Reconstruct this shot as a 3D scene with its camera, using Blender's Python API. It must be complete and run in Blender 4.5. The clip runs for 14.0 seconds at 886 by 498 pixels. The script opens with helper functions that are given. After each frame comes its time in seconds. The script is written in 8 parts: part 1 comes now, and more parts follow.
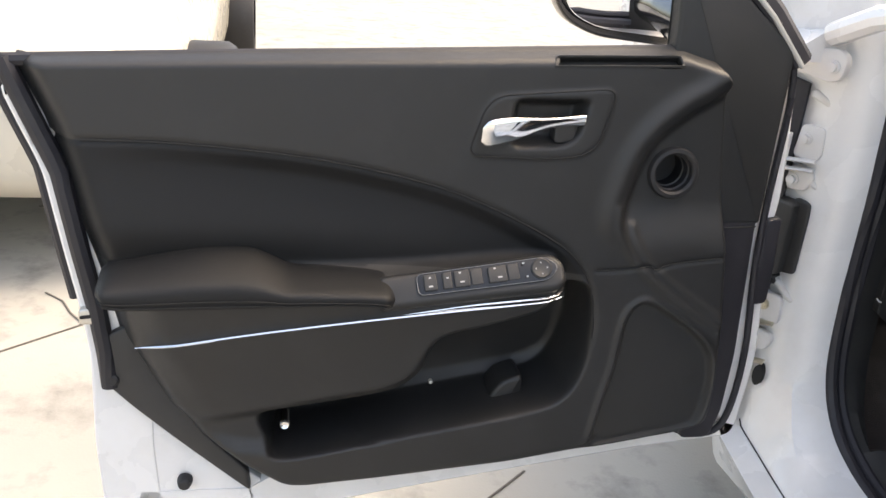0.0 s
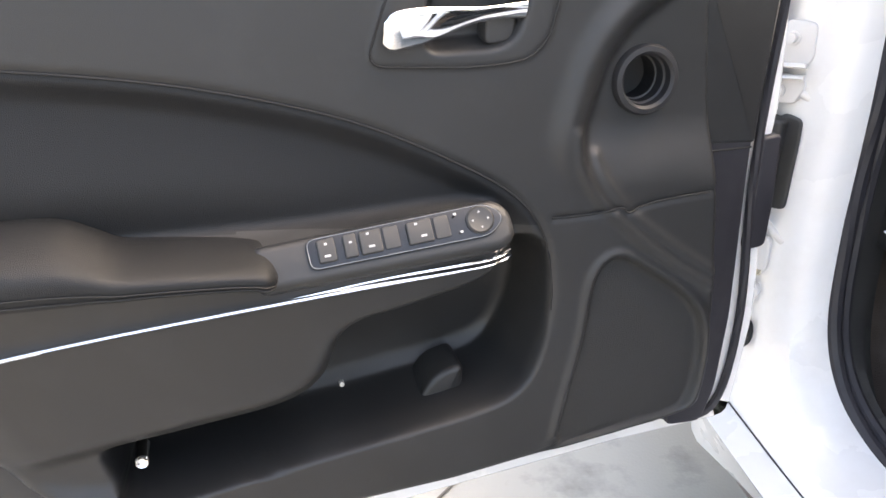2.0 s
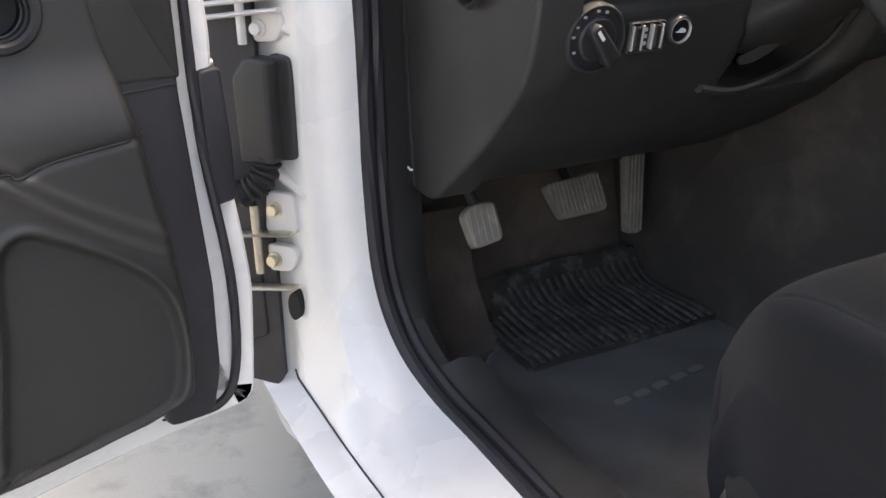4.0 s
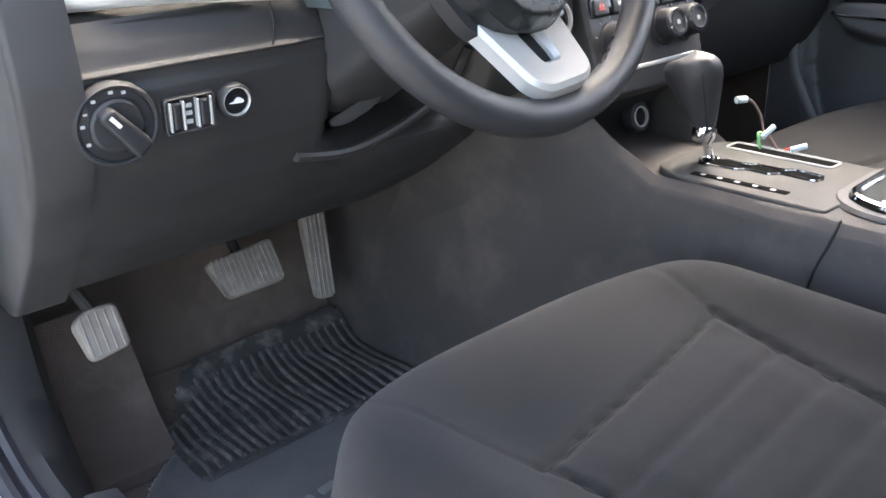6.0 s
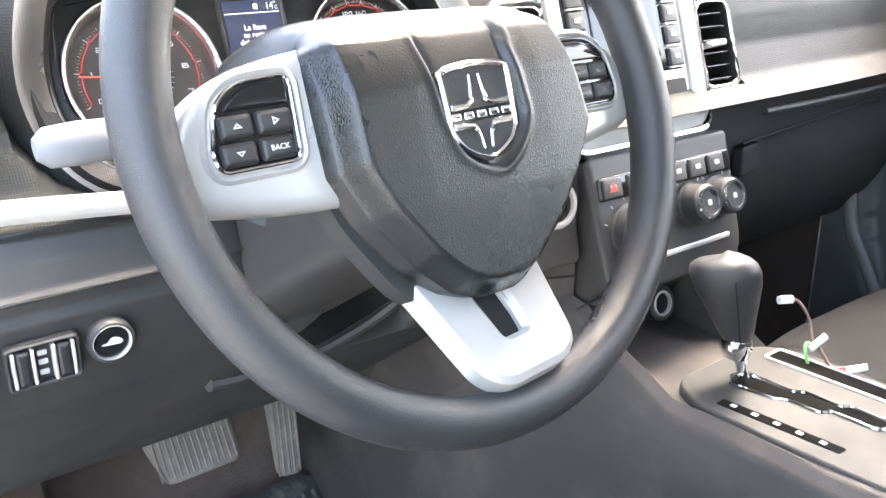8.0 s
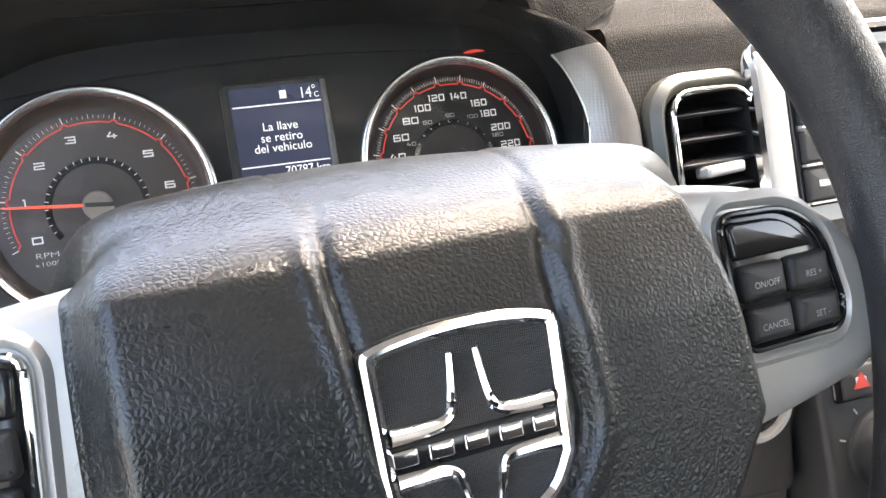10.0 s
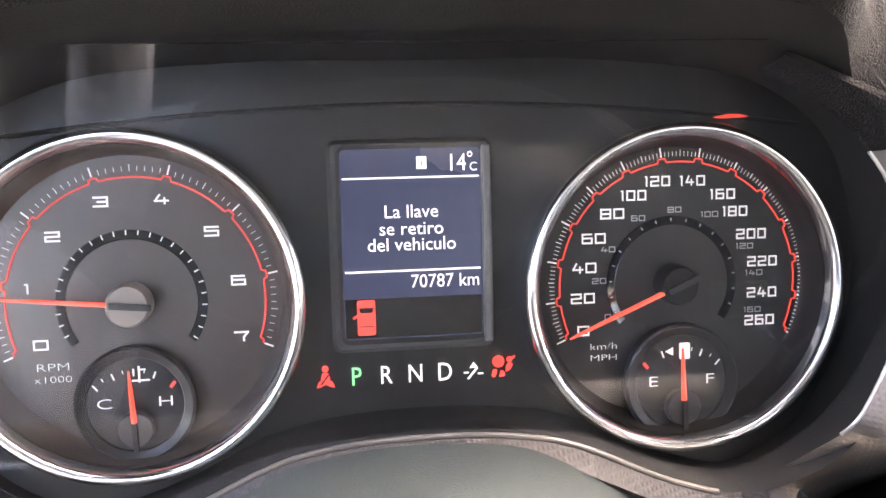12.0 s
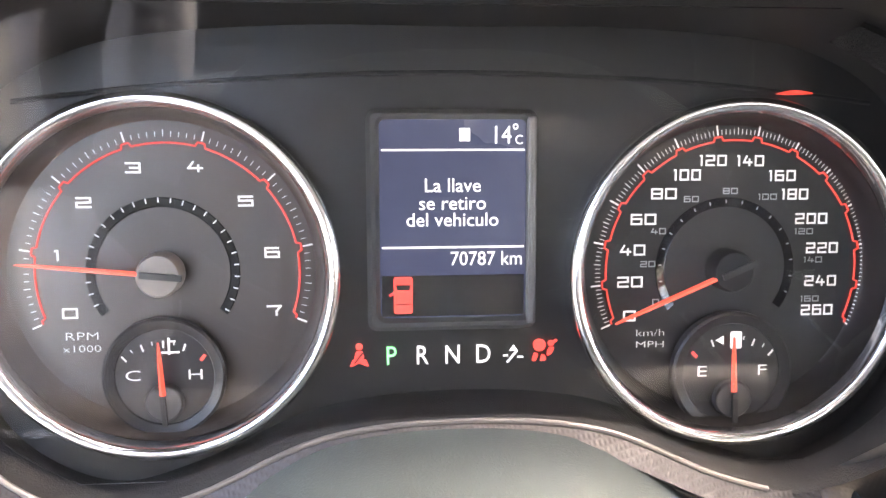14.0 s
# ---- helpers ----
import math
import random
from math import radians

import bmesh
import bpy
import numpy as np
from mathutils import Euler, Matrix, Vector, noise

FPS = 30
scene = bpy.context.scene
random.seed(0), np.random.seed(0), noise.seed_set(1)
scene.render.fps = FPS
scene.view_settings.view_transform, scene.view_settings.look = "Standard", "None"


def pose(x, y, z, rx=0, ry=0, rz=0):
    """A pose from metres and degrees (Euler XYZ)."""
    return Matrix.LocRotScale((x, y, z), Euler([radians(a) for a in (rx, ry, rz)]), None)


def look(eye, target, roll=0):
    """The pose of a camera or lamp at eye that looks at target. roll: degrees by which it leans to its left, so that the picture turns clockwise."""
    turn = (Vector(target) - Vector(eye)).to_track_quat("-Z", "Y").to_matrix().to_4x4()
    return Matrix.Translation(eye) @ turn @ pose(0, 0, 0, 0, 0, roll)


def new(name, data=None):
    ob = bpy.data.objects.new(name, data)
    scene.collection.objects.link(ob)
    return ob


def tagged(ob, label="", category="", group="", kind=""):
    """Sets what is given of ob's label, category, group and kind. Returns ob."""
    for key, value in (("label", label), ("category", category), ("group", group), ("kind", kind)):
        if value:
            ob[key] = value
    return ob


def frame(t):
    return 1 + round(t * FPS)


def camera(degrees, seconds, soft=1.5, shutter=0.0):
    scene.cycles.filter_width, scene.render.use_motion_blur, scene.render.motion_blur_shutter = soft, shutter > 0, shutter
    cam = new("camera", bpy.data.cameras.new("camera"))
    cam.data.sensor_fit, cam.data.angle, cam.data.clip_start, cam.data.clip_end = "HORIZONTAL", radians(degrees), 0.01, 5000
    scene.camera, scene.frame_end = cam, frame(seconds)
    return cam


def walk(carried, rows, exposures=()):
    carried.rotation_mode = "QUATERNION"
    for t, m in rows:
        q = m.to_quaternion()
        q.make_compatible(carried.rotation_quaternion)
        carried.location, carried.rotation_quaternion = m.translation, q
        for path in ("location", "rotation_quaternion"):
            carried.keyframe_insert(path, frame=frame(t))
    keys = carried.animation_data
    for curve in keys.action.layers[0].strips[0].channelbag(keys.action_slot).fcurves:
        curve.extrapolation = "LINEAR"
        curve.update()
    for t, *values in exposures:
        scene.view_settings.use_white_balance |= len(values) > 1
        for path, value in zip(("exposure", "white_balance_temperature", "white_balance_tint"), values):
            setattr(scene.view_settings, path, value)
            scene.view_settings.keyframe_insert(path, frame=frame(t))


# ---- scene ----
cam = camera(53.8, 14.0)
PATH = [
    (0, (-1.237, -0.91, 1.198), (-1.121, 0.932, 0.427), 4.5),
    (0.5, (-1.235, -0.844, 1.176), (-1.105, 0.984, 0.376), 3.8),
    (1, (-1.233, -0.75, 1.146), (-1.032, 1.069, 0.339), 4.2),
    (1.5, (-1.222, -0.669, 1.107), (-0.973, 1.15, 0.313), 3.6),
    (2, (-1.194, -0.605, 1.047), (-0.903, 1.196, 0.227), 2.5),
    (2.5, (-1.139, -0.549, 1.008), (-0.728, 1.219, 0.169), 2.2),
    (3, (-1.061, -0.535, 0.977), (-0.482, 1.212, 0.192), 1.1),
    (3.5, (-0.953, -0.567, 0.948), (-0.229, 1.132, 0.181), 0.0),
    (3.7, (-0.908, -0.573, 0.942), (-0.134, 1.1, 0.165), -0.3),
    (5.8, (-0.556, -0.575, 0.931), (0.527, 0.921, 0.164), -3.6),
    (6, (-0.538, -0.573, 0.946), (0.615, 0.877, 0.193), -3.9),
    (6.5, (-0.5, -0.549, 0.982), (0.795, 0.784, 0.243), -3.6),
    (7, (-0.446, -0.512, 1.011), (0.894, 0.801, 0.317), -3.8),
    (7.2, (-0.425, -0.496, 1.024), (0.89, 0.854, 0.353), -3.0),
    (9.3, (-0.142, -0.315, 1.033), (0.61, 1.423, 0.389), -4.9),
    (9.5, (-0.12, -0.293, 1.039), (0.592, 1.463, 0.399), -4.4),
    (10, (-0.072, -0.22, 1.055), (0.532, 1.591, 0.457), -3.6),
    (10.2, (-0.06, -0.194, 1.062), (0.5, 1.63, 0.46), -3.1),
    (10.5, (-0.056, -0.15, 1.087), (0.474, 1.655, 0.408), -1.5),
    (11, (-0.051, -0.083, 1.107), (0.42, 1.69, 0.311), 1.2),
    (11.5, (-0.036, -0.045, 1.099), (0.353, 1.749, 0.305), 1.4),
    (12, (-0.03, -0.021, 1.094), (0.234, 1.794, 0.297), 1.1),
    (12.5, (-0.03, -0.015, 1.089), (0.172, 1.798, 0.269), 1.4),
    (13, (-0.03, -0.01, 1.09), (0.149, 1.795, 0.247), 1.9),
    (13.5, (-0.03, -0.009, 1.089), (0.148, 1.799, 0.252), 1.9),
    (14, (-0.03, -0.009, 1.087), (0.15, 1.798, 0.248), 1.6),
]
walk(cam, [(t, look(eye, target, roll)) for t, eye, target, roll in PATH], exposures=[(0, 2.0, 8100, 10), (0.6, 2.25, 8100, 10), (1.1, 2.75, 7900, 10), (2.6, 2.85, 7900, 12), (3.7, 2.4, 8200, 12), (5.8, 3.6, 7200, 10), (7.2, 4.85, 7100, 10), (9.3, 4.05, 7900, 11), (10.0, 3.8, 7600, 11), (10.6, 2.95, 7100, 5), (11.4, 2.9, 7200, 8), (12.0, 4.2, 7600, 20), (14, 4.48, 7700, 18)])

# ---------------------------------------------------------------- light
world = bpy.data.worlds.new("sky")
scene.world = world
world.use_nodes = True
SUN_EL, SUN_AZ = radians(62), radians(72)          # azimuth from ahead (+y) towards the right (+x)
wn = world.node_tree
sky = wn.nodes.new("ShaderNodeTexSky")
sky.sky_type, sky.sun_disc = "NISHITA", False
sky.sun_elevation, sky.sun_rotation = SUN_EL, SUN_AZ
sky.air_density, sky.dust_density, sky.ozone_density = 1.0, 4.0, 0.6
wn.nodes["Background"].inputs["Strength"].default_value = 0.15
wn.links.new(sky.outputs[0], wn.nodes["Background"].inputs["Color"])
sun_dir = Vector((math.sin(SUN_AZ) * math.cos(SUN_EL), math.cos(SUN_AZ) * math.cos(SUN_EL), math.sin(SUN_EL)))
sun = new("sun", bpy.data.lights.new("sun", "SUN"))
sun.data.energy, sun.data.angle, sun.data.color = 0.30, radians(24), (1.0, 0.97, 0.93)
sun.matrix_world = look(sun_dir * 20, (0, 0, 0))

# ---------------------------------------------------------------- helpers
GROUND = -0.06


def material(name, color, rough=0.5, metal=0.0, spec=0.5, grain=0.0, grain_scale=900.0, kind="noise", tone=0.12,
             tone_scale=9.0, stain=None, stain_scale=14.0, stain_amount=0.5, rough_var=0.08, coat=0.0, sheen=0.0, emit=None, emit_strength=0.0):
    """A surface with broad tone variation, fine relief (noise, cells, weave, fibre) and soft stains, in object space (metres)."""
    m = bpy.data.materials.new(name)
    m.use_nodes = True
    t = m.node_tree
    b = t.nodes["Principled BSDF"]
    co = t.nodes.new("ShaderNodeTexCoord")
    b.inputs["Roughness"].default_value, b.inputs["Metallic"].default_value = rough, metal
    b.inputs["Specular IOR Level"].default_value = spec
    b.inputs["Coat Weight"].default_value = coat
    b.inputs["Coat Roughness"].default_value = 0.05
    if sheen:
        b.inputs["Sheen Weight"].default_value = sheen
        b.inputs["Sheen Roughness"].default_value = 0.5
    big = t.nodes.new("ShaderNodeTexNoise")
    big.inputs["Scale"].default_value, big.inputs["Detail"].default_value = tone_scale, 5
    t.links.new(co.outputs["Object"], big.inputs["Vector"])
    ramp = t.nodes.new("ShaderNodeMapRange")
    ramp.inputs["From Min"].default_value, ramp.inputs["From Max"].default_value = 0.3, 0.7
    ramp.inputs["To Min"].default_value, ramp.inputs["To Max"].default_value = 1 - tone, 1 + tone
    t.links.new(big.outputs["Fac"], ramp.inputs["Value"])
    mul = t.nodes.new("ShaderNodeVectorMath")
    mul.operation = "SCALE"
    mul.inputs[0].default_value = color[:3]
    t.links.new(ramp.outputs["Result"], mul.inputs["Scale"])
    out = mul.outputs["Vector"]
    if stain:
        sn = t.nodes.new("ShaderNodeTexNoise")
        sn.inputs["Scale"].default_value, sn.inputs["Detail"].default_value, sn.inputs["Roughness"].default_value = stain_scale, 8, 0.65
        t.links.new(co.outputs["Object"], sn.inputs["Vector"])
        sr = t.nodes.new("ShaderNodeMapRange")
        sr.inputs["From Min"].default_value, sr.inputs["From Max"].default_value = 0.5, 0.72
        sr.inputs["To Min"].default_value, sr.inputs["To Max"].default_value = 0.0, stain_amount
        t.links.new(sn.outputs["Fac"], sr.inputs["Value"])
        mix = t.nodes.new("ShaderNodeMix")
        mix.data_type = "RGBA"
        t.links.new(sr.outputs["Result"], mix.inputs[0])
        t.links.new(out, mix.inputs[6])
        mix.inputs[7].default_value = (*stain, 1)
        out = mix.outputs[2]
    t.links.new(out, b.inputs["Base Color"])
    rv = t.nodes.new("ShaderNodeMapRange")
    rv.inputs["From Min"].default_value, rv.inputs["From Max"].default_value = 0.3, 0.7
    rv.inputs["To Min"].default_value, rv.inputs["To Max"].default_value = max(rough - rough_var, 0.02), min(rough + rough_var, 1)
    t.links.new(big.outputs["Fac"], rv.inputs["Value"])
    t.links.new(rv.outputs["Result"], b.inputs["Roughness"])
    if grain:
        if kind == "cells":
            g = t.nodes.new("ShaderNodeTexVoronoi")
            g.feature = "DISTANCE_TO_EDGE"
            g.inputs["Scale"].default_value = grain_scale
            wob = t.nodes.new("ShaderNodeTexNoise")
            wob.inputs["Scale"].default_value = grain_scale * 0.7
            add = t.nodes.new("ShaderNodeVectorMath")
            add.operation = "MULTIPLY_ADD"
            add.inputs[1].default_value = (0.9 / grain_scale,) * 3
            t.links.new(co.outputs["Object"], wob.inputs["Vector"])
            t.links.new(wob.outputs["Color"], add.inputs[0])
            t.links.new(co.outputs["Object"], add.inputs[2])
            t.links.new(add.outputs[0], g.inputs["Vector"])
            cl = t.nodes.new("ShaderNodeMapRange")
            cl.inputs["From Max"].default_value = 0.5
            t.links.new(g.outputs["Distance"], cl.inputs["Value"])
            height = cl.outputs["Result"]
        elif kind == "weave":
            w1, w2 = t.nodes.new("ShaderNodeTexWave"), t.nodes.new("ShaderNodeTexWave")
            w1.bands_direction, w2.bands_direction = "X", "Z"
            for w in (w1, w2):
                w.inputs["Scale"].default_value = grain_scale
                w.inputs["Distortion"].default_value = 0.6
                t.links.new(co.outputs["Object"], w.inputs["Vector"])
            mm = t.nodes.new("ShaderNodeMath")
            mm.operation = "MULTIPLY"
            t.links.new(w1.outputs["Fac"], mm.inputs[0])
            t.links.new(w2.outputs["Fac"], mm.inputs[1])
            height = mm.outputs[0]
        else:
            g = t.nodes.new("ShaderNodeTexNoise")
            g.inputs["Scale"].default_value, g.inputs["Detail"].default_value = grain_scale, 3
            t.links.new(co.outputs["Object"], g.inputs["Vector"])
            height = g.outputs["Fac"]
        bump = t.nodes.new("ShaderNodeBump")
        bump.inputs["Strength"].default_value = grain
        bump.inputs["Distance"].default_value = 0.001
        t.links.new(height, bump.inputs["Height"])
        t.links.new(bump.outputs["Normal"], b.inputs["Normal"])
    if emit:
        b.inputs["Emission Color"].default_value = (*emit, 1)
        b.inputs["Emission Strength"].default_value = emit_strength
    return m


def glass(name, tint=(1, 1, 1), rough=0.0, ior=1.45):
    m = bpy.data.materials.new(name)
    m.use_nodes = True
    t = m.node_tree
    b = t.nodes["Principled BSDF"]
    b.inputs["Base Color"].default_value = (*tint, 1)
    b.inputs["Transmission Weight"].default_value = 1.0
    b.inputs["Roughness"].default_value, b.inputs["IOR"].default_value = rough, ior
    return m


BLACK_PLASTIC = material("black_grained_plastic", (0.029, 0.0285, 0.0285), 0.5, grain=0.25, grain_scale=1500, tone=0.1, stain=(0.05, 0.045, 0.042), stain_amount=0.25)
TRIM_PLASTIC = material("charcoal_door_plastic", (0.0175, 0.0178, 0.0185), 0.46, grain=0.3, grain_scale=1300, tone=0.1, stain=(0.040, 0.039, 0.039), stain_amount=0.2)
LEATHER = material("black_leatherette", (0.010, 0.0105, 0.0115), 0.50, spec=0.3, grain=0.35, grain_scale=650, kind="cells", tone=0.1)
WHEEL_LEATHER = material("black_wheel_leather", (0.015, 0.0158, 0.016), 0.29, grain=0.21, grain_scale=540, kind="cells", tone=0.12, stain=(0.040, 0.040, 0.040), stain_amount=0.3)
RIM_LEATHER = material("worn_rim_leather", (0.028, 0.028, 0.03), 0.34, grain=0.28, grain_scale=950, kind="cells", tone=0.12)
DASH_SKIN = material("dash_skin", (0.0105, 0.0096, 0.0092), 0.66, spec=0.16, grain=0.4, grain_scale=700, kind="cells", tone=0.1, stain=(0.024, 0.022, 0.020), stain_amount=0.25)
RUBBER = material("black_rubber", (0.014, 0.014, 0.016), 0.6, grain=0.2, grain_scale=600, stain=(0.05, 0.05, 0.05), stain_amount=0.25)
SEAL = material("black_seal", (0.016, 0.015, 0.02), 0.55, grain=0.15, grain_scale=900, stain=(0.06, 0.058, 0.06), stain_amount=0.2)
PAINT = material("white_car_paint", (0.78, 0.775, 0.77), 0.28, coat=0.6, tone=0.03, stain=(0.55, 0.50, 0.44), stain_scale=7, stain_amount=0.22, rough_var=0.05)
PAINT_DULL = material("white_jamb_paint", (0.70, 0.68, 0.66), 0.42, coat=0.2, tone=0.05, stain=(0.42, 0.37, 0.31), stain_scale=9, stain_amount=0.4)
CHROME = material("chrome", (0.86, 0.86, 0.87), 0.08, metal=1.0, tone=0.02, rough_var=0.03)
SATIN = material("satin_silver_plastic", (0.496, 0.488, 0.464), 0.34, metal=0.35, tone=0.05, stain=(0.4, 0.38, 0.34), stain_amount=0.2)
ZINC = material("zinc_steel", (0.62, 0.60, 0.55), 0.35, metal=0.9, tone=0.1, stain=(0.35, 0.25, 0.12), stain_scale=60, stain_amount=0.5)
GOLD_ZINC = material("yellow_zinc_steel", (0.62, 0.57, 0.45), 0.38, metal=0.9, tone=0.12, stain=(0.3, 0.2, 0.1), stain_scale=60, stain_amount=0.5)
GLOSS_BLACK = material("gloss_black", (0.012, 0.012, 0.013), 0.12, tone=0.05, rough_var=0.03)
MATT_BLACK = material("matt_black", (0.010, 0.010, 0.010), 0.75, tone=0.1)
CARPET = material("charcoal_carpet", (0.088, 0.068, 0.058), 0.95, spec=0.1, grain=1.0, grain_scale=420, tone=0.2, stain=(0.22, 0.17, 0.145), stain_scale=6, stain_amount=0.5, sheen=0.3)
MAT_PILE = material("mat_carpet", (0.050, 0.048, 0.048), 0.95, spec=0.1, grain=1.0, grain_scale=500, tone=0.2, stain=(0.12, 0.11, 0.10), stain_scale=10, stain_amount=0.35, sheen=0.4)
MAT_RUBBER = material("mat_rubber", (0.034, 0.033, 0.032), 0.6, grain=0.3, grain_scale=600, tone=0.3, tone_scale=20.0, stain=(0.20, 0.185, 0.17), stain_scale=30, stain_amount=0.75)
FABRIC = material("grey_black_seat_fabric", (0.013, 0.013, 0.0138), 0.9, spec=0.12, grain=0.9, grain_scale=1100, tone=0.1, stain=(0.026, 0.025, 0.026), stain_scale=8, stain_amount=0.3, sheen=0.08)
FABRIC_SIDE = material("smooth_seat_fabric", (0.013, 0.013, 0.0155), 0.88, spec=0.12, grain=0.6, grain_scale=1100, tone=0.08, sheen=0.06)
PEDAL_RUBBER = material("dusty_pedal_rubber", (0.19, 0.168, 0.15), 0.75, grain=0.4, grain_scale=500, tone=0.2, stain=(0.34, 0.30, 0.26), stain_scale=40, stain_amount=0.6)
CONCRETE = material("pale_concrete", (0.33, 0.325, 0.30), 0.85, grain=0.6, grain_scale=160, tone=0.12, tone_scale=1.2, stain=(0.15, 0.15, 0.145), stain_scale=7.0, stain_amount=0.7)
RIB_RUBBER = material("dusty_rib_rubber", (0.060, 0.058, 0.055), 0.65, grain=0.4, grain_scale=500, tone=0.35, tone_scale=22.0, stain=(0.22, 0.205, 0.19), stain_scale=34, stain_amount=0.75)
DARK_INK = material("dark_grey_print", (0.10, 0.10, 0.10), 0.7, tone=0.1)
WHITE_INK = material("white_print", (0.75, 0.75, 0.75), 0.6, tone=0.03)
GREY_INK = material("grey_print", (0.42, 0.42, 0.42), 0.6, tone=0.05)
GLASS = glass("clear_glass")
MIRROR_GLASS = material("mirror_glass", (0.85, 0.87, 0.9), 0.02, metal=1.0, tone=0.01, rough_var=0.01)


def thing(name, loc, label, category, group="", kind=""):
    e = new(name)
    e.empty_display_size = 0.05
    e.location = loc
    e.matrix_world = Matrix.Translation(loc)
    return tagged(e, label, category, group, kind)


def part(name, bm, mat, parent=None, label="", sharp=35, kind=""):
    """Links a bmesh, in world metres, as one mesh under a thing or a part."""
    bmesh.ops.recalc_face_normals(bm, faces=bm.faces)
    me = bpy.data.meshes.new(name)
    bm.to_mesh(me)
    bm.free()
    for p in me.polygons:
        p.use_smooth = True
    me.set_sharp_from_angle(angle=radians(sharp))
    me.materials.append(mat)
    ob = new(name, me)
    if parent is not None:
        ob.parent = parent
        top = parent
        while top.parent is not None:
            top = top.parent
        if parent.type == "EMPTY":
            ob.matrix_parent_inverse = Matrix.Translation(-Vector(parent.location))
    return tagged(ob, label, kind=kind)


def place(ob, m):
    """Sets a whole mesh with its data into the world by a matrix."""
    ob.data.transform(m)
    return ob


def frame_of(origin, right, up):
    """A local frame: columns right, up, and the normal that faces the viewer."""
    r, u = Vector(right).normalized(), Vector(up).normalized()
    n = r.cross(u).normalized()
    u = n.cross(r)
    return Matrix(((r.x, u.x, n.x, origin[0]), (r.y, u.y, n.y, origin[1]), (r.z, u.z, n.z, origin[2]), (0, 0, 0, 1)))


def smooth(pts, n=8, closed=False):
    """A Catmull-Rom curve through points of any dimension."""
    p = [Vector(q) for q in pts]
    out = []
    k = len(p)
    last = k if closed else k - 1
    for i in range(last):
        a, b, c, d = (p[(i - 1) % k], p[i], p[(i + 1) % k], p[(i + 2) % k]) if closed else (p[max(i - 1, 0)], p[i], p[i + 1], p[min(i + 2, k - 1)])
        for j in range(n):
            t = j / n
            out.append(0.5 * (2 * b + (c - a) * t + (2 * a - 5 * b + 4 * c - d) * t * t + (3 * b - a - 3 * c + d) * t ** 3))
    if not closed:
        out.append(p[-1])
    return out


def rounded(pts, r, n=5):
    """A polygon with its corners rounded; r: one radius or one a corner."""
    k = len(pts)
    rs = r if isinstance(r, (list, tuple)) else [r] * k
    out = []
    for i in range(k):
        p, a, b = Vector(pts[i]), Vector(pts[i - 1]), Vector(pts[(i + 1) % k])
        d1, d2 = (a - p), (b - p)
        q = min(rs[i], 0.48 * d1.length, 0.48 * d2.length)
        s, e = p + d1.normalized() * q, p + d2.normalized() * q
        for j in range(n + 1):
            t = j / n
            out.append(s * (1 - t) ** 2 + 2 * p * t * (1 - t) + e * t * t)
    return out


def inset(pts, d):
    """A closed 2D outline moved inwards by d (outwards if negative)."""
    k = len(pts)
    area = sum(pts[i - 1][0] * pts[i][1] - pts[i][0] * pts[i - 1][1] for i in range(k))
    s = 1 if area > 0 else -1
    out = []
    for i in range(k):
        a, b, c = Vector(pts[i - 1][:2]), Vector(pts[i][:2]), Vector(pts[(i + 1) % k][:2])
        t1, t2 = (b - a), (c - b)
        t = (t1.normalized() if t1.length else t2.normalized()) + (t2.normalized() if t2.length else t1.normalized())
        if t.length < 1e-6:
            t = t1
        t.normalize()
        out.append(b + Vector((-t.y, t.x)) * d * s)
    return out


def slab(M, pts, top, bottom, bevel=0.0, steps=3):
    """A solid plate of a 2D outline in the frame M, from bottom to top along its normal, with rounded front edges."""
    bm = bmesh.new()
    rings = [[M @ Vector((p[0], p[1], bottom)) for p in pts]]
    if bevel > 0:
        for j in range(steps + 1):
            a = j / steps * math.pi / 2
            rings.append([M @ Vector((p[0], p[1], top - bevel + bevel * math.sin(a))) for p in inset(pts, bevel * (1 - math.cos(a)))])
    else:
        rings.append([M @ Vector((p[0], p[1], top)) for p in pts])
    vs = [[bm.verts.new(v) for v in r] for r in rings]
    k = len(pts)
    for r0, r1 in zip(vs, vs[1:]):
        for i in range(k):
            bm.faces.new((r0[i - 1], r0[i], r1[i], r1[i - 1]))
    bm.faces.new(vs[-1])
    bm.faces.new(vs[0][::-1])
    bmesh.ops.triangulate(bm, faces=[f for f in bm.faces if len(f.verts) > 4])
    return bm


def ring_plate(M, outer, inner, top, bottom, bevel=0.0015):
    """A frame between two outlines with the same count of points."""
    bm = bmesh.new()
    rows = [[(p, bottom) for p in outer], [(p, top - bevel) for p in outer], [(p, top) for p in inset(outer, bevel)],
            [(p, top) for p in inset(inner, -bevel)], [(p, top - bevel) for p in inner], [(p, bottom) for p in inner]]
    vs = [[bm.verts.new(M @ Vector((p[0], p[1], h))) for p, h in r] for r in rows]
    k = len(outer)
    for r0, r1 in zip(vs, vs[1:] + vs[:1]):
        for i in range(k):
            bm.faces.new((r0[i - 1], r0[i], r1[i], r1[i - 1]))
    return bm


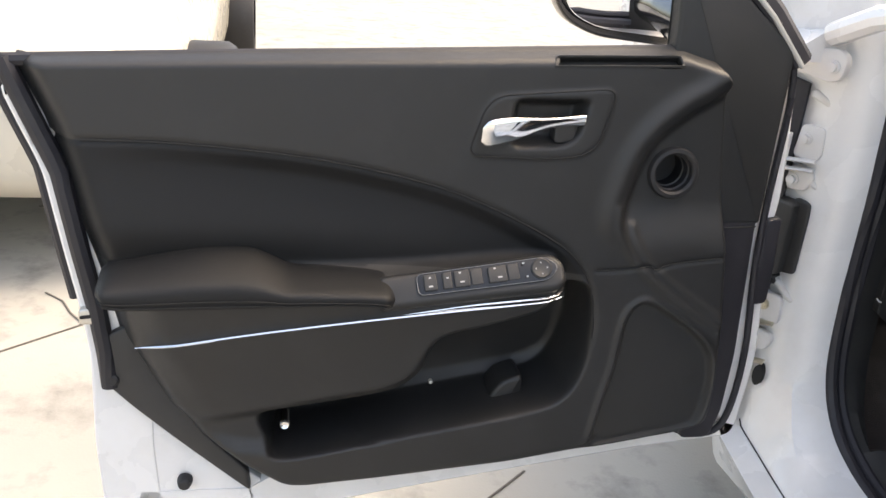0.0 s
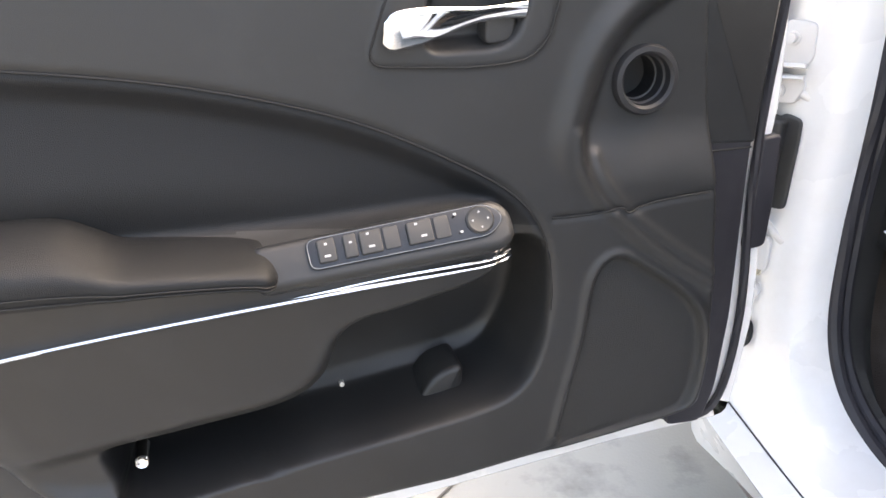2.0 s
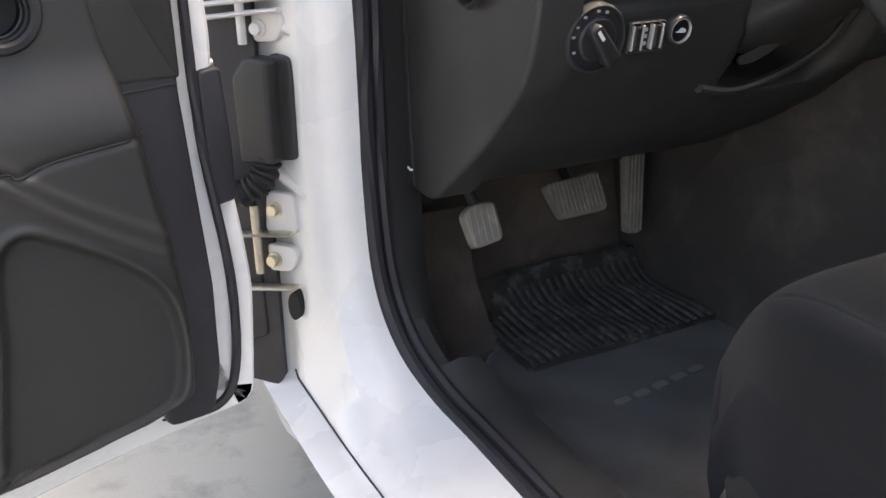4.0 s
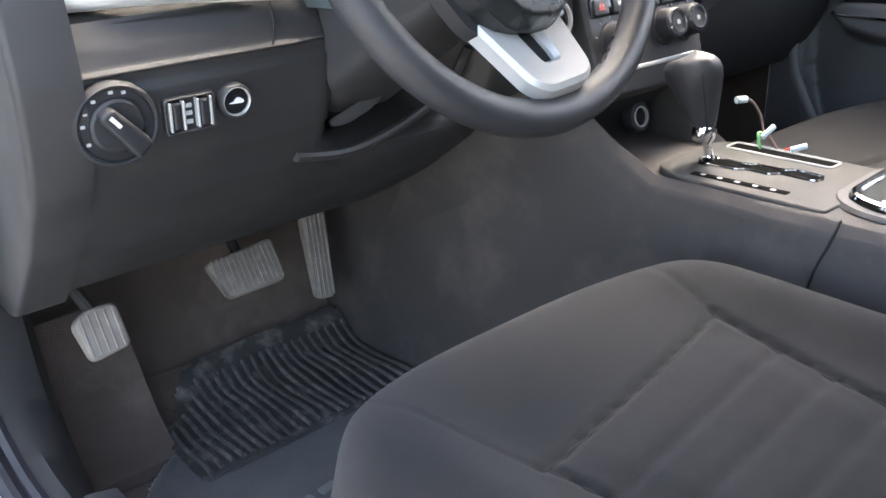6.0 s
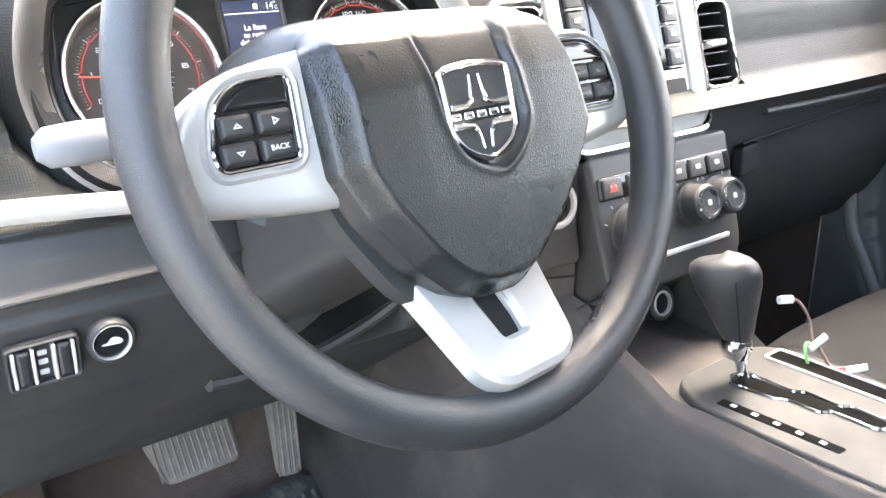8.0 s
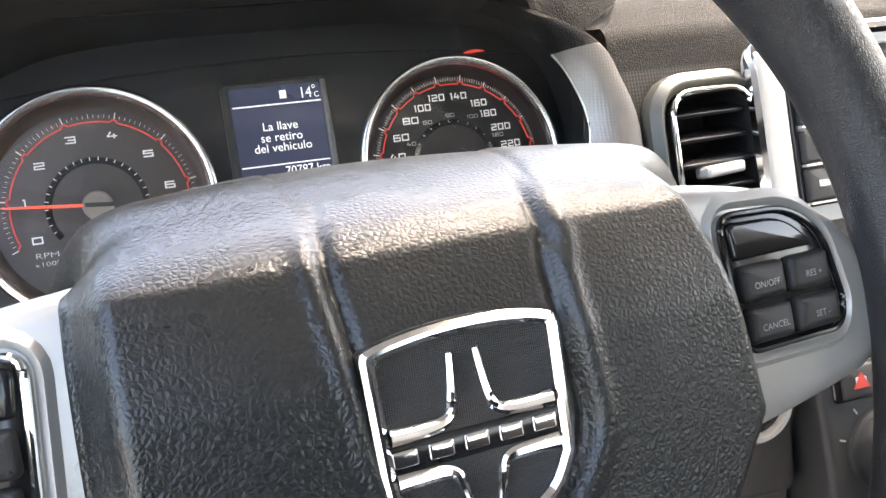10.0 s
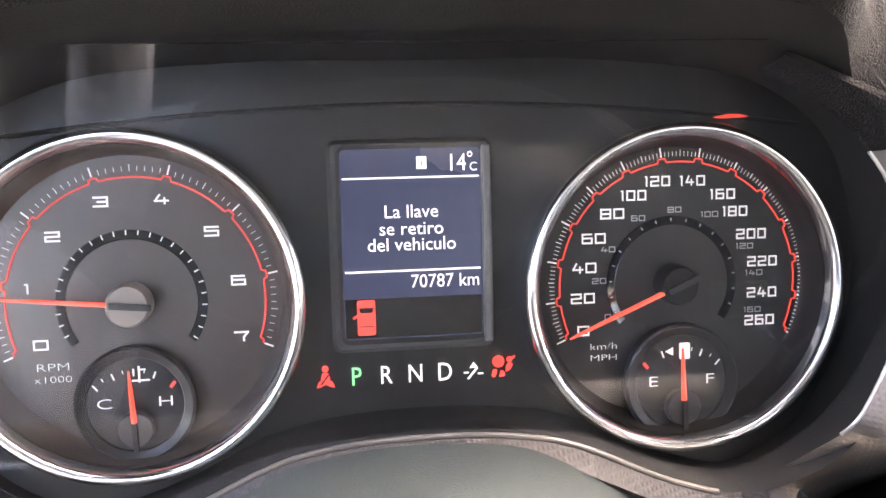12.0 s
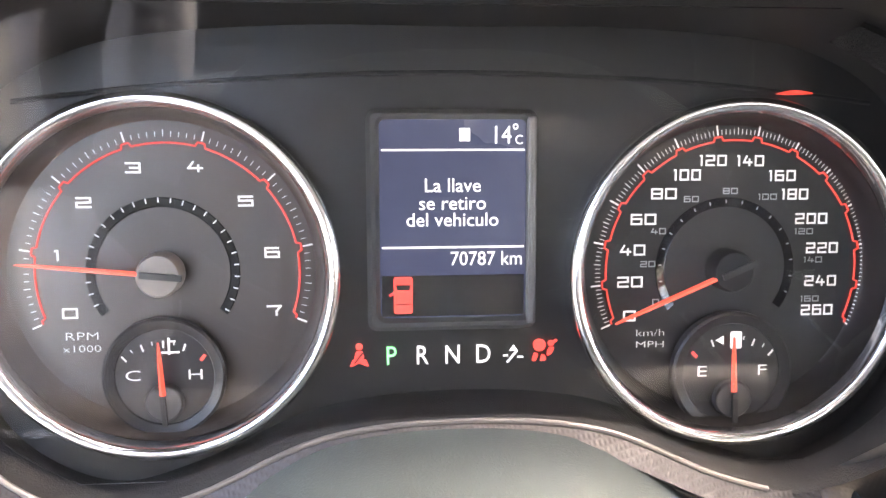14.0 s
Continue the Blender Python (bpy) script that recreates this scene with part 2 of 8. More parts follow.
def tube(path, r, seg=10, closed=False, flat=1.0, up=(0, 0, 1)):
    """A round bar along a path; r: a radius or a function of 0..1; flat: its width over its height."""
    bm = bmesh.new()
    p = [Vector(q) for q in path]
    k = len(p)
    rings = []
    for i in range(k):
        d = (p[(i + 1) % k] - p[i - 1]) if closed else (p[min(i + 1, k - 1)] - p[max(i - 1, 0)])
        d.normalize()
        a = d.cross(Vector(up))
        if a.length < 1e-4:
            a = d.cross(Vector((0, 1, 0.01)))
        a.normalize()
        b = a.cross(d)
        rr = r(i / max(k - 1, 1)) if callable(r) else r
        rings.append([bm.verts.new(p[i] + a * rr * flat * math.cos(2 * math.pi * j / seg) + b * rr * math.sin(2 * math.pi * j / seg)) for j in range(seg)])
    for i in range(k if closed else k - 1):
        r0, r1 = rings[i], rings[(i + 1) % k]
        for j in range(seg):
            bm.faces.new((r0[j - 1], r0[j], r1[j], r1[j - 1]))
    if not closed:
        bm.faces.new(rings[0][::-1])
        bm.faces.new(rings[-1])
    return bm


def lathe(M, profile, seg=48, a0=0.0, a1=2 * math.pi):
    """Turns a profile of (radius, height) about the normal of the frame M."""
    bm = bmesh.new()
    full = abs(a1 - a0 - 2 * math.pi) < 1e-6
    n = seg if full else seg + 1
    rings = [[bm.verts.new(M @ Vector((r * math.cos(a0 + (a1 - a0) * i / seg), r * math.sin(a0 + (a1 - a0) * i / seg), h))) for i in range(n)] for r, h in profile]
    for r0, r1 in zip(rings, rings[1:]):
        for i in range(0 if full else 1, n):
            bm.faces.new((r0[i - 1], r0[i], r1[i], r1[i - 1]))
    for ring, (r, h) in ((rings[0], profile[0]), (rings[-1], profile[-1])):
        if r < 1e-5:
            bmesh.ops.remove_doubles(bm, verts=ring, dist=1e-6)
    return bm


def surface(nu, nv, fn, back=None):
    """A sheet of nu x nv quads from fn(0..1, 0..1); back: a vector that gives it thickness."""
    bm = bmesh.new()
    g = [[bm.verts.new(fn(i / nu, j / nv)) for j in range(nv + 1)] for i in range(nu + 1)]
    fs = [bm.faces.new((g[i][j], g[i + 1][j], g[i + 1][j + 1], g[i][j + 1])) for i in range(nu) for j in range(nv)]
    if back is not None:
        ext = bmesh.ops.extrude_face_region(bm, geom=fs, use_keep_orig=True)
        bmesh.ops.translate(bm, verts=[v for v in ext["geom"] if isinstance(v, bmesh.types.BMVert)], vec=Vector(back))
    return bm


def loft(rings, close_ends=True, closed=True):
    """A skin over rings of points."""
    bm = bmesh.new()
    vs = [[bm.verts.new(Vector(p)) for p in r] for r in rings]
    k = len(vs[0])
    for r0, r1 in zip(vs, vs[1:]):
        for i in range(0 if closed else 1, k):
            bm.faces.new((r0[i - 1], r0[i], r1[i], r1[i - 1]))
    if close_ends and closed:
        bm.faces.new(vs[0][::-1])
        bm.faces.new(vs[-1])
    return bm


def box(lo, hi, bevel=0.004, seg=2):
    bm = bmesh.new()
    bmesh.ops.create_cube(bm, size=1)
    lo, hi = Vector(lo), Vector(hi)
    for v in bm.verts:
        v.co = Vector([lo[i] + (v.co[i] + 0.5) * (hi[i] - lo[i]) for i in range(3)])
    if bevel:
        bmesh.ops.bevel(bm, geom=bm.edges[:], offset=bevel, segments=seg, profile=0.5, affect="EDGES")
    return bm


def join(*bms):
    out = bmesh.new()
    for b in bms:
        me = bpy.data.meshes.new("tmp")
        b.to_mesh(me)
        out.from_mesh(me)
        b.free()
        bpy.data.meshes.remove(me)
    return out


def text_bm(words, size, M, depth=0.0, align="CENTER", wide=1.0, thin=0.0):
    """Words in the built-in font as a mesh lying in the frame M, centred on its origin."""
    cu = bpy.data.curves.new("words", "FONT")
    cu.body, cu.size, cu.align_x, cu.align_y, cu.extrude = words, size, align, "CENTER", depth
    cu.resolution_u = 3
    cu.offset = -thin * size
    ob = new("words", cu)
    bpy.context.view_layer.update()
    me = bpy.data.meshes.new_from_object(ob.evaluated_get(bpy.context.evaluated_depsgraph_get()))
    bm = bmesh.new()
    bm.from_mesh(me)
    for v in bm.verts:
        v.co = M @ Vector((v.co.x * wide, v.co.y, v.co.z))
    bpy.data.objects.remove(ob)
    bpy.data.curves.remove(cu)
    bpy.data.meshes.remove(me)
    return bm


def interp(x, xs, ys):
    return float(np.interp(x, xs, ys))


def sdf(poly, U, W):
    """Signed distance of grid points to a closed outline: positive inside."""
    P = np.array([(p[0], p[1]) for p in poly])
    best = np.full(U.shape, 1e9)
    inside = np.zeros(U.shape, bool)
    for a, b in zip(P, np.roll(P, -1, 0)):
        e = b - a
        t = np.clip(((U - a[0]) * e[0] + (W - a[1]) * e[1]) / (e @ e + 1e-12), 0, 1)
        best = np.minimum(best, np.hypot(U - a[0] - t * e[0], W - a[1] - t * e[1]))
        cross = ((a[1] > W) != (b[1] > W)) & (U < (b[0] - a[0]) * (W - a[1]) / (b[1] - a[1] + 1e-12) + a[0])
        inside ^= cross
    return np.where(inside, best, -best)


def line_dist(path, U, W):
    P = np.array([(p[0], p[1]) for p in path])
    best = np.full(U.shape, 1e9)
    for a, b in zip(P, P[1:]):
        e = b - a
        t = np.clip(((U - a[0]) * e[0] + (W - a[1]) * e[1]) / (e @ e + 1e-12), 0, 1)
        best = np.minimum(best, np.hypot(U - a[0] - t * e[0], W - a[1] - t * e[1]))
    return best


def step(x, a, b):
    t = np.clip((x - a) / (b - a), 0, 1)
    return t * t * (3 - 2 * t)


def sheet_from_grid(M, U, W, H, keep=None):
    """A mesh over a grid of local (u, w, height); keep: which quads."""
    bm = bmesh.new()
    made = {}

    def vert(i, j):
        if (i, j) not in made:
            made[i, j] = bm.verts.new(M @ Vector((U[i, j], W[i, j], H[i, j])))
        return made[i, j]
    for i in range(U.shape[0] - 1):
        for j in range(U.shape[1] - 1):
            if keep is None or keep[i, j]:
                bm.faces.new((vert(i, j), vert(i, j + 1), vert(i + 1, j + 1), vert(i + 1, j)))
    return bm

# ---------------------------------------------------------------- the open driver's door
DM = frame_of((-1.05, 0.2334, 0.7), (0.992, 0.1266, 0.0), (-0.008, 0.0632, 0.998))
door = thing("door_1", DM @ Vector((0.42, -0.42, -0.12)), "open car door, black trim with chrome strip, white shell", "car door", kind="structure")

ws = np.concatenate([np.linspace(0.312, -0.285, 290), np.linspace(-0.289, -0.374, 48)])
LEFT = ([-0.374, -0.36, -0.32, -0.27, -0.213, -0.115, -0.016, 0.165, 0.30, 0.33], [-0.325, -0.36, -0.419, -0.475, -0.519, -0.566, -0.586, -0.633, -0.672, -0.68])
RIGHT = ([-0.374, -0.366, -0.345, -0.314, -0.298, -0.287, -0.27, -0.2, -0.12, 0.0, 0.15, 0.27, 0.284, 0.312], [-0.30, -0.2, 0.011, 0.194, 0.29, 0.325, 0.337, 0.342, 0.338, 0.325, 0.303, 0.289, 0.287, 0.262])
NU = 420
U = np.array([[interp(w, *LEFT) + (interp(w, *RIGHT) - interp(w, *LEFT)) * k / NU for k in range(NU + 1)] for w in ws])
W0 = np.array([[w] * (NU + 1) for w in ws])
top_w = lambda u: np.interp(u, [-0.70, -0.41, -0.118, 0.207, 0.30], [0.266, 0.283, 0.298, 0.316, 0.290])
W = np.where(W0 > 0.19, 0.19 + (W0 - 0.19) * (top_w(U) - 0.19) / 0.122, W0)
edge_l = U - U[:, :1]
edge_r = U[:, -1:] - U

curve = smooth([(-0.70, 0.166), (-0.55, 0.168), (-0.425, 0.163), (-0.265, 0.145), (-0.109, 0.108), (0.018, 0.052), (0.082, 0.008), (0.112, -0.045), (0.120, -0.11),
                (0.114, -0.17), (0.09, -0.21), (0.03, -0.236), (-0.15, -0.27), (-0.33, -0.308)], 8)
recess = [(p.x, p.y) for p in curve] + [(-0.40, -0.30), (-0.70, -0.22)]
d_rec = sdf(recess, U, W)
d_curve = line_dist(curve[:70], U, W)
# frame and padded insert
H = -0.012 * step(d_rec, 0.0, 0.03) * step(U, -0.62, -0.35)
H += 0.010 * step(d_rec, 0.03, 0.14) * step(W, -0.02, 0.06)
H -= 0.0035 * np.exp(-(d_curve / 0.0034) ** 2) * step(W, -0.16, -0.1)
# hollow under the armrest and the map pocket
hollow = smooth([(-0.366, -0.236), (-0.28, -0.222), (-0.181, -0.204), (-0.137, -0.175), (-0.115, -0.12), (-0.05, -0.095), (0.03, -0.07), (0.075, -0.03), (0.108, -0.04), (0.117, -0.11),
                 (0.111, -0.17), (0.087, -0.216), (0.03, -0.241), (-0.15, -0.275), (-0.335, -0.309), (-0.36, -0.28)], 6, closed=True)
d_hol = sdf([(p.x, p.y) for p in hollow], U, W)
deep = 0.125 * step(d_hol, 0.0, 0.010)
deep *= 0.72 + 0.28 * step(-W, 0.04, 0.22)
H -= deep
# belly below the armrest
belly = smooth([(-0.70, 0.015), (-0.45, 0.0), (-0.2, 0.006), (0.02, 0.020), (0.052, 0.0), (0.056, -0.045), (0.03, -0.075), (-0.05, -0.10), (-0.108, -0.118), (-0.135, -0.17), (-0.181, -0.203),
                (-0.28, -0.222), (-0.37, -0.238), (-0.48, -0.25), (-0.72, -0.26)], 6, closed=True)
d_bel = sdf([(p.x, p.y) for p in belly], U, W)
mid = np.interp(U, [-0.6, -0.4, -0.17, 0.05], [-0.046, -0.042, -0.030, -0.008])
swell = 0.056 * np.exp(-(np.maximum(W - mid, 0) / 0.03) ** 2) * np.where(W < mid, np.clip(1 - (mid - W) / 0.30, 0, 1) ** 1.3, 1)
H += swell * step(d_bel, -0.004, 0.022) * step(edge_l, 0.0, 0.09)
# front field with the demister hole, framed by a curved swell
front = smooth([(0.31, 0.272), (0.25, 0.248), (0.195, 0.21), (0.16, 0.165), (0.143, 0.11), (0.138, 0.075), (0.147, 0.045), (0.172, 0.012), (0.205, -0.004), (0.26, 0.004), (0.36, 0.016), (0.4, 0.15)], 6, closed=True)
d_fr = sdf([(p.x, p.y) for p in front], U, W)
H -= 0.018 * step(d_fr, 0.0, 0.018) * step(W, 0.02, 0.10)
H += 0.008 * np.exp(-((d_fr + 0.014) / 0.014) ** 2) * step(W, 0.0, 0.08)
seam = smooth([(0.114, -0.008), (0.16, -0.006), (0.195, 0.0), (0.205, -0.006), (0.24, 0.004), (0.33, 0.014)], 6)
H -= 0.004 * np.exp(-(line_dist(seam, U, W) / 0.0026) ** 2)
ridge = smooth([(0.136, 0.085), (0.142, 0.05), (0.165, 0.015), (0.20, -0.02), (0.25, -0.06), (0.32, -0.105)], 6)
ridge2 = smooth([(0.162, 0.06), (0.172, 0.035), (0.2, 0.0), (0.25, -0.04), (0.33, -0.092)], 6)
H += 0.0060 * np.exp(-(line_dist(ridge, U, W) / 0.006) ** 2) + 0.0045 * np.exp(-(line_dist(ridge2, U, W) / 0.005) ** 2)
# speaker field
spk = smooth([(0.196, -0.060), (0.23, -0.074), (0.29, -0.116), (0.318, -0.155), (0.325, -0.21), (0.315, -0.262), (0.29, -0.279), (0.22, -0.293), (0.155, -0.303), (0.140, -0.292), (0.147, -0.24), (0.162, -0.165), (0.172, -0.085)], 6, closed=True)
SPK = [(p.x, p.y) for p in spk]
d_sp = sdf(SPK, U, W)
H += 0.0055 * np.exp(-((d_sp + 0.005) / 0.004) ** 2) - 0.009 * step(d_sp, -0.001, 0.004)
# handle bezel and cup
bez = rounded([(-0.092, 0.160), (-0.066, 0.242), (0.112, 0.258), (0.092, 0.166), (0.02, 0.157)], [0.02, 0.028, 0.02, 0.035, 0.03])
cup = rounded([(-0.036, 0.170), (-0.030, 0.240), (0.078, 0.243), (0.062, 0.176)], [0.02, 0.012, 0.012, 0.03])
d_bz, d_cp = sdf(bez, U, W), sdf(cup, U, W)
H += 0.003 * step(d_bz, -0.002, 0.002)
H -= 0.034 * step(d_cp, 0.0, 0.012)
slot = rounded([(0.020, 0.281), (0.026, 0.298), (0.200, 0.306), (0.204, 0.288)], 0.006)
d_slot = sdf(slot, U, W)
# rolled outer edges
H -= 0.045 * (1 - step(edge_l, 0.0, 0.05)) ** 2 + 0.03 * (1 - step(edge_r, 0.0, 0.012)) ** 2
H -= 0.028 * (1 - step(np.interp(U, RIGHT[1][:6], RIGHT[0][:6]) * -1 + W, 0.0, 0.03)) ** 2
H -= 0.03 * step(W0, 0.285, 0.314) ** 2

for _ in range(3):
    Q = np.pad(H, 1, mode="edge")
    H = (Q[1:-1, :-2] + 2 * Q[1:-1, 1:-1] + Q[1:-1, 2:]) / 4
    Q = np.pad(H, 1, mode="edge")
    H = (Q[:-2, 1:-1] + 2 * Q[1:-1, 1:-1] + Q[2:, 1:-1]) / 4
fc = lambda A: 0.25 * (A[:-1, :-1] + A[1:, :-1] + A[:-1, 1:] + A[1:, 1:])
vent_c = (0.217, 0.138)
d_vent = np.hypot(fc(U) - vent_c[0], fc(W) - vent_c[1])
cRec, cHol, cSp, cW, cBel = fc(d_rec), fc(d_hol), fc(d_sp), fc(W), fc(d_bel)
is_vent = d_vent < 0.034
is_spk = (cSp > 0.0) & ~is_vent
is_pocket = (cHol > 0.004) & ~is_spk
is_insert = (cRec > 0) & ~is_pocket & (cW > -0.015) & ~((cBel > 0.006) & (cW < 0.0))
is_belly = (cBel > 0.006) & ~is_insert & ~is_pocket & (cW > -0.30)
is_frame = (fc(d_slot) < 0.001) & ~(is_vent | is_spk | is_pocket | is_insert | is_belly)
part("trim_panel", sheet_from_grid(DM, U, W, H, is_frame), TRIM_PLASTIC, door, "black grained plastic door trim", sharp=180)
part("insert", sheet_from_grid(DM, U, W, H, is_insert), LEATHER, door, "black padded leatherette insert", sharp=180)
part("lower_panel", sheet_from_grid(DM, U, W, H, is_belly), TRIM_PLASTIC, door, sharp=180)
part("map_pocket", sheet_from_grid(DM, U, W, H, is_pocket), TRIM_PLASTIC, door, "deep black plastic map pocket", sharp=180)
GRILLE = material("speaker_grille", (0.018, 0.018, 0.018), 0.6, grain=1.0, grain_scale=900, tone=0.05)
part("speaker_grille", sheet_from_grid(DM, U, W, H, is_spk), GRILLE, door, "fine black speaker mesh", sharp=180)

part("pocket_divider", slab(DM, rounded([(-0.022, -0.320), (-0.018, -0.250), (0.0, -0.218), (0.030, -0.208), (0.038, -0.212), (0.034, -0.300), (0.030, -0.320)], [0.004, 0.012, 0.020, 0.006, 0.004, 0.004, 0.004]), -0.058, -0.12, 0.008), TRIM_PLASTIC, door)
# demister slot along the top edge
SLM = DM @ Matrix.Translation((0.112, 0.2925, -0.0075)) @ Matrix.Rotation(radians(2.2), 4, "Z") @ Matrix.Rotation(radians(-38), 4, "X")
so = rounded([(-0.096, -0.010), (-0.090, 0.010), (0.090, 0.010), (0.094, -0.010)], 0.006)
slot_frame = part("demister_slot", ring_plate(SLM, so, inset(so, 0.0042), 0.0045, -0.012, 0.002), TRIM_PLASTIC, door, "slim demister slot")
part("slot_floor", slab(SLM, inset(so, 0.004), -0.009, -0.014), MATT_BLACK, slot_frame)
# demister duct: a short pipe with a lip
VM = DM @ Matrix.Translation((vent_c[0], vent_c[1], -0.018))
part("duct_ring", lathe(VM, [(0.0385, -0.004), (0.0385, 0.004), (0.036, 0.008), (0.031, 0.009), (0.028, 0.006), (0.0275, -0.004), (0.0255, -0.006), (0.0255, -0.05), (0.0, -0.052)], 56), RUBBER, door, "round black demister duct")
part("duct_lip", tube([VM @ Vector((0.0255 * math.cos(a) , 0.0255 * math.sin(a), -0.022)) for a in np.linspace(0, 2 * math.pi, 40, endpoint=False)], 0.002, 6, True), BLACK_PLASTIC, door)

# armrest pad
arm_top = smooth([(-0.574, -0.004), (-0.558, 0.007), (-0.526, 0.013), (-0.448, 0.025), (-0.385, 0.025), (-0.351, 0.012), (-0.330, 0.002), (-0.292, -0.001), (-0.214, -0.004), (-0.194, -0.008), (-0.183, -0.022), (-0.182, -0.038)], 6)
arm_bot = smooth([(-0.574, -0.029), (-0.558, -0.036), (-0.526, -0.038), (-0.448, -0.037), (-0.385, -0.036), (-0.351, -0.035), (-0.330, -0.035), (-0.292, -0.034), (-0.225, -0.035), (-0.202, -0.038), (-0.190, -0.041), (-0.183, -0.043)], 6)
def surface_n(u, w):
    k = np.argmin((U - u) ** 2 + (W - w) ** 2)
    return float(H.flat[k])


# black tube draws the shadow line along the insert's stepped edge
part("insert_shadow_line", tube([DM @ Vector((p.x, p.y, surface_n(p.x, p.y) + 0.0006)) for p in curve[6:66]], 0.0015, 6), MATT_BLACK, door)
part("bezel_gap", tube([DM @ Vector((p[0], p[1], surface_n(p[0], p[1]) + 0.0004)) for p in bez], 0.0013, 6, True), MATT_BLACK, door)
part("panel_gap", tube([DM @ Vector((p.x, p.y, surface_n(p.x, p.y) + 0.0012)) for p in seam], 0.0013, 6), MATT_BLACK, door)
rows = []
for i, (a, b) in enumerate(zip(arm_top, arm_bot)):
    t = i / (len(arm_top) - 1)
    out = 1 - 0.5 * float(step(t, 0.80, 1.0)) - 0.25 * float(1 - step(t, 0.0, 0.08))
    h = a.y - b.y
    prof = [(a.y - 0.004, -0.03), (a.y, -0.006), (a.y - 0.03 * h, 0.008), (a.y - 0.22 * h, 0.036 * out), (a.y - 0.36 * h, 0.053 * out), (b.y + 0.54 * h, 0.0625 * out), (b.y + 0.45 * h, 0.0670 * out), (b.y + 0.34 * h, 0.0685 * out),
            (b.y + 0.14 * h, 0.0670 * out), (b.y - 0.001, 0.064 * out), (b.y - 0.005, 0.048 * out), (b.y - 0.010, -0.03)]
    rows.append([DM @ Vector((a.x + (b.x - a.x) * k / 11, w, n)) for k, (w, n) in enumerate(prof)])
armrest = part("armrest", loft(rows), LEATHER, door, "padded black armrest with a stitched edge", sharp=55)
for f_ in (0.06, 0.18):
    pts = []
    for i, (a, b) in enumerate(zip(arm_top, arm_bot)):
        t = i / (len(arm_top) - 1)
        if t < 0.93:
            out = 1 - 0.5 * float(step(t, 0.80, 1.0)) - 0.25 * float(1 - step(t, 0.0, 0.08))
            pts.append(DM @ Vector((a.x + (b.x - a.x) * 0.75, b.y + f_ * (a.y - b.y), (0.0660 + 0.008 * f_) * out + 0.0006)))
    part("stitching", tube(pts, 0.0008, 5), MATT_BLACK, armrest)

# switch bank
ang = math.atan2(0.023, 0.17)
POD = DM @ Matrix.Translation((-0.06, -0.004, 0.034)) @ Matrix.Rotation(ang, 4, "Z") @ Matrix.Rotation(radians(-34), 4, "X")
pod_outline = rounded([(-0.150, -0.028), (-0.150, 0.019), (0.098, 0.021), (0.113, 0.006), (0.113, -0.022), (0.098, -0.032)], [0.01, 0.01, 0.018, 0.016, 0.016, 0.016])
pod = part("switch_pod", slab(POD, pod_outline, 0.006, -0.055, 0.009, 5), TRIM_PLASTIC, door, "soft black switch pod")
sw_out = rounded([(-0.098, -0.017), (-0.098, 0.015), (0.088, 0.017), (0.106, 0.0), (0.088, -0.018)], [0.010, 0.010, 0.014, 0.012, 0.012])
bank = part("switch_bank", slab(POD, sw_out, 0.0085, 0.004, 0.001), GLOSS_BLACK, door, "window, lock and mirror switch bank")
part("bright_ring", tube([POD @ Vector((p[0], p[1], 0.0082)) for p in inset(sw_out, 0.0012)], 0.0006, 6, True), material("dull_silver_ring", (0.20, 0.20, 0.20), 0.4, metal=0.6), bank)
for x0, x1 in ((-0.088, -0.070), (-0.062, -0.049), (-0.046, -0.024), (0.002, 0.028)):
    part("switch", slab(POD, rounded([(x0, -0.012), (x0, 0.011), (x1, 0.012), (x1, -0.012)], 0.0025), 0.0125, 0.008, 0.0016), BLACK_PLASTIC, bank)
for x0, x1 in ((-0.022, -0.006), (0.030, 0.046)):
    part("switch", slab(POD, rounded([(x0, -0.011), (x0, 0.012), (x1, 0.012), (x1, -0.011)], 0.0025), 0.0100, 0.008, 0.001), BLACK_PLASTIC, bank)
part("mirror_control", lathe(POD @ Matrix.Translation((0.078, 0.0, 0.0085)), [(0.0145, 0), (0.0145, 0.002), (0.0125, 0.0035), (0.011, 0.003), (0.0, 0.0032)], 32), BLACK_PLASTIC, bank)
for x, y in ((-0.079, 0.006), (-0.079, -0.006), (-0.055, 0.003), (-0.037, 0.008), (-0.035, -0.005), (0.012, 0.008), (0.018, -0.005), (0.053, 0.01), (0.056, -0.009)):
    sx = 0.0030 if abs(y) < 0.0065 and y < 0 else 0.0015
    part("marking", slab(POD, rounded([(x - sx, y - 0.0011), (x - sx, y + 0.0011), (x + sx, y + 0.0011), (x + sx, y - 0.0011)], 0.0005), 0.0132, 0.0124), GREY_INK, bank)
for k in range(4):
    a = k * math.pi / 2
    c = Vector((0.078 + 0.008 * math.cos(a), 0.008 * math.sin(a)))
    tri = [c + Vector((math.cos(a + q), math.sin(a + q))) * 0.0016 for q in (0, 2.1, -2.1)]
    part("marking", slab(POD, tri, 0.0122, 0.0115), GREY_INK, bank)

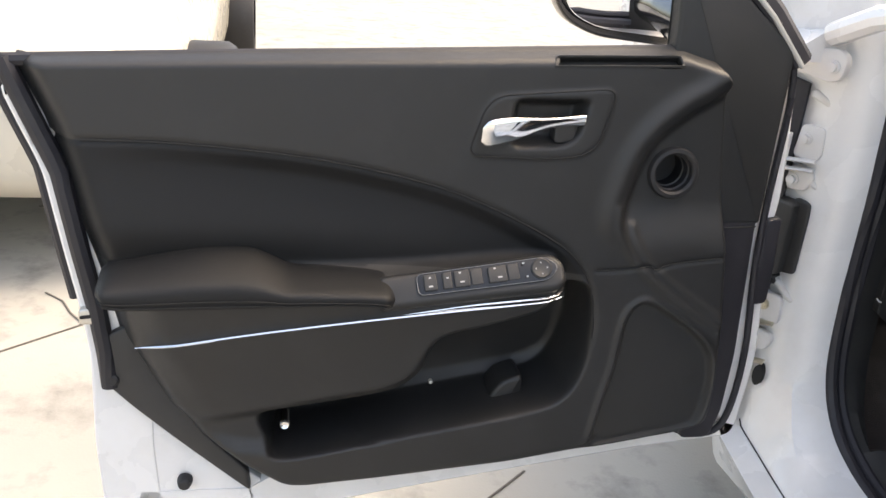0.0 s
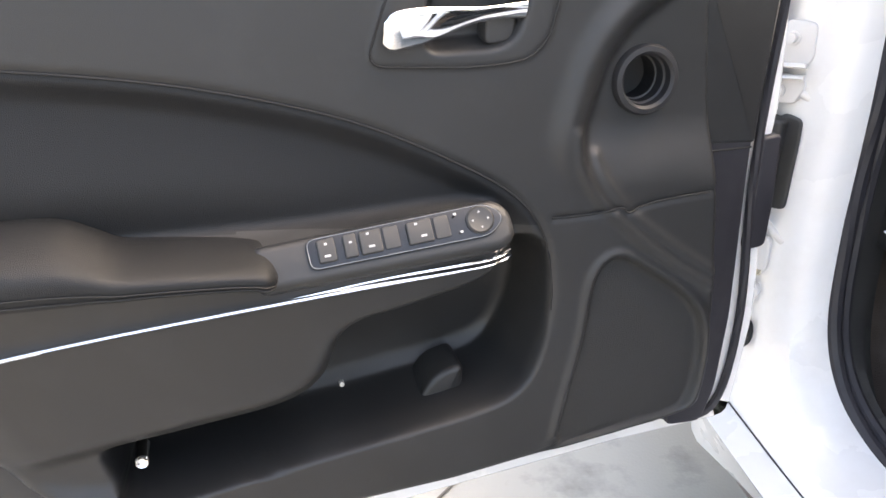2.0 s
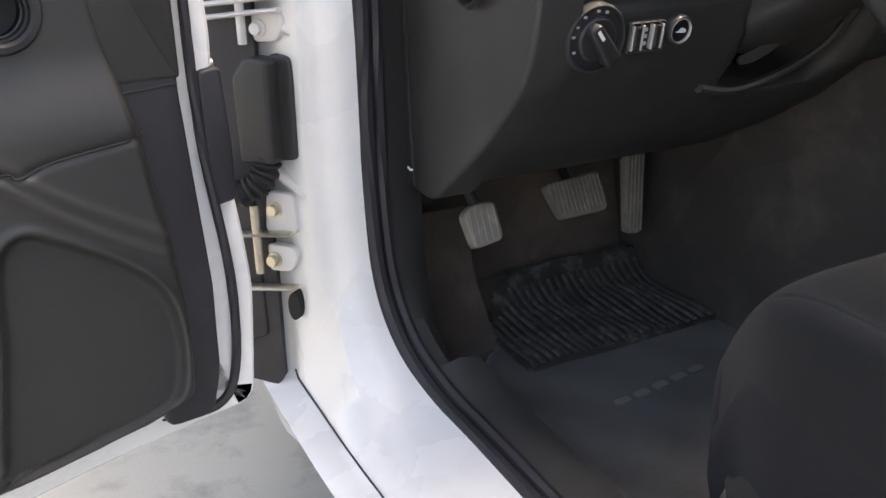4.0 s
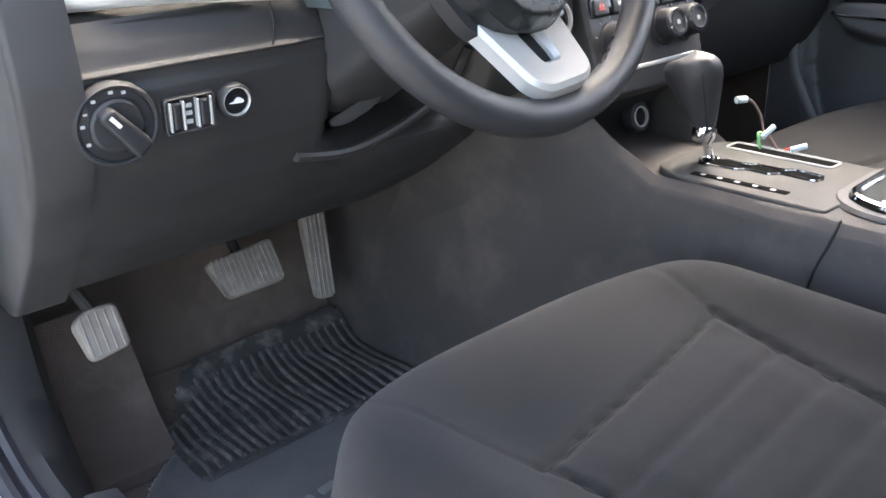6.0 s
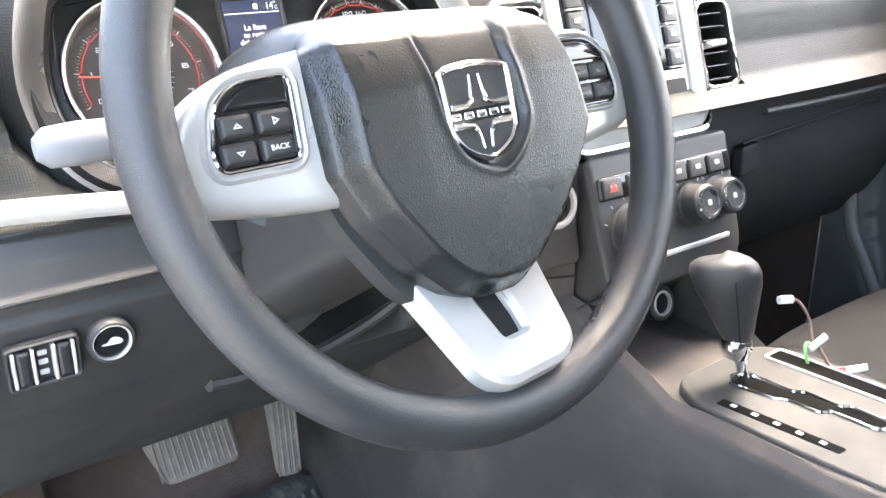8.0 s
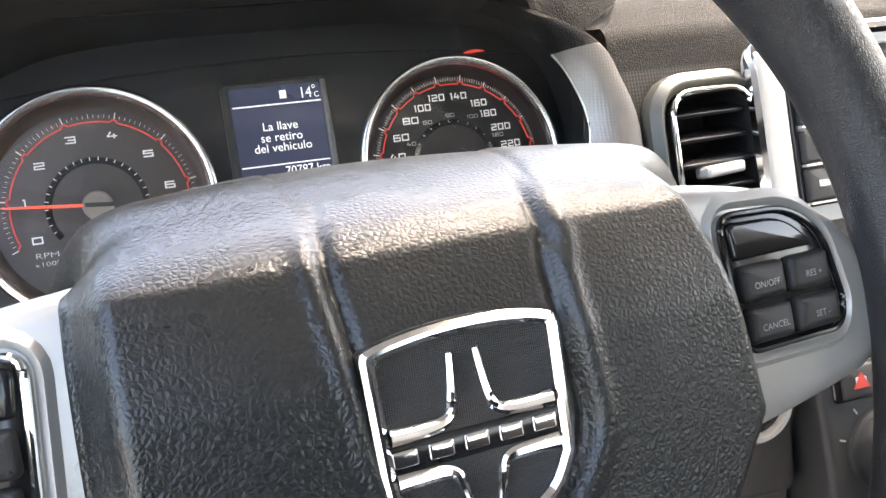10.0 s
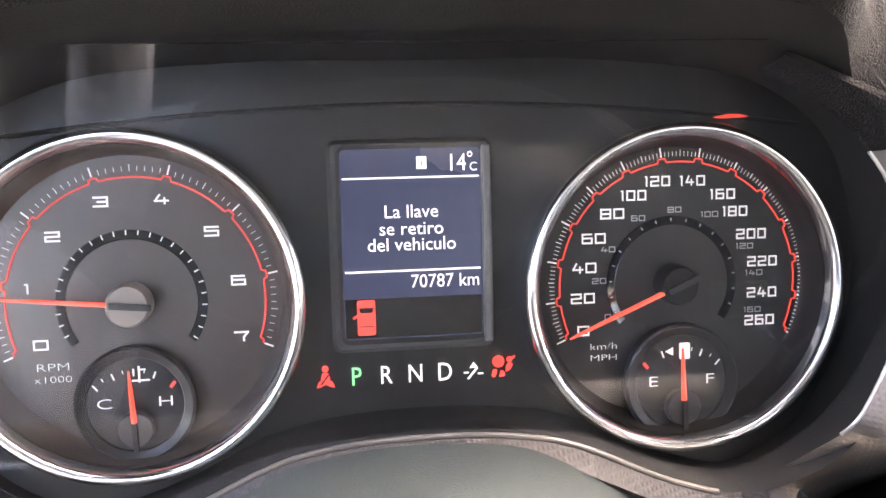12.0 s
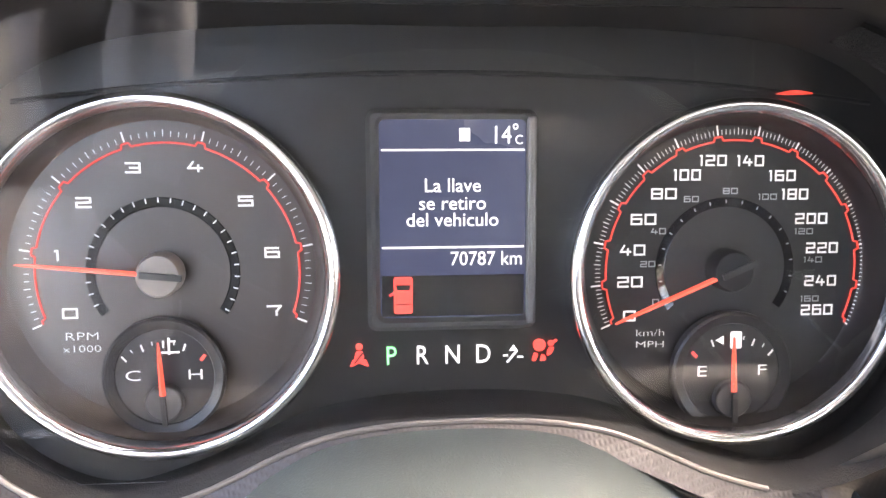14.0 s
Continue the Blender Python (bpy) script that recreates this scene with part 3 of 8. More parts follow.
# chrome strip, split towards its front end
strip_w = lambda u: -0.108 + (u + 0.533) * 0.1215 + 0.004 * math.sin((u + 0.533) / 0.59 * math.pi)
line = [Vector((u, strip_w(u), surface_n(min(max(u, -0.47), 0.030), strip_w(min(max(u, -0.47), 0.030))) + 0.0020 + 0.0022 * float(step(np.array(u), -0.10, 0.0)) - 0.016 * float(step(np.array(u), 0.035, 0.058)) - 0.010 * float(step(np.array(-u), 0.47, 0.535)))) for u in np.linspace(-0.533, 0.057, 48)]
line = [line[0]] + [0.25 * a + 0.5 * b + 0.25 * c for a, b, c in zip(line, line[1:], line[2:])] + [line[-1]]
strip = part("chrome_strip", tube([DM @ p for p in line], lambda t: 0.0048 * (0.35 + 0.65 * step(t, 0, 0.06)) * (1 - 0.45 * step(t, 0.75, 1.0)), 8, flat=0.55, up=(0, 1, 0)), CHROME, door, "slim chrome strip")
part("strip_groove", tube([DM @ (p + Vector((0, 0.0060 * float(step(np.array(i / 47), 0.5, 0.85)), -0.0005))) for i, p in enumerate(line) if i > 24], 0.0017, 8), CHROME, door)

# inside handle
hr = []
for i in range(25):
    t = i / 24
    u = -0.078 + 0.146 * t
    w = 0.194 + 0.020 * t + 0.003 * math.sin(t * math.pi)
    hh = 0.0175 - 0.0105 * step(t, 0.12, 0.75) + 0.001 * step(t, 0.8, 1)
    n0 = 0.020 - 0.016 * step(t, 0.25, 0.95)
    th = 0.005 * (0.4 + 0.6 * step(t, 0.0, 0.08))
    hh *= 0.55 + 0.45 * step(t, 0.0, 0.06)
    hr.append([DM @ Vector((u, w + hh * math.cos(a) * (1 if math.cos(a) > 0 else 1.15), n0 + th * math.sin(a) + 0.003 * math.cos(a))) for a in np.linspace(0, 2 * math.pi, 20, endpoint=False)])
part("door_handle", loft(hr), CHROME, door, "polished chrome inside door handle", sharp=50)
part("handle_pivot", slab(DM, rounded([(0.03, 0.178), (0.03, 0.21), (0.064, 0.212), (0.058, 0.182)], 0.008), -0.004, -0.03, 0.003), BLACK_PLASTIC, door)
part("screw", lathe(DM @ Matrix.Translation((-0.335, -0.258, -0.02)), [(0.008, -0.03), (0.008, 0.004), (0.0065, 0.006), (0.0045, 0.005), (0.004, 0.002), (0.0, 0.002)], 24), CHROME, door, "bright screw head")
part("pin", lathe(DM @ Matrix.Translation((-0.112, -0.213, -0.055)), [(0.003, -0.005), (0.003, 0.002), (0.0, 0.004)], 12), SATIN, door)

# white painted shell, seals and edge hardware
shell_l = [(-0.30, -0.425), (-0.36, -0.47), (-0.58, -0.47), (-0.604, -0.40), (-0.61, -0.30), (-0.608, -0.153), (-0.617, -0.082), (-0.632, 0.0), (-0.651, 0.117), (-0.681, 0.191), (-0.696, 0.232)]
shell_r = [(0.385, 0.285), (0.405, 0.250), (0.414, 0.10), (0.406, 0.02), (0.420, -0.11), (0.424, -0.18), (0.416, -0.255), (0.408, -0.322), (0.25, -0.338), (0.0, -0.376), (-0.2, -0.408)]
shell = rounded(shell_l + shell_r, 0.02, 3)
part("inner_shell", ring_plate(DM, shell, inset(shell, 0.085), -0.045, -0.075, 0.004), PAINT, door, "white painted door shell")
outer = [(p[0] * 1.0 + (0.03 if p[0] > 0.3 else -0.012), p[1] + (0.02 if p[1] < -0.3 and p[0] > -0.3 else 0)) for p in shell]
part("shell_corner", slab(DM, rounded([(-0.605, -0.42), (-0.605, -0.20), (-0.56, -0.20), (-0.47, -0.29), (-0.35, -0.39), (-0.35, -0.44), (-0.40, -0.46), (-0.58, -0.462)], 0.012), -0.047, -0.070, 0.003), PAINT, door)
part("outer_skin", slab(DM, outer, -0.17, -0.20, 0.01), PAINT, door)
part("door_edge", loft([[DM @ Vector((p[0], p[1], -0.07)) for p in shell], [DM @ Vector((p[0] + (0.02 if p[0] > 0.3 else 0), p[1], -0.12)) for p in shell], [DM @ Vector((p[0] + (0.028 if p[0] > 0.3 else -0.01), p[1] + (0.018 if p[1] < -0.3 and p[0] > -0.3 else 0), -0.175)) for p in shell]], False), PAINT_DULL, door)
part("edge_panel", slab(DM, rounded([(0.28, 0.33), (0.375, 0.31), (0.372, 0.25), (0.366, 0.05), (0.372, -0.16), (0.366, -0.262), (0.352, -0.31), (0.30, -0.31)], 0.012, 3), -0.022, -0.046, 0.004), SEAL, door)
part("harness_cover", slab(DM, rounded([(0.388, -0.080), (0.390, 0.062), (0.416, 0.066), (0.418, -0.02), (0.416, -0.076)], 0.008), -0.034, -0.060, 0.004), SEAL, door, "black rubber harness cover")
part("edge_line", tube([DM @ Vector(p) for p in ((0.30, 0.052, -0.021), (0.365, 0.056, -0.021))], 0.0012, 6), MATT_BLACK, door)
seal_path = smooth([(0.374, 0.33, -0.03), (0.392, 0.25, -0.036), (0.386, 0.1, -0.036), (0.386, -0.02, -0.036), (0.396, -0.16, -0.036), (0.388, -0.27, -0.038), (0.362, -0.312, -0.042), (0.30, -0.31, -0.05)], 5)
part("weather_strip", tube([DM @ p for p in seal_path], 0.0055, 8), SEAL, door)
edge_at = lambda w: interp(w, [-0.21, -0.153, -0.082, 0.0, 0.117, 0.191, 0.27], [-0.605, -0.608, -0.617, -0.632, -0.651, -0.681, -0.712])
part("weather_strip", tube([DM @ Vector((edge_at(w) + 0.0245, w, -0.040)) for w in np.linspace(-0.20, 0.262, 26)], 0.0135, 10), SEAL, door)
part("weather_strip", tube([DM @ Vector((edge_at(w) - 0.004, w, -0.062)) for w in np.linspace(-0.07, 0.262, 22)], 0.0095, 8), SEAL, door)
part("seal_cover", slab(DM, rounded([(-0.548, -0.235), (-0.595, -0.185), (-0.585, -0.12), (-0.55, -0.10), (-0.50, -0.21), (-0.45, -0.28), (-0.39, -0.345), (-0.385, -0.385), (-0.43, -0.345), (-0.485, -0.295)], 0.012), -0.032, -0.05, 0.004), BLACK_PLASTIC, door)
for u, w in ((-0.577, -0.187), (-0.484, -0.365)):
    part("rubber_plug", lathe(DM @ Matrix.Translation((u, w, -0.045)), [(0.0115, 0), (0.0115, 0.006), (0.009, 0.016), (0.006, 0.018), (0.0, 0.0175)], 24), RUBBER, door, "round black rubber plug")
part("latch", slab(DM, rounded([(-0.616, -0.100), (-0.616, -0.078), (-0.592, -0.074), (-0.592, -0.100)], 0.004), -0.030, -0.06, 0.003), ZINC, door, "steel door latch")
part("latch_slot", slab(DM, rounded([(-0.614, -0.091), (-0.614, -0.086), (-0.595, -0.084), (-0.595, -0.089)], 0.002), -0.0285, -0.03, 0.001), MATT_BLACK, door)
for w in (0.205, 0.165, 0.06, 0.03, -0.06, -0.235, -0.265):
    part("bolt", lathe(DM @ Matrix.Translation((0.419, w, -0.10)) @ Matrix.Rotation(radians(90), 4, "Y"), [(0.009, 0), (0.009, 0.004), (0.006, 0.005), (0.006, 0.011), (0.0, 0.012)], 16), ZINC, door)

# mirror sail, window frame, belt strip
sail = rounded([(0.196, 0.270), (0.196, 0.345), (0.19, 0.44), (0.255, 0.42), (0.31, 0.372), (0.378, 0.318), (0.370, 0.06), (0.28, 0.06)], [0.004, 0.01, 0.01, 0.02, 0.02, 0.02, 0.006, 0.006], 4)
part("mirror_sail", slab(DM, sail, -0.020, -0.05, 0.006), TRIM_PLASTIC, door, "black plastic mirror sail")
part("window_frame", tube([DM @ Vector(p) for p in ((0.395, 0.30, -0.04), (0.34, 0.365, -0.04), (0.22, 0.48, -0.045), (0.02, 0.64, -0.06), (-0.22, 0.76, -0.08), (-0.50, 0.78, -0.085), (-0.70, 0.72, -0.08), (-0.72, 0.5, -0.06), (-0.712, 0.27, -0.045))], 0.020, 10), SEAL, door)
part("frame_line", tube([DM @ Vector(p) for p in ((0.392, 0.295, -0.022), (0.335, 0.362, -0.022), (0.21, 0.478, -0.025))], 0.004, 8), SATIN, door)
part("window_post", slab(DM, [(-0.722, 0.25), (-0.70, 0.25), (-0.715, 0.72), (-0.74, 0.72)], -0.05, -0.09, 0.004), PAINT, door)
part("belt_strip", tube([DM @ Vector((u, float(top_w(u)) - 0.008, -0.040)) for u in np.linspace(-0.70, 0.2, 10)], 0.009, 8), SEAL, door)
part("belt_cap", tube([DM @ Vector((u, float(top_w(u)) - 0.020, -0.075)) for u in np.linspace(-0.70, 0.2, 10)], 0.012, 8), SEAL, door)

# outside mirror
MM = DM @ Matrix.Translation((0.192, 0.362, -0.21)) @ Matrix.Rotation(radians(-9), 4, "Y") @ Matrix.Rotation(radians(4), 4, "Z")
mo = rounded([(-0.108, 0.02), (-0.10, 0.085), (0.07, 0.085), (0.086, 0.06), (0.082, -0.045), (0.06, -0.056), (-0.05, -0.040), (-0.094, -0.016)], [0.02, 0.03, 0.03, 0.02, 0.02, 0.03, 0.04, 0.03])
housing = part("mirror_housing", slab(MM, inset(mo, -0.012), 0.012, -0.07, 0.012), GLOSS_BLACK, door, "dark outside mirror housing")
part("mirror_glass", slab(MM, inset(mo, 0.002), 0.0145, 0.010, 0.001), MIRROR_GLASS, housing, "outside mirror glass")
part("mirror_arm", loft([[DM @ Vector((0.25 + 0.03 * math.cos(a), 0.352 + 0.03 * math.sin(a), -0.20)) for a in np.linspace(0, 6.283, 12, endpoint=False)], [DM @ Vector((0.23 + 0.03 * math.cos(a), 0.34 + 0.04 * math.sin(a), -0.045)) for a in np.linspace(0, 6.283, 12, endpoint=False)]]), GLOSS_BLACK, door)

# ---------------------------------------------------------------- ground
gb = surface(60, 60, lambda a, b: Vector((-600 + 1200 * a, -600 + 1200 * b, GROUND + 0.001 * math.sin(40 * a) * math.sin(33 * b))))
ground = part("ground", gb, CONCRETE)
tagged(ground, "pale sunlit concrete yard with dark stains", "ground", kind="structure")
JOINT = material("joint_dirt", (0.11, 0.10, 0.09), 0.9)
for x0, y0, x1, y1 in ((-2.60, 0.86, -2.12, 1.38), (-1.05, 0.60, -0.90, 0.77), (-2.30, 1.57, -2.12, 1.38), (-2.6, 2.3, -0.86, 2.4)):
    a, b = Vector((x0, y0, GROUND + 0.002)), Vector((x1, y1, GROUND + 0.002))
    part("pavement_joint", tube([a, a.lerp(b, 0.33) + Vector((0.01, 0.012, 0)), a.lerp(b, 0.66), b], 0.0022, 6, flat=1.5), JOINT, ground)

# ---------------------------------------------------------------- white body round the door opening
body = thing("car", (0.38, -0.3, GROUND), "white car body with open door, sill and hinge pillar", "car")
# path of the opening's inner edge: down the pillar, round the corner, back along the sill
open_path = smooth([(-0.452, 0.475, 1.12), (-0.440, 0.470, 0.95), (-0.436, 0.462, 0.75), (-0.438, 0.455, 0.56), (-0.436, 0.438, 0.43), (-0.425, 0.395, 0.345), (-0.408, 0.325, 0.295), (-0.396, 0.22, 0.278), (-0.392, 0.0, 0.272), (-0.392, -0.4, 0.272), (-0.392, -1.2, 0.275)], 7)
n_path = len(open_path)
rings = []
i0 = next(i for i, p in enumerate(open_path) if p.z < 0.50)
i1 = next(i for i, p in enumerate(open_path) if p.y < 0.24)
pil = [(0.0, 0.012), (-0.004, 0.0), (-0.006, -0.03), (0.004, -0.058), (0.03, -0.078), (0.075, -0.092), (0.088, -0.100), (0.15, -0.135), (0.17, -0.16)]
sil = [(-0.006, 0.012), (-0.006, 0.0), (0.0, -0.05), (0.006, -0.10), (0.014, -0.132), (0.018, -0.137), (0.021, -0.150), (0.032, -0.182), (0.13, -0.105)]
for i, p in enumerate(open_path):
    s = float(step(np.array(float(i)), i0, i1))
    d = open_path[min(i + 1, n_path - 1)] - open_path[max(i - 1, 0)]
    d.x = 0
    d.normalize()
    out = Vector((0, -d.z, d.y))
    ring = []
    for k, ((a0, x0), (a1, x1)) in enumerate(zip(pil, sil)):
        q = p + out * (a0 + (a1 - a0) * s)
        if k >= 4 and i0 < i < i1:
            # the outer part keeps a square corner where pillar and sill meet
            ys, ze = open_path[i0].y + min(a0, 0.098 + 0.002 * k), open_path[i1].z - a1
            t = (i - i0) / (i1 - i0)
            sq = Vector((p.x, ys, open_path[i0].z + (ze - open_path[i0].z) * min(t * 2, 1))) if t < 0.5 else Vector((p.x, ys + (open_path[i1].y - ys) * (t * 2 - 1), ze))
            q = q.lerp(sq, min(1.0, (k - 3) * 0.5))
        ring.append(q + Vector((x0 + (x1 - x0) * s, 0, 0)))
    rings.append(ring)
part("door_frame", loft(rings, False, False), PAINT, body, "white painted pillar and sill", sharp=40)
seam = [r[5] + Vector((-0.001, 0, 0.001)) for r in rings[(i0 + i1) // 2:]]
part("sill_seam", tube(seam, 0.0014, 6), SEAL, body)
part("opening_seal", tube([p + Vector((0.004, 0, 0)) for p in open_path], 0.0125, 10), SEAL, body, "black rubber opening seal")
part("opening_seal", tube([p + Vector((0.024, 0.004 * (1 - step(i / n_path, 0.4, 0.6)), 0.004 * step(i / n_path, 0.4, 0.6))) for i, p in enumerate(open_path)], 0.010, 8), SEAL, body)

# fender, hood edge and front wing outside
def fender(a, b):
    z = 0.20 + 0.79 * b
    x = -0.60 - 0.035 * math.sin(b * 2.6) + 0.10 * a + (0.05 * step(b, 0.9, 1.0))
    return Vector((x, 0.62 + 1.3 * a, z + 0.02 * math.sin(3 * a)))
part("front_fender", surface(20, 16, fender, (0.02, 0, 0)), PAINT, body, "white front fender")
part("wing_rail", loft([[Vector((-0.545 + q[0], y, 0.97 + q[1] - 0.05 * (y - 0.56))) for q in ((0, 0), (-0.05, 0.0), (-0.055, 0.02), (-0.02, 0.045), (0.06, 0.06), (0.08, 0.0))] for y in (0.50, 0.62, 0.9, 1.4, 1.9)]), PAINT, body)
part("hood", surface(12, 12, lambda a, b: Vector((-0.48 + 1.72 * a, 0.66 + 1.3 * b, 1.035 + 0.045 * math.sin(a * math.pi) - 0.10 * b * b)), (0, 0, -0.02)), PAINT, body, "white hood")
part("wing_gap", tube([(-0.49, 0.60, 1.02), (-0.485, 0.9, 1.02), (-0.475, 1.5, 0.98)], 0.006, 8), SEAL, body)
part("wing_bracket", slab(frame_of((-0.552, 0.50, 0.965), (0.5, -0.85, 0), (0, 0, 1)), rounded([(-0.05, -0.012), (-0.05, 0.03), (0.03, 0.035), (0.045, 0.02), (0.04, -0.012), (0.02, -0.02)], 0.01), 0.004, -0.01, 0.002), PAINT_DULL, body)
BR = frame_of((-0.552, 0.50, 0.965), (0.5, -0.85, 0), (0, 0, 1))
part("bracket_bolt", lathe(BR @ Matrix.Translation((0.024, 0.006, 0.004)), [(0.011, 0), (0.011, 0.003), (0.008, 0.004), (0.008, 0.01), (0.0, 0.0105)], 20), PAINT_DULL, body)
part("bump_stop", lathe(frame_of((-0.545, 0.485, 1.035), (0.6, -0.8, 0), (0, 0, 1)), [(0.010, -0.02), (0.010, 0.004), (0.007, 0.008), (0.0, 0.009)], 20), ZINC, body)
part("wing_fold", tube([(-0.545, 0.50, 1.02), (-0.53, 0.40, 1.06), (-0.50, 0.30, 1.085), (-0.46, 0.2, 1.12)], 0.02, 10), PAINT, body)

# pressed ribs, hole, hinges and the wiring connector on the pillar
HM = frame_of((-0.5285, 0.517, 0.65), (0.62, -0.785, 0.0), (0.0, 0.06, 1.0))
for w, tilt in ((0.255, -20), (0.12, -25), (-0.085, -30), (0.32, -8)):
    M = HM @ Matrix.Translation((0.008, w, 0.002)) @ Matrix.Rotation(radians(tilt), 4, "Z")
    part("pressed_rib", slab(M, rounded([(-0.035, -0.007), (-0.035, 0.007), (0.035, 0.006), (0.035, -0.006)], 0.006), 0.006, -0.01, 0.005), PAINT_DULL, body)
part("drain_hole", slab(HM @ Matrix.Translation((0.012, -0.262, 0.010)), [Vector((0.010 * math.cos(a), 0.021 * math.sin(a))) for a in np.linspace(0, 6.283, 24, endpoint=False)], 0.004, -0.02), MATT_BLACK, body)


def hinge(zc, mat_arm, upper):
    h = thing("door_hinge", (-0.53, 0.535, zc), "bolted steel door hinge on the white pillar", "hinge", "door hinges")
    M = HM @ Matrix.Translation((0.0, zc - 0.65, 0.0))
    part("pillar_plate", slab(M, rounded([(-0.03, 0.0), (-0.025, 0.058), (0.018, 0.058), (0.022, 0.01), (0.012, -0.002)], 0.01), 0.010, -0.002, 0.002), PAINT_DULL, h)
    part("pillar_plate", slab(M, rounded([(-0.03, -0.018), (0.012, -0.018), (0.02, -0.028), (0.008, -0.055), (-0.028, -0.058)], 0.008), 0.009, -0.002, 0.002), PAINT_DULL, h)
    for dz in (0.0, -0.016) if upper else (0.004, -0.075):
        arm = [M @ Vector((0.016, dz, 0.012)), M @ Vector((-0.005, dz - 0.002, 0.016)), M @ Vector((-0.05, dz - 0.008, 0.02)), M @ Vector((-0.10, dz - 0.014, 0.03))]
        part("hinge_arm", tube(arm, 0.0035, 8, flat=3.0, up=(0, 0, 1)), mat_arm, h)
    for u, w in ((-0.012, 0.034), (-0.018, -0.04)):
        part("hinge_bolt", lathe(M @ Matrix.Translation((u, w, 0.009)), [(0.011, 0), (0.011, 0.003), (0.008, 0.0035), (0.0075, 0.011), (0.0, 0.0115)], 18), mat_arm if not upper else PAINT_DULL, h)
    pin0 = M @ Vector((-0.038, -0.06, 0.018))
    part("hinge_pin", tube([pin0, pin0 + Vector((0, 0, 0.10))], 0.006, 10), mat_arm, h)


hinge(0.805, PAINT_DULL, True)
hinge(0.492, GOLD_ZINC, False)

conn = thing("wiring_connector", (-0.525, 0.52, 0.64), "black door wiring connector with a ribbed rubber boot", "connector")
CM = HM @ Matrix.Translation((0.006, 0.015, 0.0))
part("connector_flange", slab(CM, rounded([(-0.012, -0.07), (-0.012, 0.07), (0.020, 0.066), (0.022, 0.04), (0.022, -0.066)], 0.008), 0.012, 0.0, 0.003), BLACK_PLASTIC, conn)
part("connector_body", slab(CM, rounded([(-0.05, -0.072), (-0.055, 0.04), (-0.035, 0.066), (0.002, 0.064), (0.002, -0.07)], 0.008), 0.035, 0.002, 0.006), BLACK_PLASTIC, conn)
boot = smooth([CM @ Vector(p) for p in ((-0.018, -0.062, 0.018), (-0.022, -0.085, 0.02), (-0.035, -0.105, 0.03), (-0.06, -0.115, 0.04), (-0.11, -0.10, 0.05))], 8)
part("ribbed_boot", tube(boot, lambda t: 0.017 + 0.003 * math.sin(t * 60), 14), RUBBER, conn)
part("check_strap", slab(HM @ Matrix.Translation((-0.06, -0.20, 0.01)), rounded([(-0.02, -0.14), (-0.02, 0.10), (0.012, 0.10), (0.02, -0.12)], 0.008), 0.0, -0.02, 0.003), SEAL, body)
part("gap_seal", slab(HM, [(-0.16, -0.40), (-0.14, 0.30), (-0.032, 0.28), (-0.028, -0.08), (-0.020, -0.20), (-0.018, -0.38), (-0.030, -0.40)], 0.006, -0.002), SEAL, body, "black rubber gap seal")

# roof, pillars, rear body and panes close the cabin
part("roof", surface(10, 10, lambda a, b: Vector((-0.24 + 1.24 * a, -2.0 + 2.08 * b, 1.38 + 0.045 * math.sin(a * math.pi) + 0.03 * math.sin(b * math.pi) - 0.03 * b)), (0, 0, 0.03)), PAINT, body, "white roof")
part("headliner", surface(8, 8, lambda a, b: Vector((-0.22 + 1.20 * a, -1.95 + 2.02 * b, 1.355 + 0.04 * math.sin(a * math.pi) + 0.02 * math.sin(b * math.pi) - 0.03 * b)), (0, 0, 0.01)), material("grey_headliner", (0.42, 0.41, 0.39), 0.9, grain=0.5, grain_scale=600), body, "pale grey cloth headliner")
for sx in (0, 1):
    m = lambda x: x if not sx else 0.76 - x
    part("front_pillar", tube([(m(-0.47), 0.52, 1.02), (m(-0.36), 0.30, 1.2), (m(-0.24), 0.08, 1.36)], 0.035, 10), PAINT, body)
    part("center_pillar", slab(frame_of((m(-0.45), -0.72, 0.25), (0, 1, 0), (0.16 if not sx else -0.16, 0, 1)), [(-0.10, 0.0), (-0.06, 1.12), (0.06, 1.12), (0.10, 0.0)], 0.03, -0.03, 0.01), PAINT, body)
part("rear_shell", surface(8, 6, lambda a, b: Vector((-0.45 + 1.66 * a, -2.05 + 0.2 * b, 0.2 + 0.85 * b)), (0, -0.02, 0)), PAINT, body)
part("rear_seat_shell", surface(8, 6, lambda a, b: Vector((-0.40 + 1.56 * a, -1.35 - 0.35 * b, 0.25 + 0.85 * b)), (0, -0.03, 0)), FABRIC, body)
part("far_side_panel", surface(6, 6, lambda a, b: Vector((1.20 + 0.02 * math.sin(b * 3), -2.0 + 1.3 * a, 0.12 + 0.85 * b)), (0.03, 0, 0)), PAINT, body)
part("near_rear_panel", surface(6, 6, lambda a, b: Vector((-0.49, -2.0 + 1.2 * a, 0.12 + 0.85 * b)), (-0.03, 0, 0)), PAINT, body)
part("far_kick_panel", surface(8, 8, lambda a, b: Vector((1.10, 0.18 + 0.68 * a, 0.18 + 0.75 * b)), (0.03, 0, 0)), CARPET, body)
part("far_sill", box((1.12, -1.9, 0.12), (1.30, 0.7, 0.28), 0.02), PAINT, body)
part("firewall", surface(8, 8, lambda a, b: Vector((-0.50 + 1.78 * a, 0.84 + 0.03 * math.sin(5 * a) - 0.2 * (1 - b) ** 2, 0.14 + 0.86 * b)), (0, 0.02, 0)), CARPET, body, "dark carpeted firewall")
part("under_floor", box((-0.50, -2.0, 0.10), (1.26, 0.80, 0.14), 0.01), CARPET, body)

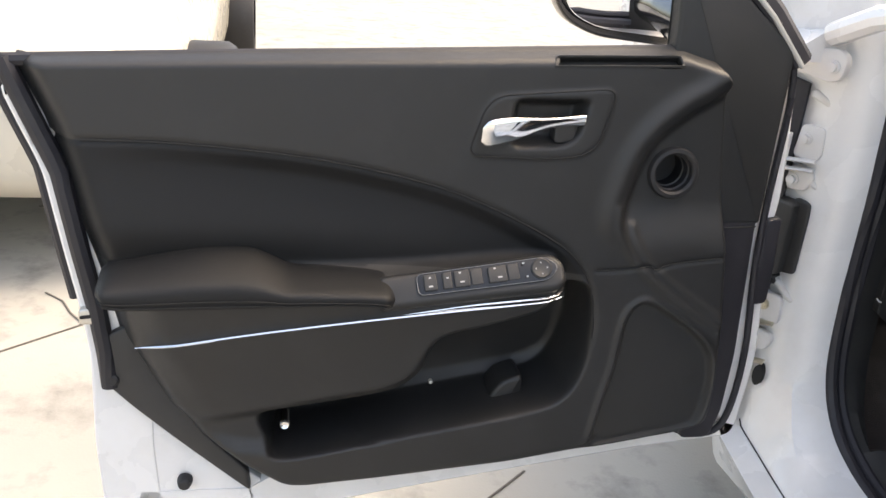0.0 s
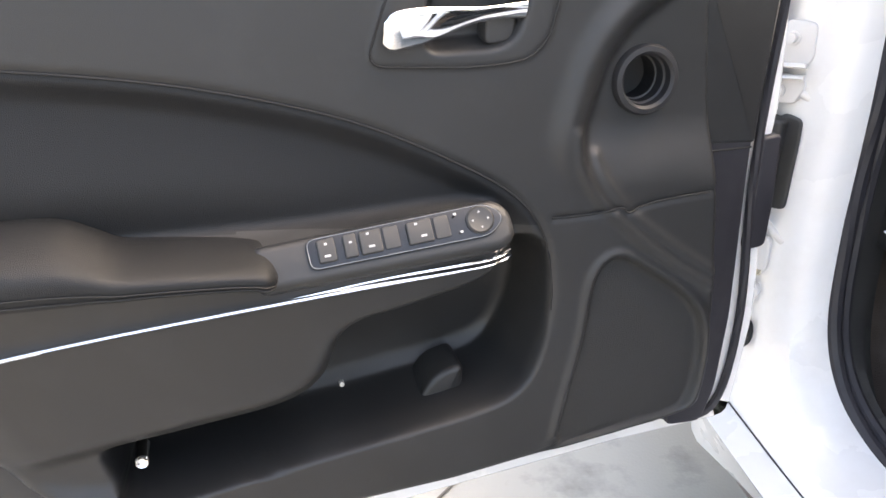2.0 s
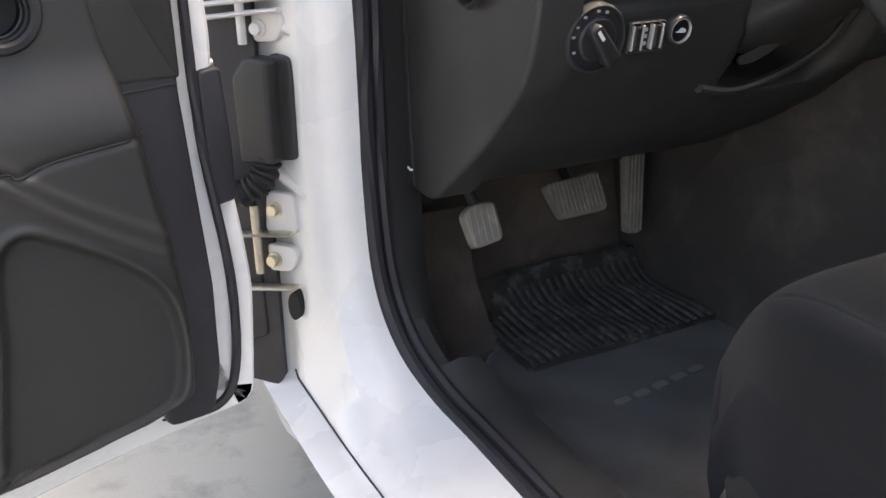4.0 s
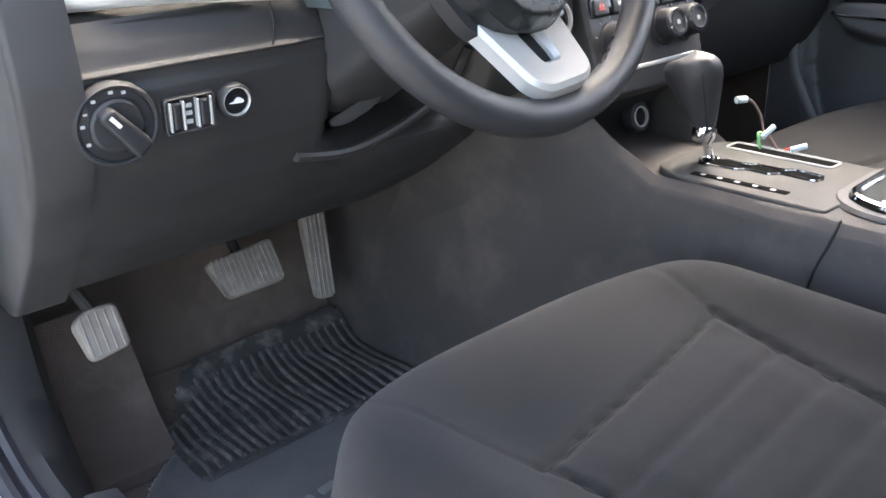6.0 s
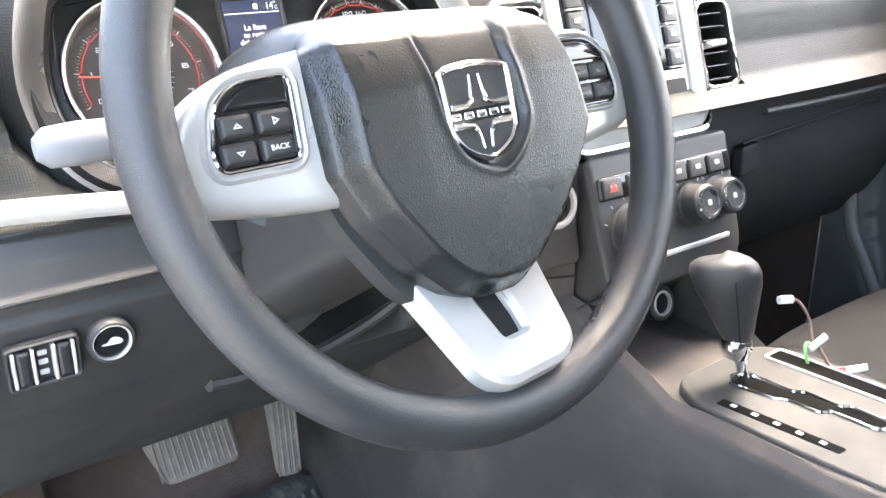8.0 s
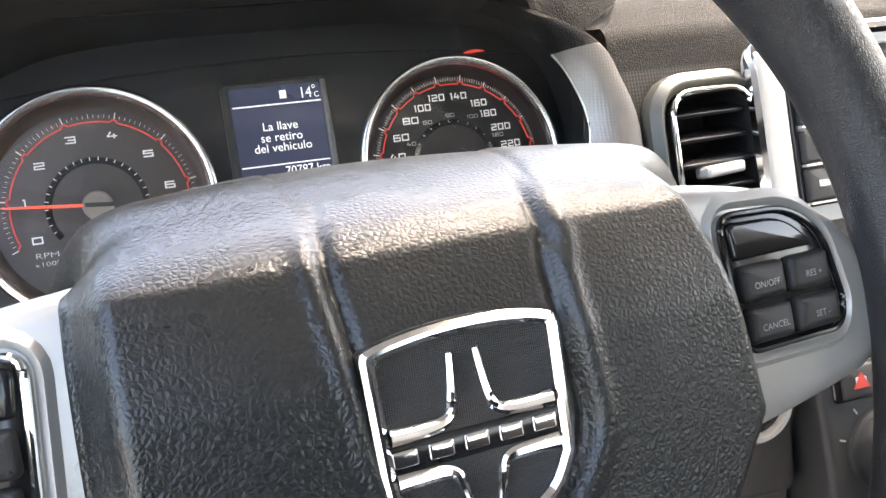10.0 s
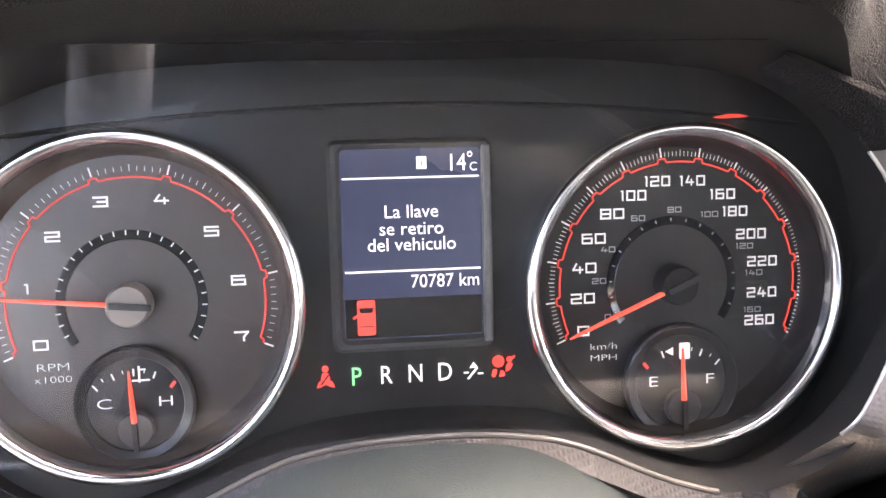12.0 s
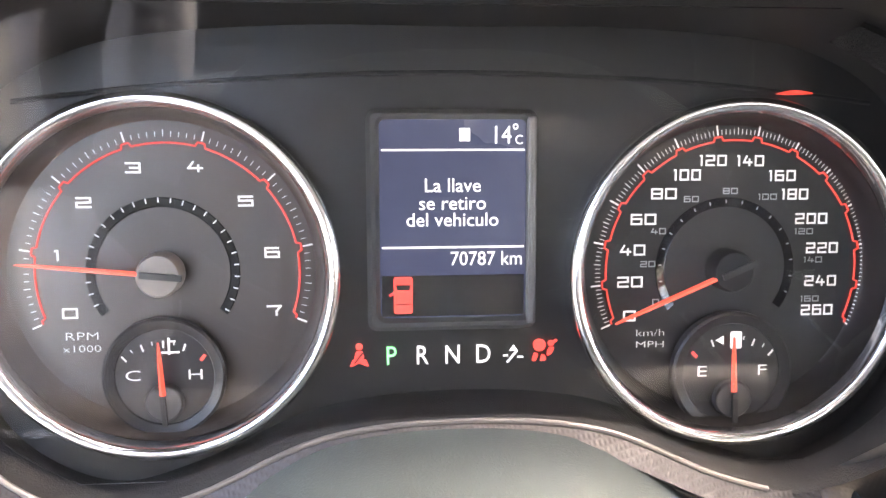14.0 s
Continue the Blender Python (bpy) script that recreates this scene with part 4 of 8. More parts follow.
# ---------------------------------------------------------------- dashboard
XC = 0.385                                             # middle of the car
dash = thing("dashboard", (XC, 0.4, 0.14), "black moulded dashboard with silver trim", "dashboard")
CM = frame_of((0.0035, 0.270, 0.960), (1, 0, 0), (0, 0.309, 0.951))     # instrument face
# outline of the instrument opening in that frame
half = [(0.0, -0.052), (0.05, -0.057), (0.095, -0.076), (0.125, -0.081), (0.155, -0.062), (0.172, -0.02), (0.170, 0.02), (0.155, 0.05), (0.12, 0.068), (0.06, 0.074), (0.0, 0.074)]
opening = smooth(half + [(-x, y) for x, y in half[-2:0:-1]], 6, closed=True)
OPEN = [(p.x, p.y) for p in opening]


def fascia_y(x, z):
    lean = 0.222 + 0.30 * (z - 0.95)
    return lean + 0.02 * step(np.array(abs(x - XC)), 0.25, 0.75) + 0.025 * step(np.array(z), 0.985, 1.05)


def dash_point(x, s):
    """Section of the dash at x: s 0 at the silver strip, 1 at the windscreen."""
    prof = [(0.0, 0.862, -0.030), (0.12, 0.885, -0.004), (0.25, 0.92, 0.004), (0.40, 0.955, 0.0), (0.52, 0.99, 0.0), (0.60, 1.015, 0.008), (0.68, 1.035, 0.035), (0.78, 1.045, 0.12), (0.9, 1.04, 0.30), (1.0, 1.025, 0.55)]
    ss = [p[0] for p in prof]
    z = interp(s, ss, [p[1] for p in prof])
    y = float(fascia_y(x, min(z, 0.99))) + interp(s, ss, [p[2] for p in prof])
    edge = float(step(np.array(abs(x - XC)), 0.68, 0.80))
    return Vector((x, y + 0.10 * edge, z - 0.03 * edge))


nx, ns = 150, 60
G = [[dash_point(-0.385 + 1.54 * i / nx, j / ns) for j in range(ns + 1)] for i in range(nx + 1)]
inv = CM.inverted()
loc = np.array([[tuple(inv @ p) for p in row] for row in G])
d_wide = sdf([(q[0], q[1]) for q in inset(OPEN, -0.046)], loc[:, :, 0], loc[:, :, 1])
for i in range(nx + 1):
    for j in range(int(ns * 0.62)):
        # the fascia dips away behind the hood
        G[i][j].y += 0.085 * float(step(d_wide[i, j], -0.002, 0.016)) * (1 - float(step(np.array(loc[i, j, 0]), 0.125, 0.15)))
dO = sdf([(q[0], q[1]) for q in inset(OPEN, -0.020)], loc[:, :, 0], loc[:, :, 1])
keep = fc(np.where(loc[:, :, 2] < 0.09, dO, -1.0)) < 0.0
jj = np.array([[j for j in range(ns)] for i in range(nx)])
keep |= jj > int(ns * 0.74)
VENTS = [((0.249, 0.211, 0.934), (1, 0.08, 0)), ((0.533, 0.208, 0.925), (1, 0.02, 0)), ((-0.275, 0.218, 0.938), (1, -0.04, 0)), ((1.03, 0.252, 0.925), (1, 0.3, 0))]
for at, right in VENTS:
    vi = frame_of(at, right, (0, 0.26, 1)).inverted()
    vl = np.array([[tuple(vi @ p) for p in row] for row in G])
    keep &= ~((np.abs(fc(vl[:, :, 0])) < 0.034) & (np.abs(fc(vl[:, :, 1])) < 0.050) & (np.abs(fc(vl[:, :, 2])) < 0.06))
DASH_PANEL = material("textured_grey_fascia", (0.022, 0.022, 0.020), 0.52, spec=0.22, grain=0.22, grain_scale=150, kind="weave", tone=0.08)


def dash_piece(j0, j1, name, mat_, label):
    bm = bmesh.new()
    gv = {}
    for i in range(nx):
        for j in range(j0, j1):
            if keep[i, j]:
                vs = []
                for a, b in ((i, j), (i + 1, j), (i + 1, j + 1), (i, j + 1)):
                    if (a, b) not in gv:
                        gv[a, b] = bm.verts.new(G[a][b])
                    vs.append(gv[a, b])
                bm.faces.new(vs)
    part(name, bm, mat_, dash, label, sharp=60)


dash_piece(0, int(ns * 0.54), "fascia", DASH_PANEL, "textured grey fascia")
dash_piece(int(ns * 0.54), ns, "upper_dash", DASH_SKIN, "soft black dash top")

# hood over the instruments: a lip that leans towards the driver at the top
def hood_ring(grow, out_top, out_bot, flange=0.0):
    r = []
    pts = inset(OPEN, -grow)
    for p, p0 in zip(pts, OPEN):
        k = float(step(np.array(p[1]), -0.06, 0.07))
        out_k = out_bot + (out_top - out_bot) * k
        console_side = float(step(np.array(p[0]), 0.11, 0.16))
        if out_k > 0:
            out_k += (0.48 * out_top - out_k) * console_side
        if grow < 0.012:
            p = (p[0] + (p0[0] - p[0]) * console_side, p[1] + (p0[1] - p[1]) * console_side)
        out_k += (flange - out_k) * console_side * (1 if flange else 0)
        r.append(CM @ Vector((p[0], p[1], out_k)))
    return r


HOOD_BLACK = material("matt_hood_black", (0.018, 0.017, 0.0165), 0.60, spec=0.2, grain=0.25, grain_scale=1500, tone=0.1, stain=(0.032, 0.029, 0.027), stain_amount=0.25)
part("instrument_hood", loft([hood_ring(0.0, -0.02, -0.02), hood_ring(0.002, 0.03, 0.0), hood_ring(0.005, 0.066, 0.010), hood_ring(0.010, 0.076, 0.014)], False), HOOD_BLACK, dash, "matt black instrument hood", sharp=60)
lip = [hood_ring(0.010, 0.076, 0.014), hood_ring(0.017, 0.084, 0.017), hood_ring(0.030, 0.078, 0.015), hood_ring(0.044, 0.04, -0.004, 0.0385), hood_ring(0.052, 0.0, -0.02, 0.028)]
bottom_at = [i for i, p in enumerate(OPEN) if p[1] < -0.045 and abs(p[0]) < 0.128]
side_at = [i for i, p in enumerate(OPEN) if p[1] < 0.042]
cut = next(k for k in range(len(side_at) - 1) if side_at[k + 1] != side_at[k] + 1)
side_order = side_at[cut + 1:] + side_at[:cut + 1]
top_order = list(range(side_at[cut], side_at[cut + 1] + 1))
# same brushed metal as HOOD_SIDE, its duller reflection put into the colour
FLANK = material("shaded_brushed_flank", (0.034, 0.031, 0.030), 0.42, metal=0.4, grain=0.2, grain_scale=170, kind="weave", tone=0.1)
part("hood_lip", loft([[ring[i] for i in top_order] for ring in lip], False, False), DASH_SKIN, dash, sharp=60)
cut_b = next((k for k in range(len(bottom_at) - 1) if bottom_at[k + 1] != bottom_at[k] + 1), None)
bottom_order = bottom_at if cut_b is None else bottom_at[cut_b + 1:] + bottom_at[:cut_b + 1]
k0, k1 = side_order.index(bottom_order[0]), side_order.index(bottom_order[-1])
part("hood_lower", loft([[ring[i] for i in side_order[k0:k1 + 1]] for ring in lip], False, False), FLANK, dash, sharp=60)
HOOD_SIDE = material("brushed_hood_side", (0.27, 0.245, 0.23), 0.34, metal=0.85, grain=0.16, grain_scale=170, kind="weave", tone=0.1)
outer_side = min((side_order[:k0 + 1], side_order[k1:]), key=lambda piece: OPEN[piece[len(piece) // 2]][0])
part("hood_side", loft([[ring[i] for i in outer_side] for ring in lip[:3]], False, False), HOOD_SIDE, dash, "brushed metallic hood side", sharp=60)
part("hood_skirt", loft([[ring[i] for i in outer_side] for ring in lip[2:]], False, False), DASH_PANEL, dash, sharp=60)
# on the console side one woven metal crescent lies between the hood and the fascia
crescent_in = smooth([(0.112, 0.066), (0.138, 0.052), (0.156, 0.034), (0.165, 0.017), (0.170, -0.002), (0.168, -0.021), (0.162, -0.038), (0.153, -0.055), (0.143, -0.069), (0.131, -0.084), (0.124, -0.091)], 5)
crescent_out = smooth([(0.118, 0.071), (0.164, 0.052), (0.183, 0.037), (0.191, 0.018), (0.197, -0.002), (0.198, -0.024), (0.195, -0.043), (0.187, -0.062), (0.176, -0.075), (0.160, -0.088), (0.140, -0.101)], 5)
crescent = [[], [], [], [], [], []]
for k, (a, b) in enumerate(zip(crescent_in, crescent_out)):
    low = 0.028 * float(step(np.array(k / (len(crescent_in) - 1)), 0.70, 0.97))
    for ring, (f, h) in zip(crescent, ((0.0, 0.0375), (0.3, 0.0435), (0.7, 0.0475), (0.98, 0.0470), (1.06, 0.0415), (1.42, 0.028))):
        q = a.lerp(b, f)
        ring.append(CM @ Vector((q.x, q.y, h - low)))
# upper end of the same band, coloured dark like the dash skin
part("hood_lip", loft([ring[:10] for ring in crescent], False, False), DASH_SKIN, dash, sharp=50)
part("hood_side", loft([ring[9:] for ring in crescent], False, False), HOOD_SIDE, dash, "brushed metallic hood side", sharp=50)
# pale tube draws the highlight line on the crescent's inner edge
part("side_edge", tube(crescent[0][9:-12], 0.0007, 8), material("hood_edge_highlight", (0.62, 0.60, 0.57), 0.3, metal=0.7), dash)

# patterned silver flanks and lower edge of the hood, in the darkened metal
ringA, ringC = inset(OPEN, -0.008), inset(OPEN, -0.036)
first = next(i for i, p in enumerate(OPEN) if p[1] > 0.035)
last = max(i for i, p in enumerate(OPEN) if p[1] > 0.035)
order = list(range(last + 1, len(OPEN))) + list(range(0, first))
rA, rB, rC = ([], [], [])
for i in order:
    lift = 0.016 + 0.045 * float(step(np.array(OPEN[i][1]), -0.05, 0.06))
    lift *= 1 - 0.5 * float(step(np.array(OPEN[i][0]), 0.11, 0.16))
    wide = 0.55 + 0.45 * float(step(np.array(abs(OPEN[i][0])), 0.09, 0.15))
    rA.append(CM @ Vector((ringA[i][0], ringA[i][1], lift)))
    rB.append(CM @ Vector((ringA[i][0] + (ringC[i][0] - ringA[i][0]) * 0.5 * wide, ringA[i][1] + (ringC[i][1] - ringA[i][1]) * 0.5 * wide, lift + 0.006)))
    rC.append(CM @ Vector((ringA[i][0] + (ringC[i][0] - ringA[i][0]) * wide, ringA[i][1] + (ringC[i][1] - ringA[i][1]) * wide, lift - 0.016)))
turns = [0] + [k for k in range(1, len(order)) if (abs(OPEN[order[k]][0]) > 0.118) != (abs(OPEN[order[k - 1]][0]) > 0.118)] + [len(order) - 1]
for k_a, k_b in zip(turns, turns[1:]):
    if OPEN[order[(k_a + k_b) // 2]][0] > 0.118:
        continue
    part("hood_flank", loft([r[k_a:k_b + 1] for r in (rA, rB, rC)], False, False), FLANK, dash, "patterned metallic hood surround", sharp=60)
# paler tube draws the dull highlight along the flank's edge
part("flank_edge", tube([p for p in rA if p.x < 0.115], 0.0011, 8), material("flank_edge_highlight", (0.16, 0.15, 0.14), 0.35, metal=0.6), dash)

# silver strip under the fascia, skin band and the knee panel
strip_pts = [Vector((x, float(fascia_y(x, 0.872)) - 0.032 + 0.03 * float(step(np.array(abs(x - XC)), 0.62, 0.76)), 0.872 + 0.010 * float(step(np.array(-x), 0.1, 0.26)) - 0.012 * math.cos(min(abs(x) / 0.12, 1) * math.pi / 2) * 0)) for x in np.linspace(-0.375, 0.15, 30)]
part("silver_strip", tube(strip_pts, 0.0085, 10, flat=0.8), SATIN, dash, "satin silver dash strip")
strip_r = [Vector((x, float(fascia_y(x, 0.84)) - 0.01, 0.842 - 0.01 * (x - 0.6))) for x in np.linspace(0.60, 1.13, 16)]
part("lower_rail", tube(strip_r, 0.004, 8), BLACK_PLASTIC, dash)


def knee(a, b):
    x = -0.362 + 0.645 * a
    pts = [(0.186, 0.866), (0.176, 0.845), (0.171, 0.828), (0.1665, 0.823), (0.169, 0.80), (0.176, 0.765), (0.19, 0.735), (0.225, 0.69), (0.30, 0.625), (0.38, 0.572), (0.425, 0.548), (0.47, 0.545)]
    q = [i / (len(pts) - 1) for i in range(len(pts))]
    y, z = interp(b, q, [p[0] for p in pts]), interp(b, q, [p[1] for p in pts])
    if 0.25 < b < 0.33:
        y += 0.004
    back = 0.16 * float(step(np.array(x), -0.075, -0.02)) * float(step(np.array(z), 0.67, 0.74)) * float(1 - step(np.array(x), 0.09, 0.16))
    y += back + 0.03 * float(step(np.array(x), 0.2, 0.29))
    y += 0.03 * float(1 - step(np.array(x), -0.365, -0.345))
    return Vector((x, y, z + 0.02 * float(step(np.array(x), 0.1, 0.28)) * (1 if z < 0.7 else 0)))


part("knee_panel", surface(64, 66, knee), BLACK_PLASTIC, dash, "black knee panel with switches", sharp=50)
part("panel_gap", tube([Vector((x, 0.1675, 0.8235)) for x in np.linspace(-0.35, -0.10, 8)], 0.0013, 6), MATT_BLACK, dash)
part("panel_gap", tube([Vector((-0.125, 0.1815, 0.862)), Vector((-0.128, 0.172, 0.845)), Vector((-0.134, 0.1685, 0.825))], 0.0012, 6), MATT_BLACK, dash)
part("column_recess_rim", tube(smooth([(-0.10, 0.215, 0.70), (-0.02, 0.235, 0.685), (0.06, 0.235, 0.70), (0.11, 0.215, 0.735), (0.13, 0.195, 0.78)], 6), 0.006, 8), BLACK_PLASTIC, dash)

# end cap towards the door, with the round side vent
cap = [(0.455, 0.545), (0.41, 0.543), (0.385, 0.552), (0.27, 0.645), (0.19, 0.725), (0.168, 0.765), (0.155, 0.82), (0.158, 0.90), (0.175, 0.955), (0.24, 1.0), (0.50, 1.02), (0.56, 0.80), (0.56, 0.545)]
EM = frame_of((-0.366, 0, 0), (0, -1, 0), (0, 0, 1))
cap2 = rounded([(-y, z) for y, z in cap], 0.02, 4)
part("end_cap", slab(EM, cap2, 0.004, -0.05, 0.007, 4), BLACK_PLASTIC, dash, "charcoal dash end cap")
part("cap_crease", tube([Vector((-0.371, 0.448, 0.552)), Vector((-0.372, 0.455, 0.68)), Vector((-0.372, 0.462, 0.82)), Vector((-0.371, 0.47, 0.98))], 0.0022, 6), TRIM_PLASTIC, dash)
RV = EM @ Matrix.Translation((-0.276, 0.838, 0.0175))
rv = part("side_vent", lathe(RV, [(0.033, -0.002), (0.030, 0.003), (0.0275, 0.003), (0.0265, -0.003), (0.0265, -0.012), (0.0, -0.0125)], 40), MATT_BLACK, dash, "round side demister vent")
for k in (-0.016, -0.006, 0.004, 0.014):
    w = math.sqrt(max(0.0265 ** 2 - k * k, 0))
    part("slat", slab(RV, [(-w, k - 0.0022), (-w, k + 0.0022), (w, k + 0.0022), (w, k - 0.0022)], 0.0015, -0.006, 0.0008), BLACK_PLASTIC, rv)
part("cap_clip", tube([(-0.378, 0.452, 0.578), (-0.378, 0.444, 0.576), (-0.378, 0.438, 0.578)], 0.0015, 6), WHITE_INK, dash)

# lamp switch, dimmer wheels, boot release
SM = frame_of((-0.294, 0.1655, 0.783), (1, 0, 0), (0, -0.12, 1.0))
lamp_switch = thing("light_switch", (-0.294, 0.17, 0.783), "round black rotary light switch on the knee panel", "switch")
part("switch_ring", lathe(SM, [(0.037, -0.012), (0.037, 0.002), (0.0345, 0.006), (0.0325, 0.005), (0.031, 0.002), (0.0, 0.002)], 48), RUBBER, lamp_switch)
part("switch_dial", lathe(SM, [(0.024, 0.0), (0.0235, 0.006), (0.021, 0.008), (0.0, 0.0085)], 40), RUBBER, lamp_switch)
KM = SM @ Matrix.Rotation(radians(-52), 4, "Z")
part("switch_knob", slab(KM, rounded([(-0.022, -0.0075), (-0.020, 0.0075), (0.028, 0.010), (0.030, -0.010)], 0.006), 0.019, 0.004, 0.004), RUBBER, lamp_switch)
part("marking", slab(KM, rounded([(-0.016, -0.0018), (-0.016, 0.0018), (-0.004, 0.0018), (-0.004, -0.0018)], 0.0006), 0.0196, 0.0188), WHITE_INK, lamp_switch)
for a in (70, 92, 125, 150, 172, 205):
    M = SM @ Matrix.Rotation(radians(a), 4, "Z") @ Matrix.Translation((0.0285, 0, 0)) @ Matrix.Rotation(radians(-a), 4, "Z")
    part("marking", slab(M, rounded([(-0.0018, -0.0013), (-0.0018, 0.0013), (0.0018, 0.0013), (0.0018, -0.0013)], 0.0008), 0.0034, 0.0018), GREY_INK, lamp_switch)
dim = thing("dimmer_wheels", (-0.227, 0.17, 0.779), "pair of black thumb wheels with bright edges", "switch")
DMM = frame_of((-0.227, 0.1665, 0.779), (1, 0, 0), (0, -0.14, 1.0))
part("dimmer_frame", ring_plate(DMM, rounded([(-0.024, -0.017), (-0.024, 0.017), (0.024, 0.017), (0.024, -0.017)], 0.004), rounded([(-0.0215, -0.0145), (-0.0215, 0.0145), (0.0215, 0.0145), (0.0215, -0.0145)], 0.003), 0.003, -0.004), BLACK_PLASTIC, dim)
part("dimmer_well", slab(DMM, [(-0.0215, -0.0145), (-0.0215, 0.0145), (0.0215, 0.0145), (0.0215, -0.0145)], -0.002, -0.004), MATT_BLACK, dim)
for x in (-0.013, 0.013):
    part("thumb_wheel", slab(DMM, rounded([(x - 0.0045, -0.013), (x - 0.0045, 0.013), (x + 0.0045, 0.013), (x + 0.0045, -0.013)], 0.002), 0.005, -0.003, 0.003), RUBBER, dim)
    for q in (-0.0062, 0.0062):
        part("bright_edge", slab(DMM, rounded([(x + q - 0.0012, -0.0135), (x + q - 0.0012, 0.0135), (x + q + 0.0012, 0.0135), (x + q + 0.0012, -0.0135)], 0.0008), 0.0045, -0.003, 0.0008), SATIN, dim)
for y in (-0.008, 0.0, 0.007):
    part("marking", slab(DMM, rounded([(-0.003, y - 0.002), (-0.003, y + 0.002), (0.003, y + 0.002), (0.003, y - 0.002)], 0.001), -0.0012, -0.002), GREY_INK, dim)
BMt = frame_of((-0.182, 0.1665, 0.782), (1, 0, 0), (0, -0.14, 1.0))
boot = thing("boot_release", (-0.182, 0.17, 0.782), "round black boot release button with a bright ring", "button")
part("button_ring", lathe(BMt, [(0.0165, -0.006), (0.0165, 0.002), (0.0150, 0.0042), (0.0138, 0.0045)], 36), BLACK_PLASTIC, boot)
part("bright_ring", lathe(BMt, [(0.0140, 0.003), (0.0134, 0.0050), (0.0126, 0.0042), (0.0122, 0.0)], 36), SATIN, boot)
part("button_face", lathe(BMt, [(0.0125, -0.002), (0.0122, 0.002), (0.0, 0.0028)], 32), GLOSS_BLACK, boot)
part("marking", slab(BMt, smooth([(-0.007, -0.0012), (-0.003, 0.0), (0.0, 0.003), (0.004, 0.0026), (0.0072, 0.0), (0.006, -0.0022), (0.0, -0.002)], 3, closed=True), 0.0034, 0.002), WHITE_INK, boot)

# ---------------------------------------------------------------- air vents
SURROUND = material("brushed_grey_surround", (0.075, 0.075, 0.066), 0.38, metal=0.4, tone=0.06)


def vent(M, w, h, name, label, slats, knob=True):
    v = thing(name, M.translation, label, "air vent", "dash air vents")
    o = rounded([(-w, -h), (-w * 0.98, h), (w * 0.86, h), (w, -h)], 0.014)
    part("chrome_frame", tube([M @ Vector((p[0], p[1], 0.004)) for p in inset(o, -0.002)], 0.0018, 8, True), CHROME, v)
    part("vent_surround", ring_plate(M, inset(o, -0.014), inset(o, -0.003), 0.003, -0.022, 0.005), SURROUND, v)
    part("vent_box", loft([[M @ Vector((p[0], p[1], 0.003)) for p in o], [M @ Vector((p[0], p[1], -0.045)) for p in o]], False), MATT_BLACK, v)
    part("vent_back", slab(M, o, -0.040, -0.045), MATT_BLACK, v)
    for k in range(slats):
        y = -h + (k + 0.6) * 2 * h / (slats + 0.2)
        part("slat", slab(M @ Matrix.Translation((0, y, -0.008)) @ Matrix.Rotation(radians(-70), 4, "X"), rounded([(-w * 0.97, -0.009), (-w * 0.97, 0.009), (w * 0.95, 0.009), (w * 0.95, -0.009)], 0.002), 0.0012, -0.0012, 0.0008), GLOSS_BLACK, v)
    if knob:
        part("vent_tab", slab(M, rounded([(-0.014, -0.004), (-0.014, 0.003), (0.014, 0.004), (0.014, -0.003)], 0.0025), 0.008, -0.004, 0.002), SATIN, v)
    return v


for (at, right), text in zip(VENTS, ("upright black louvred vent in a chrome frame", "upright black louvred vent in a silver bezel", "upright black louvred vent beside the instruments", "black louvred vent at the passenger end of the dash")):
    vent(frame_of(at, right, (0, 0.26, 1)), 0.0295, 0.046, "air_vent", text, 6)

# ---------------------------------------------------------------- centre stack
stack = thing("centre_stack", (XC, 0.2, 0.60), "silver framed centre stack with radio and climate controls", "centre stack")
BZ = frame_of((XC, 0.207, 0.915), (1, 0, 0), (0, 0.28, 1))
bz_out = rounded([(-0.106, 0.095), (0.118, 0.095), (0.118, 0.02), (0.118, -0.04), (0.112, -0.082), (-0.100, -0.082), (-0.106, 0.0)], [0.02, 0.02, 0.02, 0.02, 0.02, 0.02, 0.02])
part("silver_bezel", slab(BZ, bz_out, 0.004, -0.02, 0.004), SATIN, stack, "satin silver bezel")
part("bezel_rim", tube([BZ @ Vector((p[0], p[1], 0.004)) for p in bz_out], 0.005, 8, True), CHROME, stack)
part("radio", slab(BZ, rounded([(-0.085, -0.012), (-0.085, 0.085), (0.085, 0.085), (0.085, -0.012)], 0.006), 0.0075, 0.0, 0.002), GLOSS_BLACK, stack, "gloss black radio face")
part("radio_screen", slab(BZ, rounded([(-0.05, 0.005), (-0.05, 0.078), (0.05, 0.078), (0.05, 0.005)], 0.003), 0.0085, 0.007, 0.0005), GLOSS_BLACK, stack)
part("red_strip", slab(BZ, rounded([(0.026, 0.022), (0.026, 0.045), (0.029, 0.045), (0.029, 0.022)], 0.001), 0.0095, 0.008, 0.0005), material("red_lamp_strip", (0.35, 0.05, 0.04), 0.4), stack)
